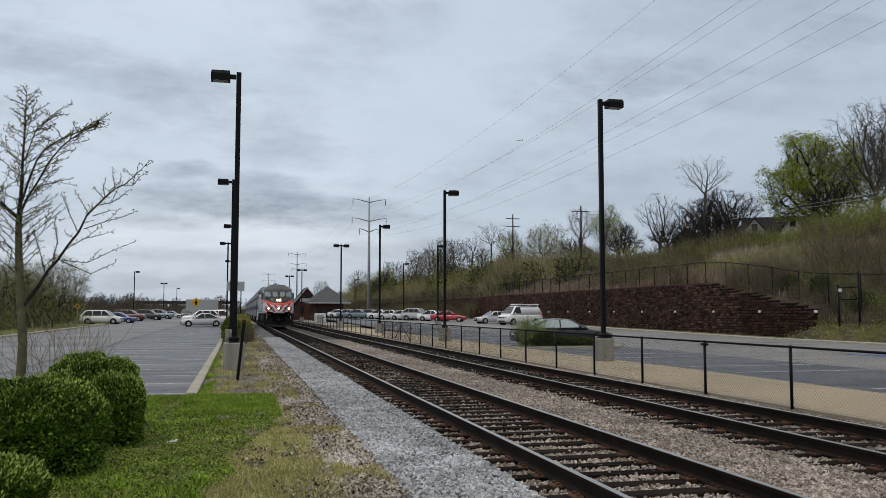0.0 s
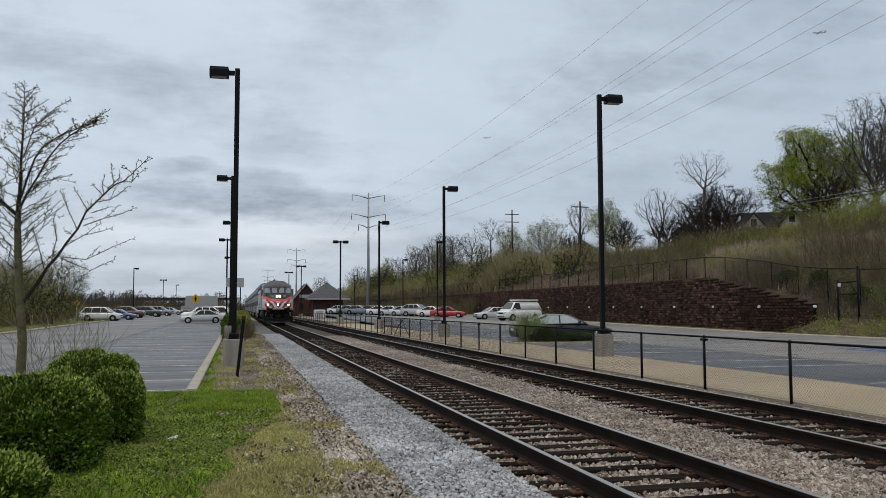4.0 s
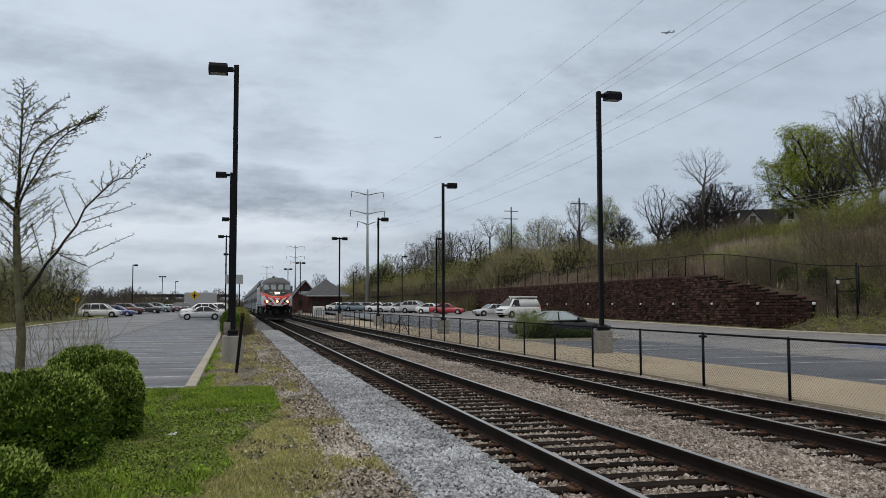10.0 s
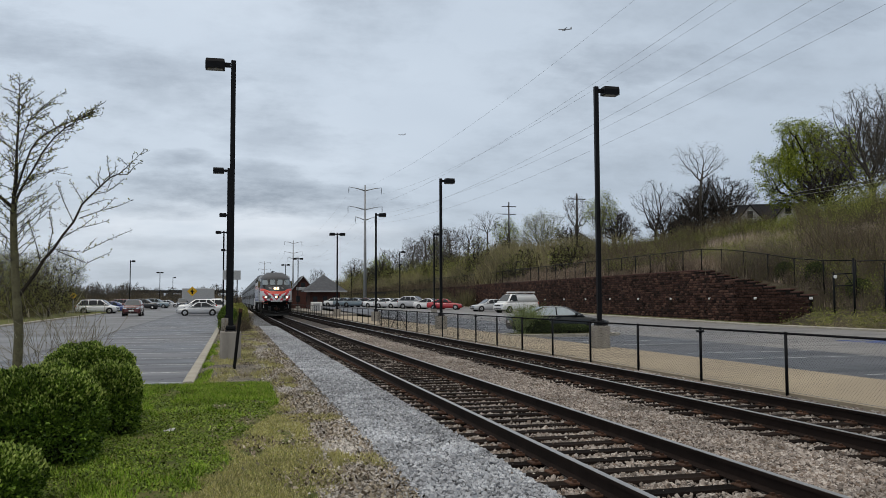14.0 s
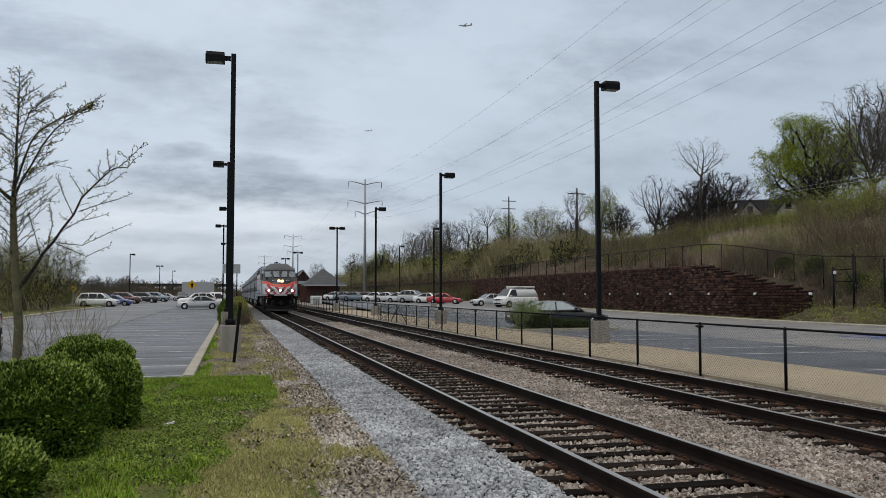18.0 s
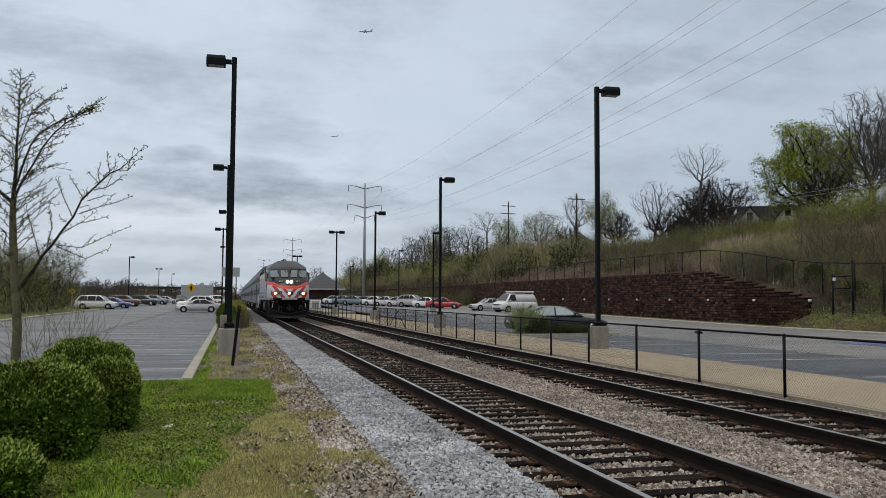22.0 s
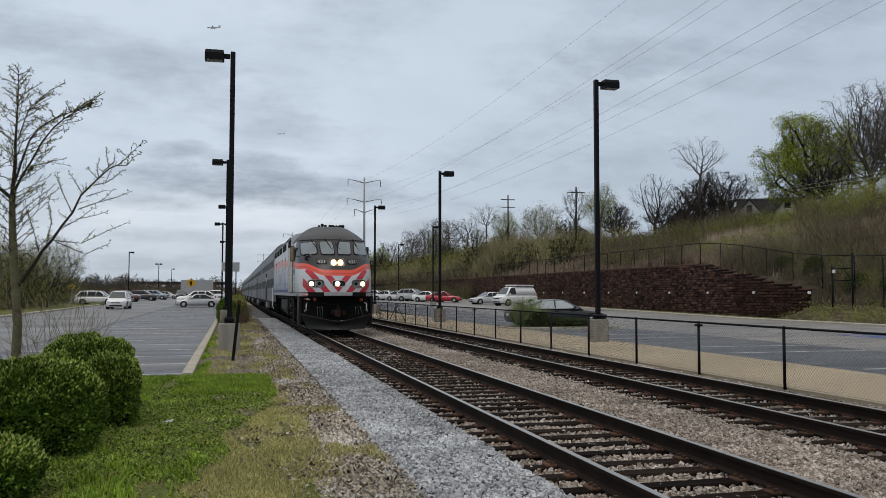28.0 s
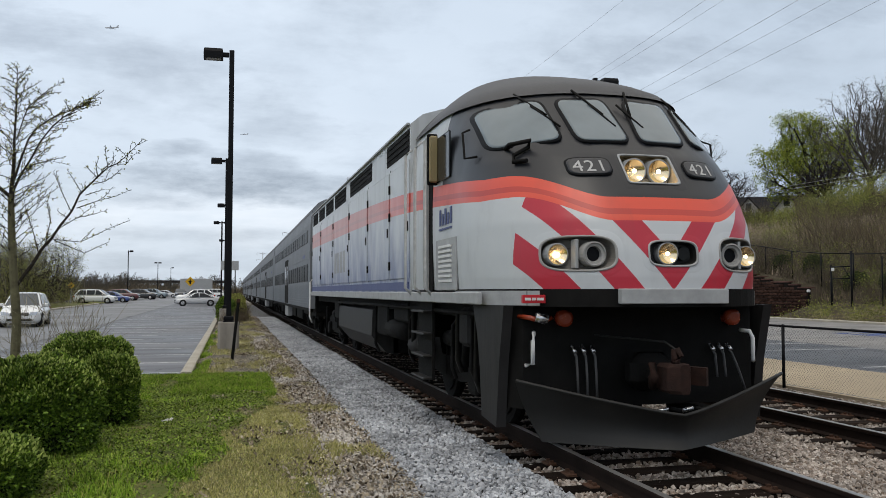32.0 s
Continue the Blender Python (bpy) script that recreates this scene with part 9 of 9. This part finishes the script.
stones("shoulder_stones", "loose pale grey crushed stone", 1.45, 2.90, 5.2, 60, 0.02, 38000, 0.0255, M_STONE, 12)
stones("verge_stones", "scattered grey stones in the dirt", 0.4, 1.6, 5.2, 40, 0.035, 26000, 0.021, M_VERGESTONE, 13, lambda x, y, rg: rg.random(len(x)) < np.clip((x - 0.55) / 0.35, 0.05, 1.0))
stones("crib_stones", "tan ballast between the ties", 2.75, 5.45, 4.5, 50, -0.01, 42000, 0.026, M_TANSTONE, 14, off_ties)
stones("middle_stones", "tan ballast between the tracks", 5.35, 6.75, 6.0, 55, 0.0, 36000, 0.0265, M_TANSTONE, 15)
stones("far_crib_stones", "tan ballast between the far ties", 6.6, 9.3, 8.0, 55, -0.01, 28000, 0.027, M_TANSTONE, 16, off_ties)
stones("fence_stones", "tan ballast below the fence", 9.2, 9.9, 8.0, 55, 0.0, 11000, 0.029, M_TANSTONE, 17)

stones("near_shoulder_stones", "pale grey crushed stone behind the viewpoint", 1.45, 2.85, -3.9, 5.2, 0.02, 4000, 0.043, M_STONE, 18)
stones("near_track_stones", "tan ballast of the track bed behind the viewpoint", 2.75, 9.9, -3.9, 6.0, -0.01, 8000, 0.042, M_TANSTONE, 19)
blades("near_lawn_grass", "short green grass behind the viewpoint", -8, 0.7, -3.9, 5.0, 0.06, 30000, 0.06, M_BLADE, 20)
blades("edge_tufts", "yellow-green weed tufts along the gravel's edge", 1.05, 1.6, 5.5, 26, 0.03, 60000, 0.07, M_MOSSY, 21, lambda x, y: smooth(0.25, 0.5, noise.noise((x * 2.2, y * 0.9, 14.0))))


for x_, y_, k_ in ((-0.86, 11.89, 0), (-0.80, 12.02, 1)):
    g = Geo()
    g.loft([[(0.045 * math.cos(a) * (1 + 0.3 * math.sin(3 * a + k_)), 0.03 * math.sin(a), 0.02 * math.sin(2 * a + k_) + h_) for a in [k * math.pi / 5 for k in range(10)]] for h_ in (0.0, 0.012)])
    single("paper_scrap", g, M_WHITE, "crumpled scrap of white paper on the grass", "litter", "litter on the lawn", m=pose(x_, y_, 0.075, 8, 5, 40 * k_))


# ---- things that move ----
def travel(t):
    """Metres the train has gone: at rest, then a steady pull from 9.8 s on."""
    return 0.163 * max(0.0, t - 9.8) ** 2


def car_rows(path):
    """Rows for a car whose front middle follows (t, x, y, turn)."""
    return [(t, pose(x, y, zl(y), 0, 0, turn)) for t, x, y, turn in path]


def roll_rows(wheels, path):
    dist, px, py = 0.0, path[0][1], path[0][2]
    marks = [(path[0][0], 0.0)]
    for t, x, y, turn in path[1:]:
        dist += math.hypot(x - px, y - py)
        px, py = x, y
        marks.append((t, dist))
    for wl, x, y, r in wheels:
        rows, last = [], None
        for (t0, d0), (t1, d1) in zip(marks[:-1], marks[1:]):
            k = max(1, math.ceil((d1 - d0) / r / 1.3))
            for i in range(k):
                u = i / k
                rows.append((t0 + (t1 - t0) * u, pose(x, y, r, math.degrees((d0 + (d1 - d0) * u) / r), 0, 0)))
        rows.append((marks[-1][0], pose(x, y, r, math.degrees(marks[-1][1] / r), 0, 0)))
        clean = [rows[0]]
        for rw in rows[1:]:
            if frame(rw[0]) > frame(clean[-1][0]):
                clean.append(rw)
        walk(wl, clean)


def motions():
    ts = [0.0, 9.8] + [10.5 + 0.5 * i for i in range(44)]
    walk(locomotive, [(t, pose(T1, 88 - travel(t), RAIL)) for t in ts])
    for c_, yy in coaches:
        walk(c_, [(t, pose(T1, 88 + yy - travel(t), RAIL)) for t in ts])
    for ws, y, r in WHEELS:
        rows, a, t = [(0.0, pose(0, y, r)), (9.8, pose(0, y, r))], 0.0, 9.8
        while t < 32.0:
            nt = min(32.0, t + max(1 / 30, min(0.8, 1.25 * r / max(0.4, 0.326 * (t + 0.1 - 9.8)))))
            nt = min(32.0, math.floor(nt * 30 + 1e-6) / 30) if nt < 32.0 else nt
            if nt <= t:
                nt = t + 1 / 30
            rows.append((nt, pose(0, y, r, math.degrees(travel(nt) / r), 0, 0)))
            t = nt
        walk(ws, rows)
    red = [(0.0, -10.9, 325, 0), (5.0, -10.8, 252, 0), (10.0, -10.7, 164, 0), (12.0, -10.6, 127.5, 0), (13.0, -10.6, 110.5, 0), (14.0, -10.6, 95.0, 1), (14.5, -10.6, 87.5, 1), (15.5, -10.3, 70.5, 2), (16.5, -9.75, 51, 4),
           (17.0, -9.26, 42.2, 6), (17.5, -8.4, 33.5, 7), (18.5, -7.2, 19.0, 8), (20.0, -6.5, -4.0, 4), (24.0, -6.5, -40.0, 0), (32.0, -6.5, -40.0, 0)]
    walk(suv_red, car_rows(red))
    roll_rows(suv_red_wheels, red)
    white = [(0.0, -5.9, 113.6, -88), (20.5, -5.9, 113.6, -88), (22.0, -7.0, 113.4, -86), (23.0, -8.2, 112.6, -72), (24.0, -9.3, 110.4, -48), (25.0, -10.2, 105.6, -24), (26.5, -10.9, 97.0, -6), (28.0, -11.0, 87.0, 0), (29.0, -11.05, 77.4, 1),
             (30.0, -10.85, 67.2, 2), (31.0, -10.62, 56.8, 4), (32.0, -10.27, 45.9, 5)]
    walk(suv_white, car_rows(white))
    roll_rows(suv_white_wheels, white)
    walk(plane_near, [(0.0, pose(1814.7, 1917.7, 766.5, 0, 0, 255.9)), (32.0, pose(-350.8, 2460.2, 731.6, 0, 0, 255.9))])
    walk(plane_far, [(0.0, pose(1376.9, 4071.1, 883.5, 0, 0, 267.4)), (32.0, pose(28.9, 4131.7, 755.7, 0, 0, 267.4))])


motions()
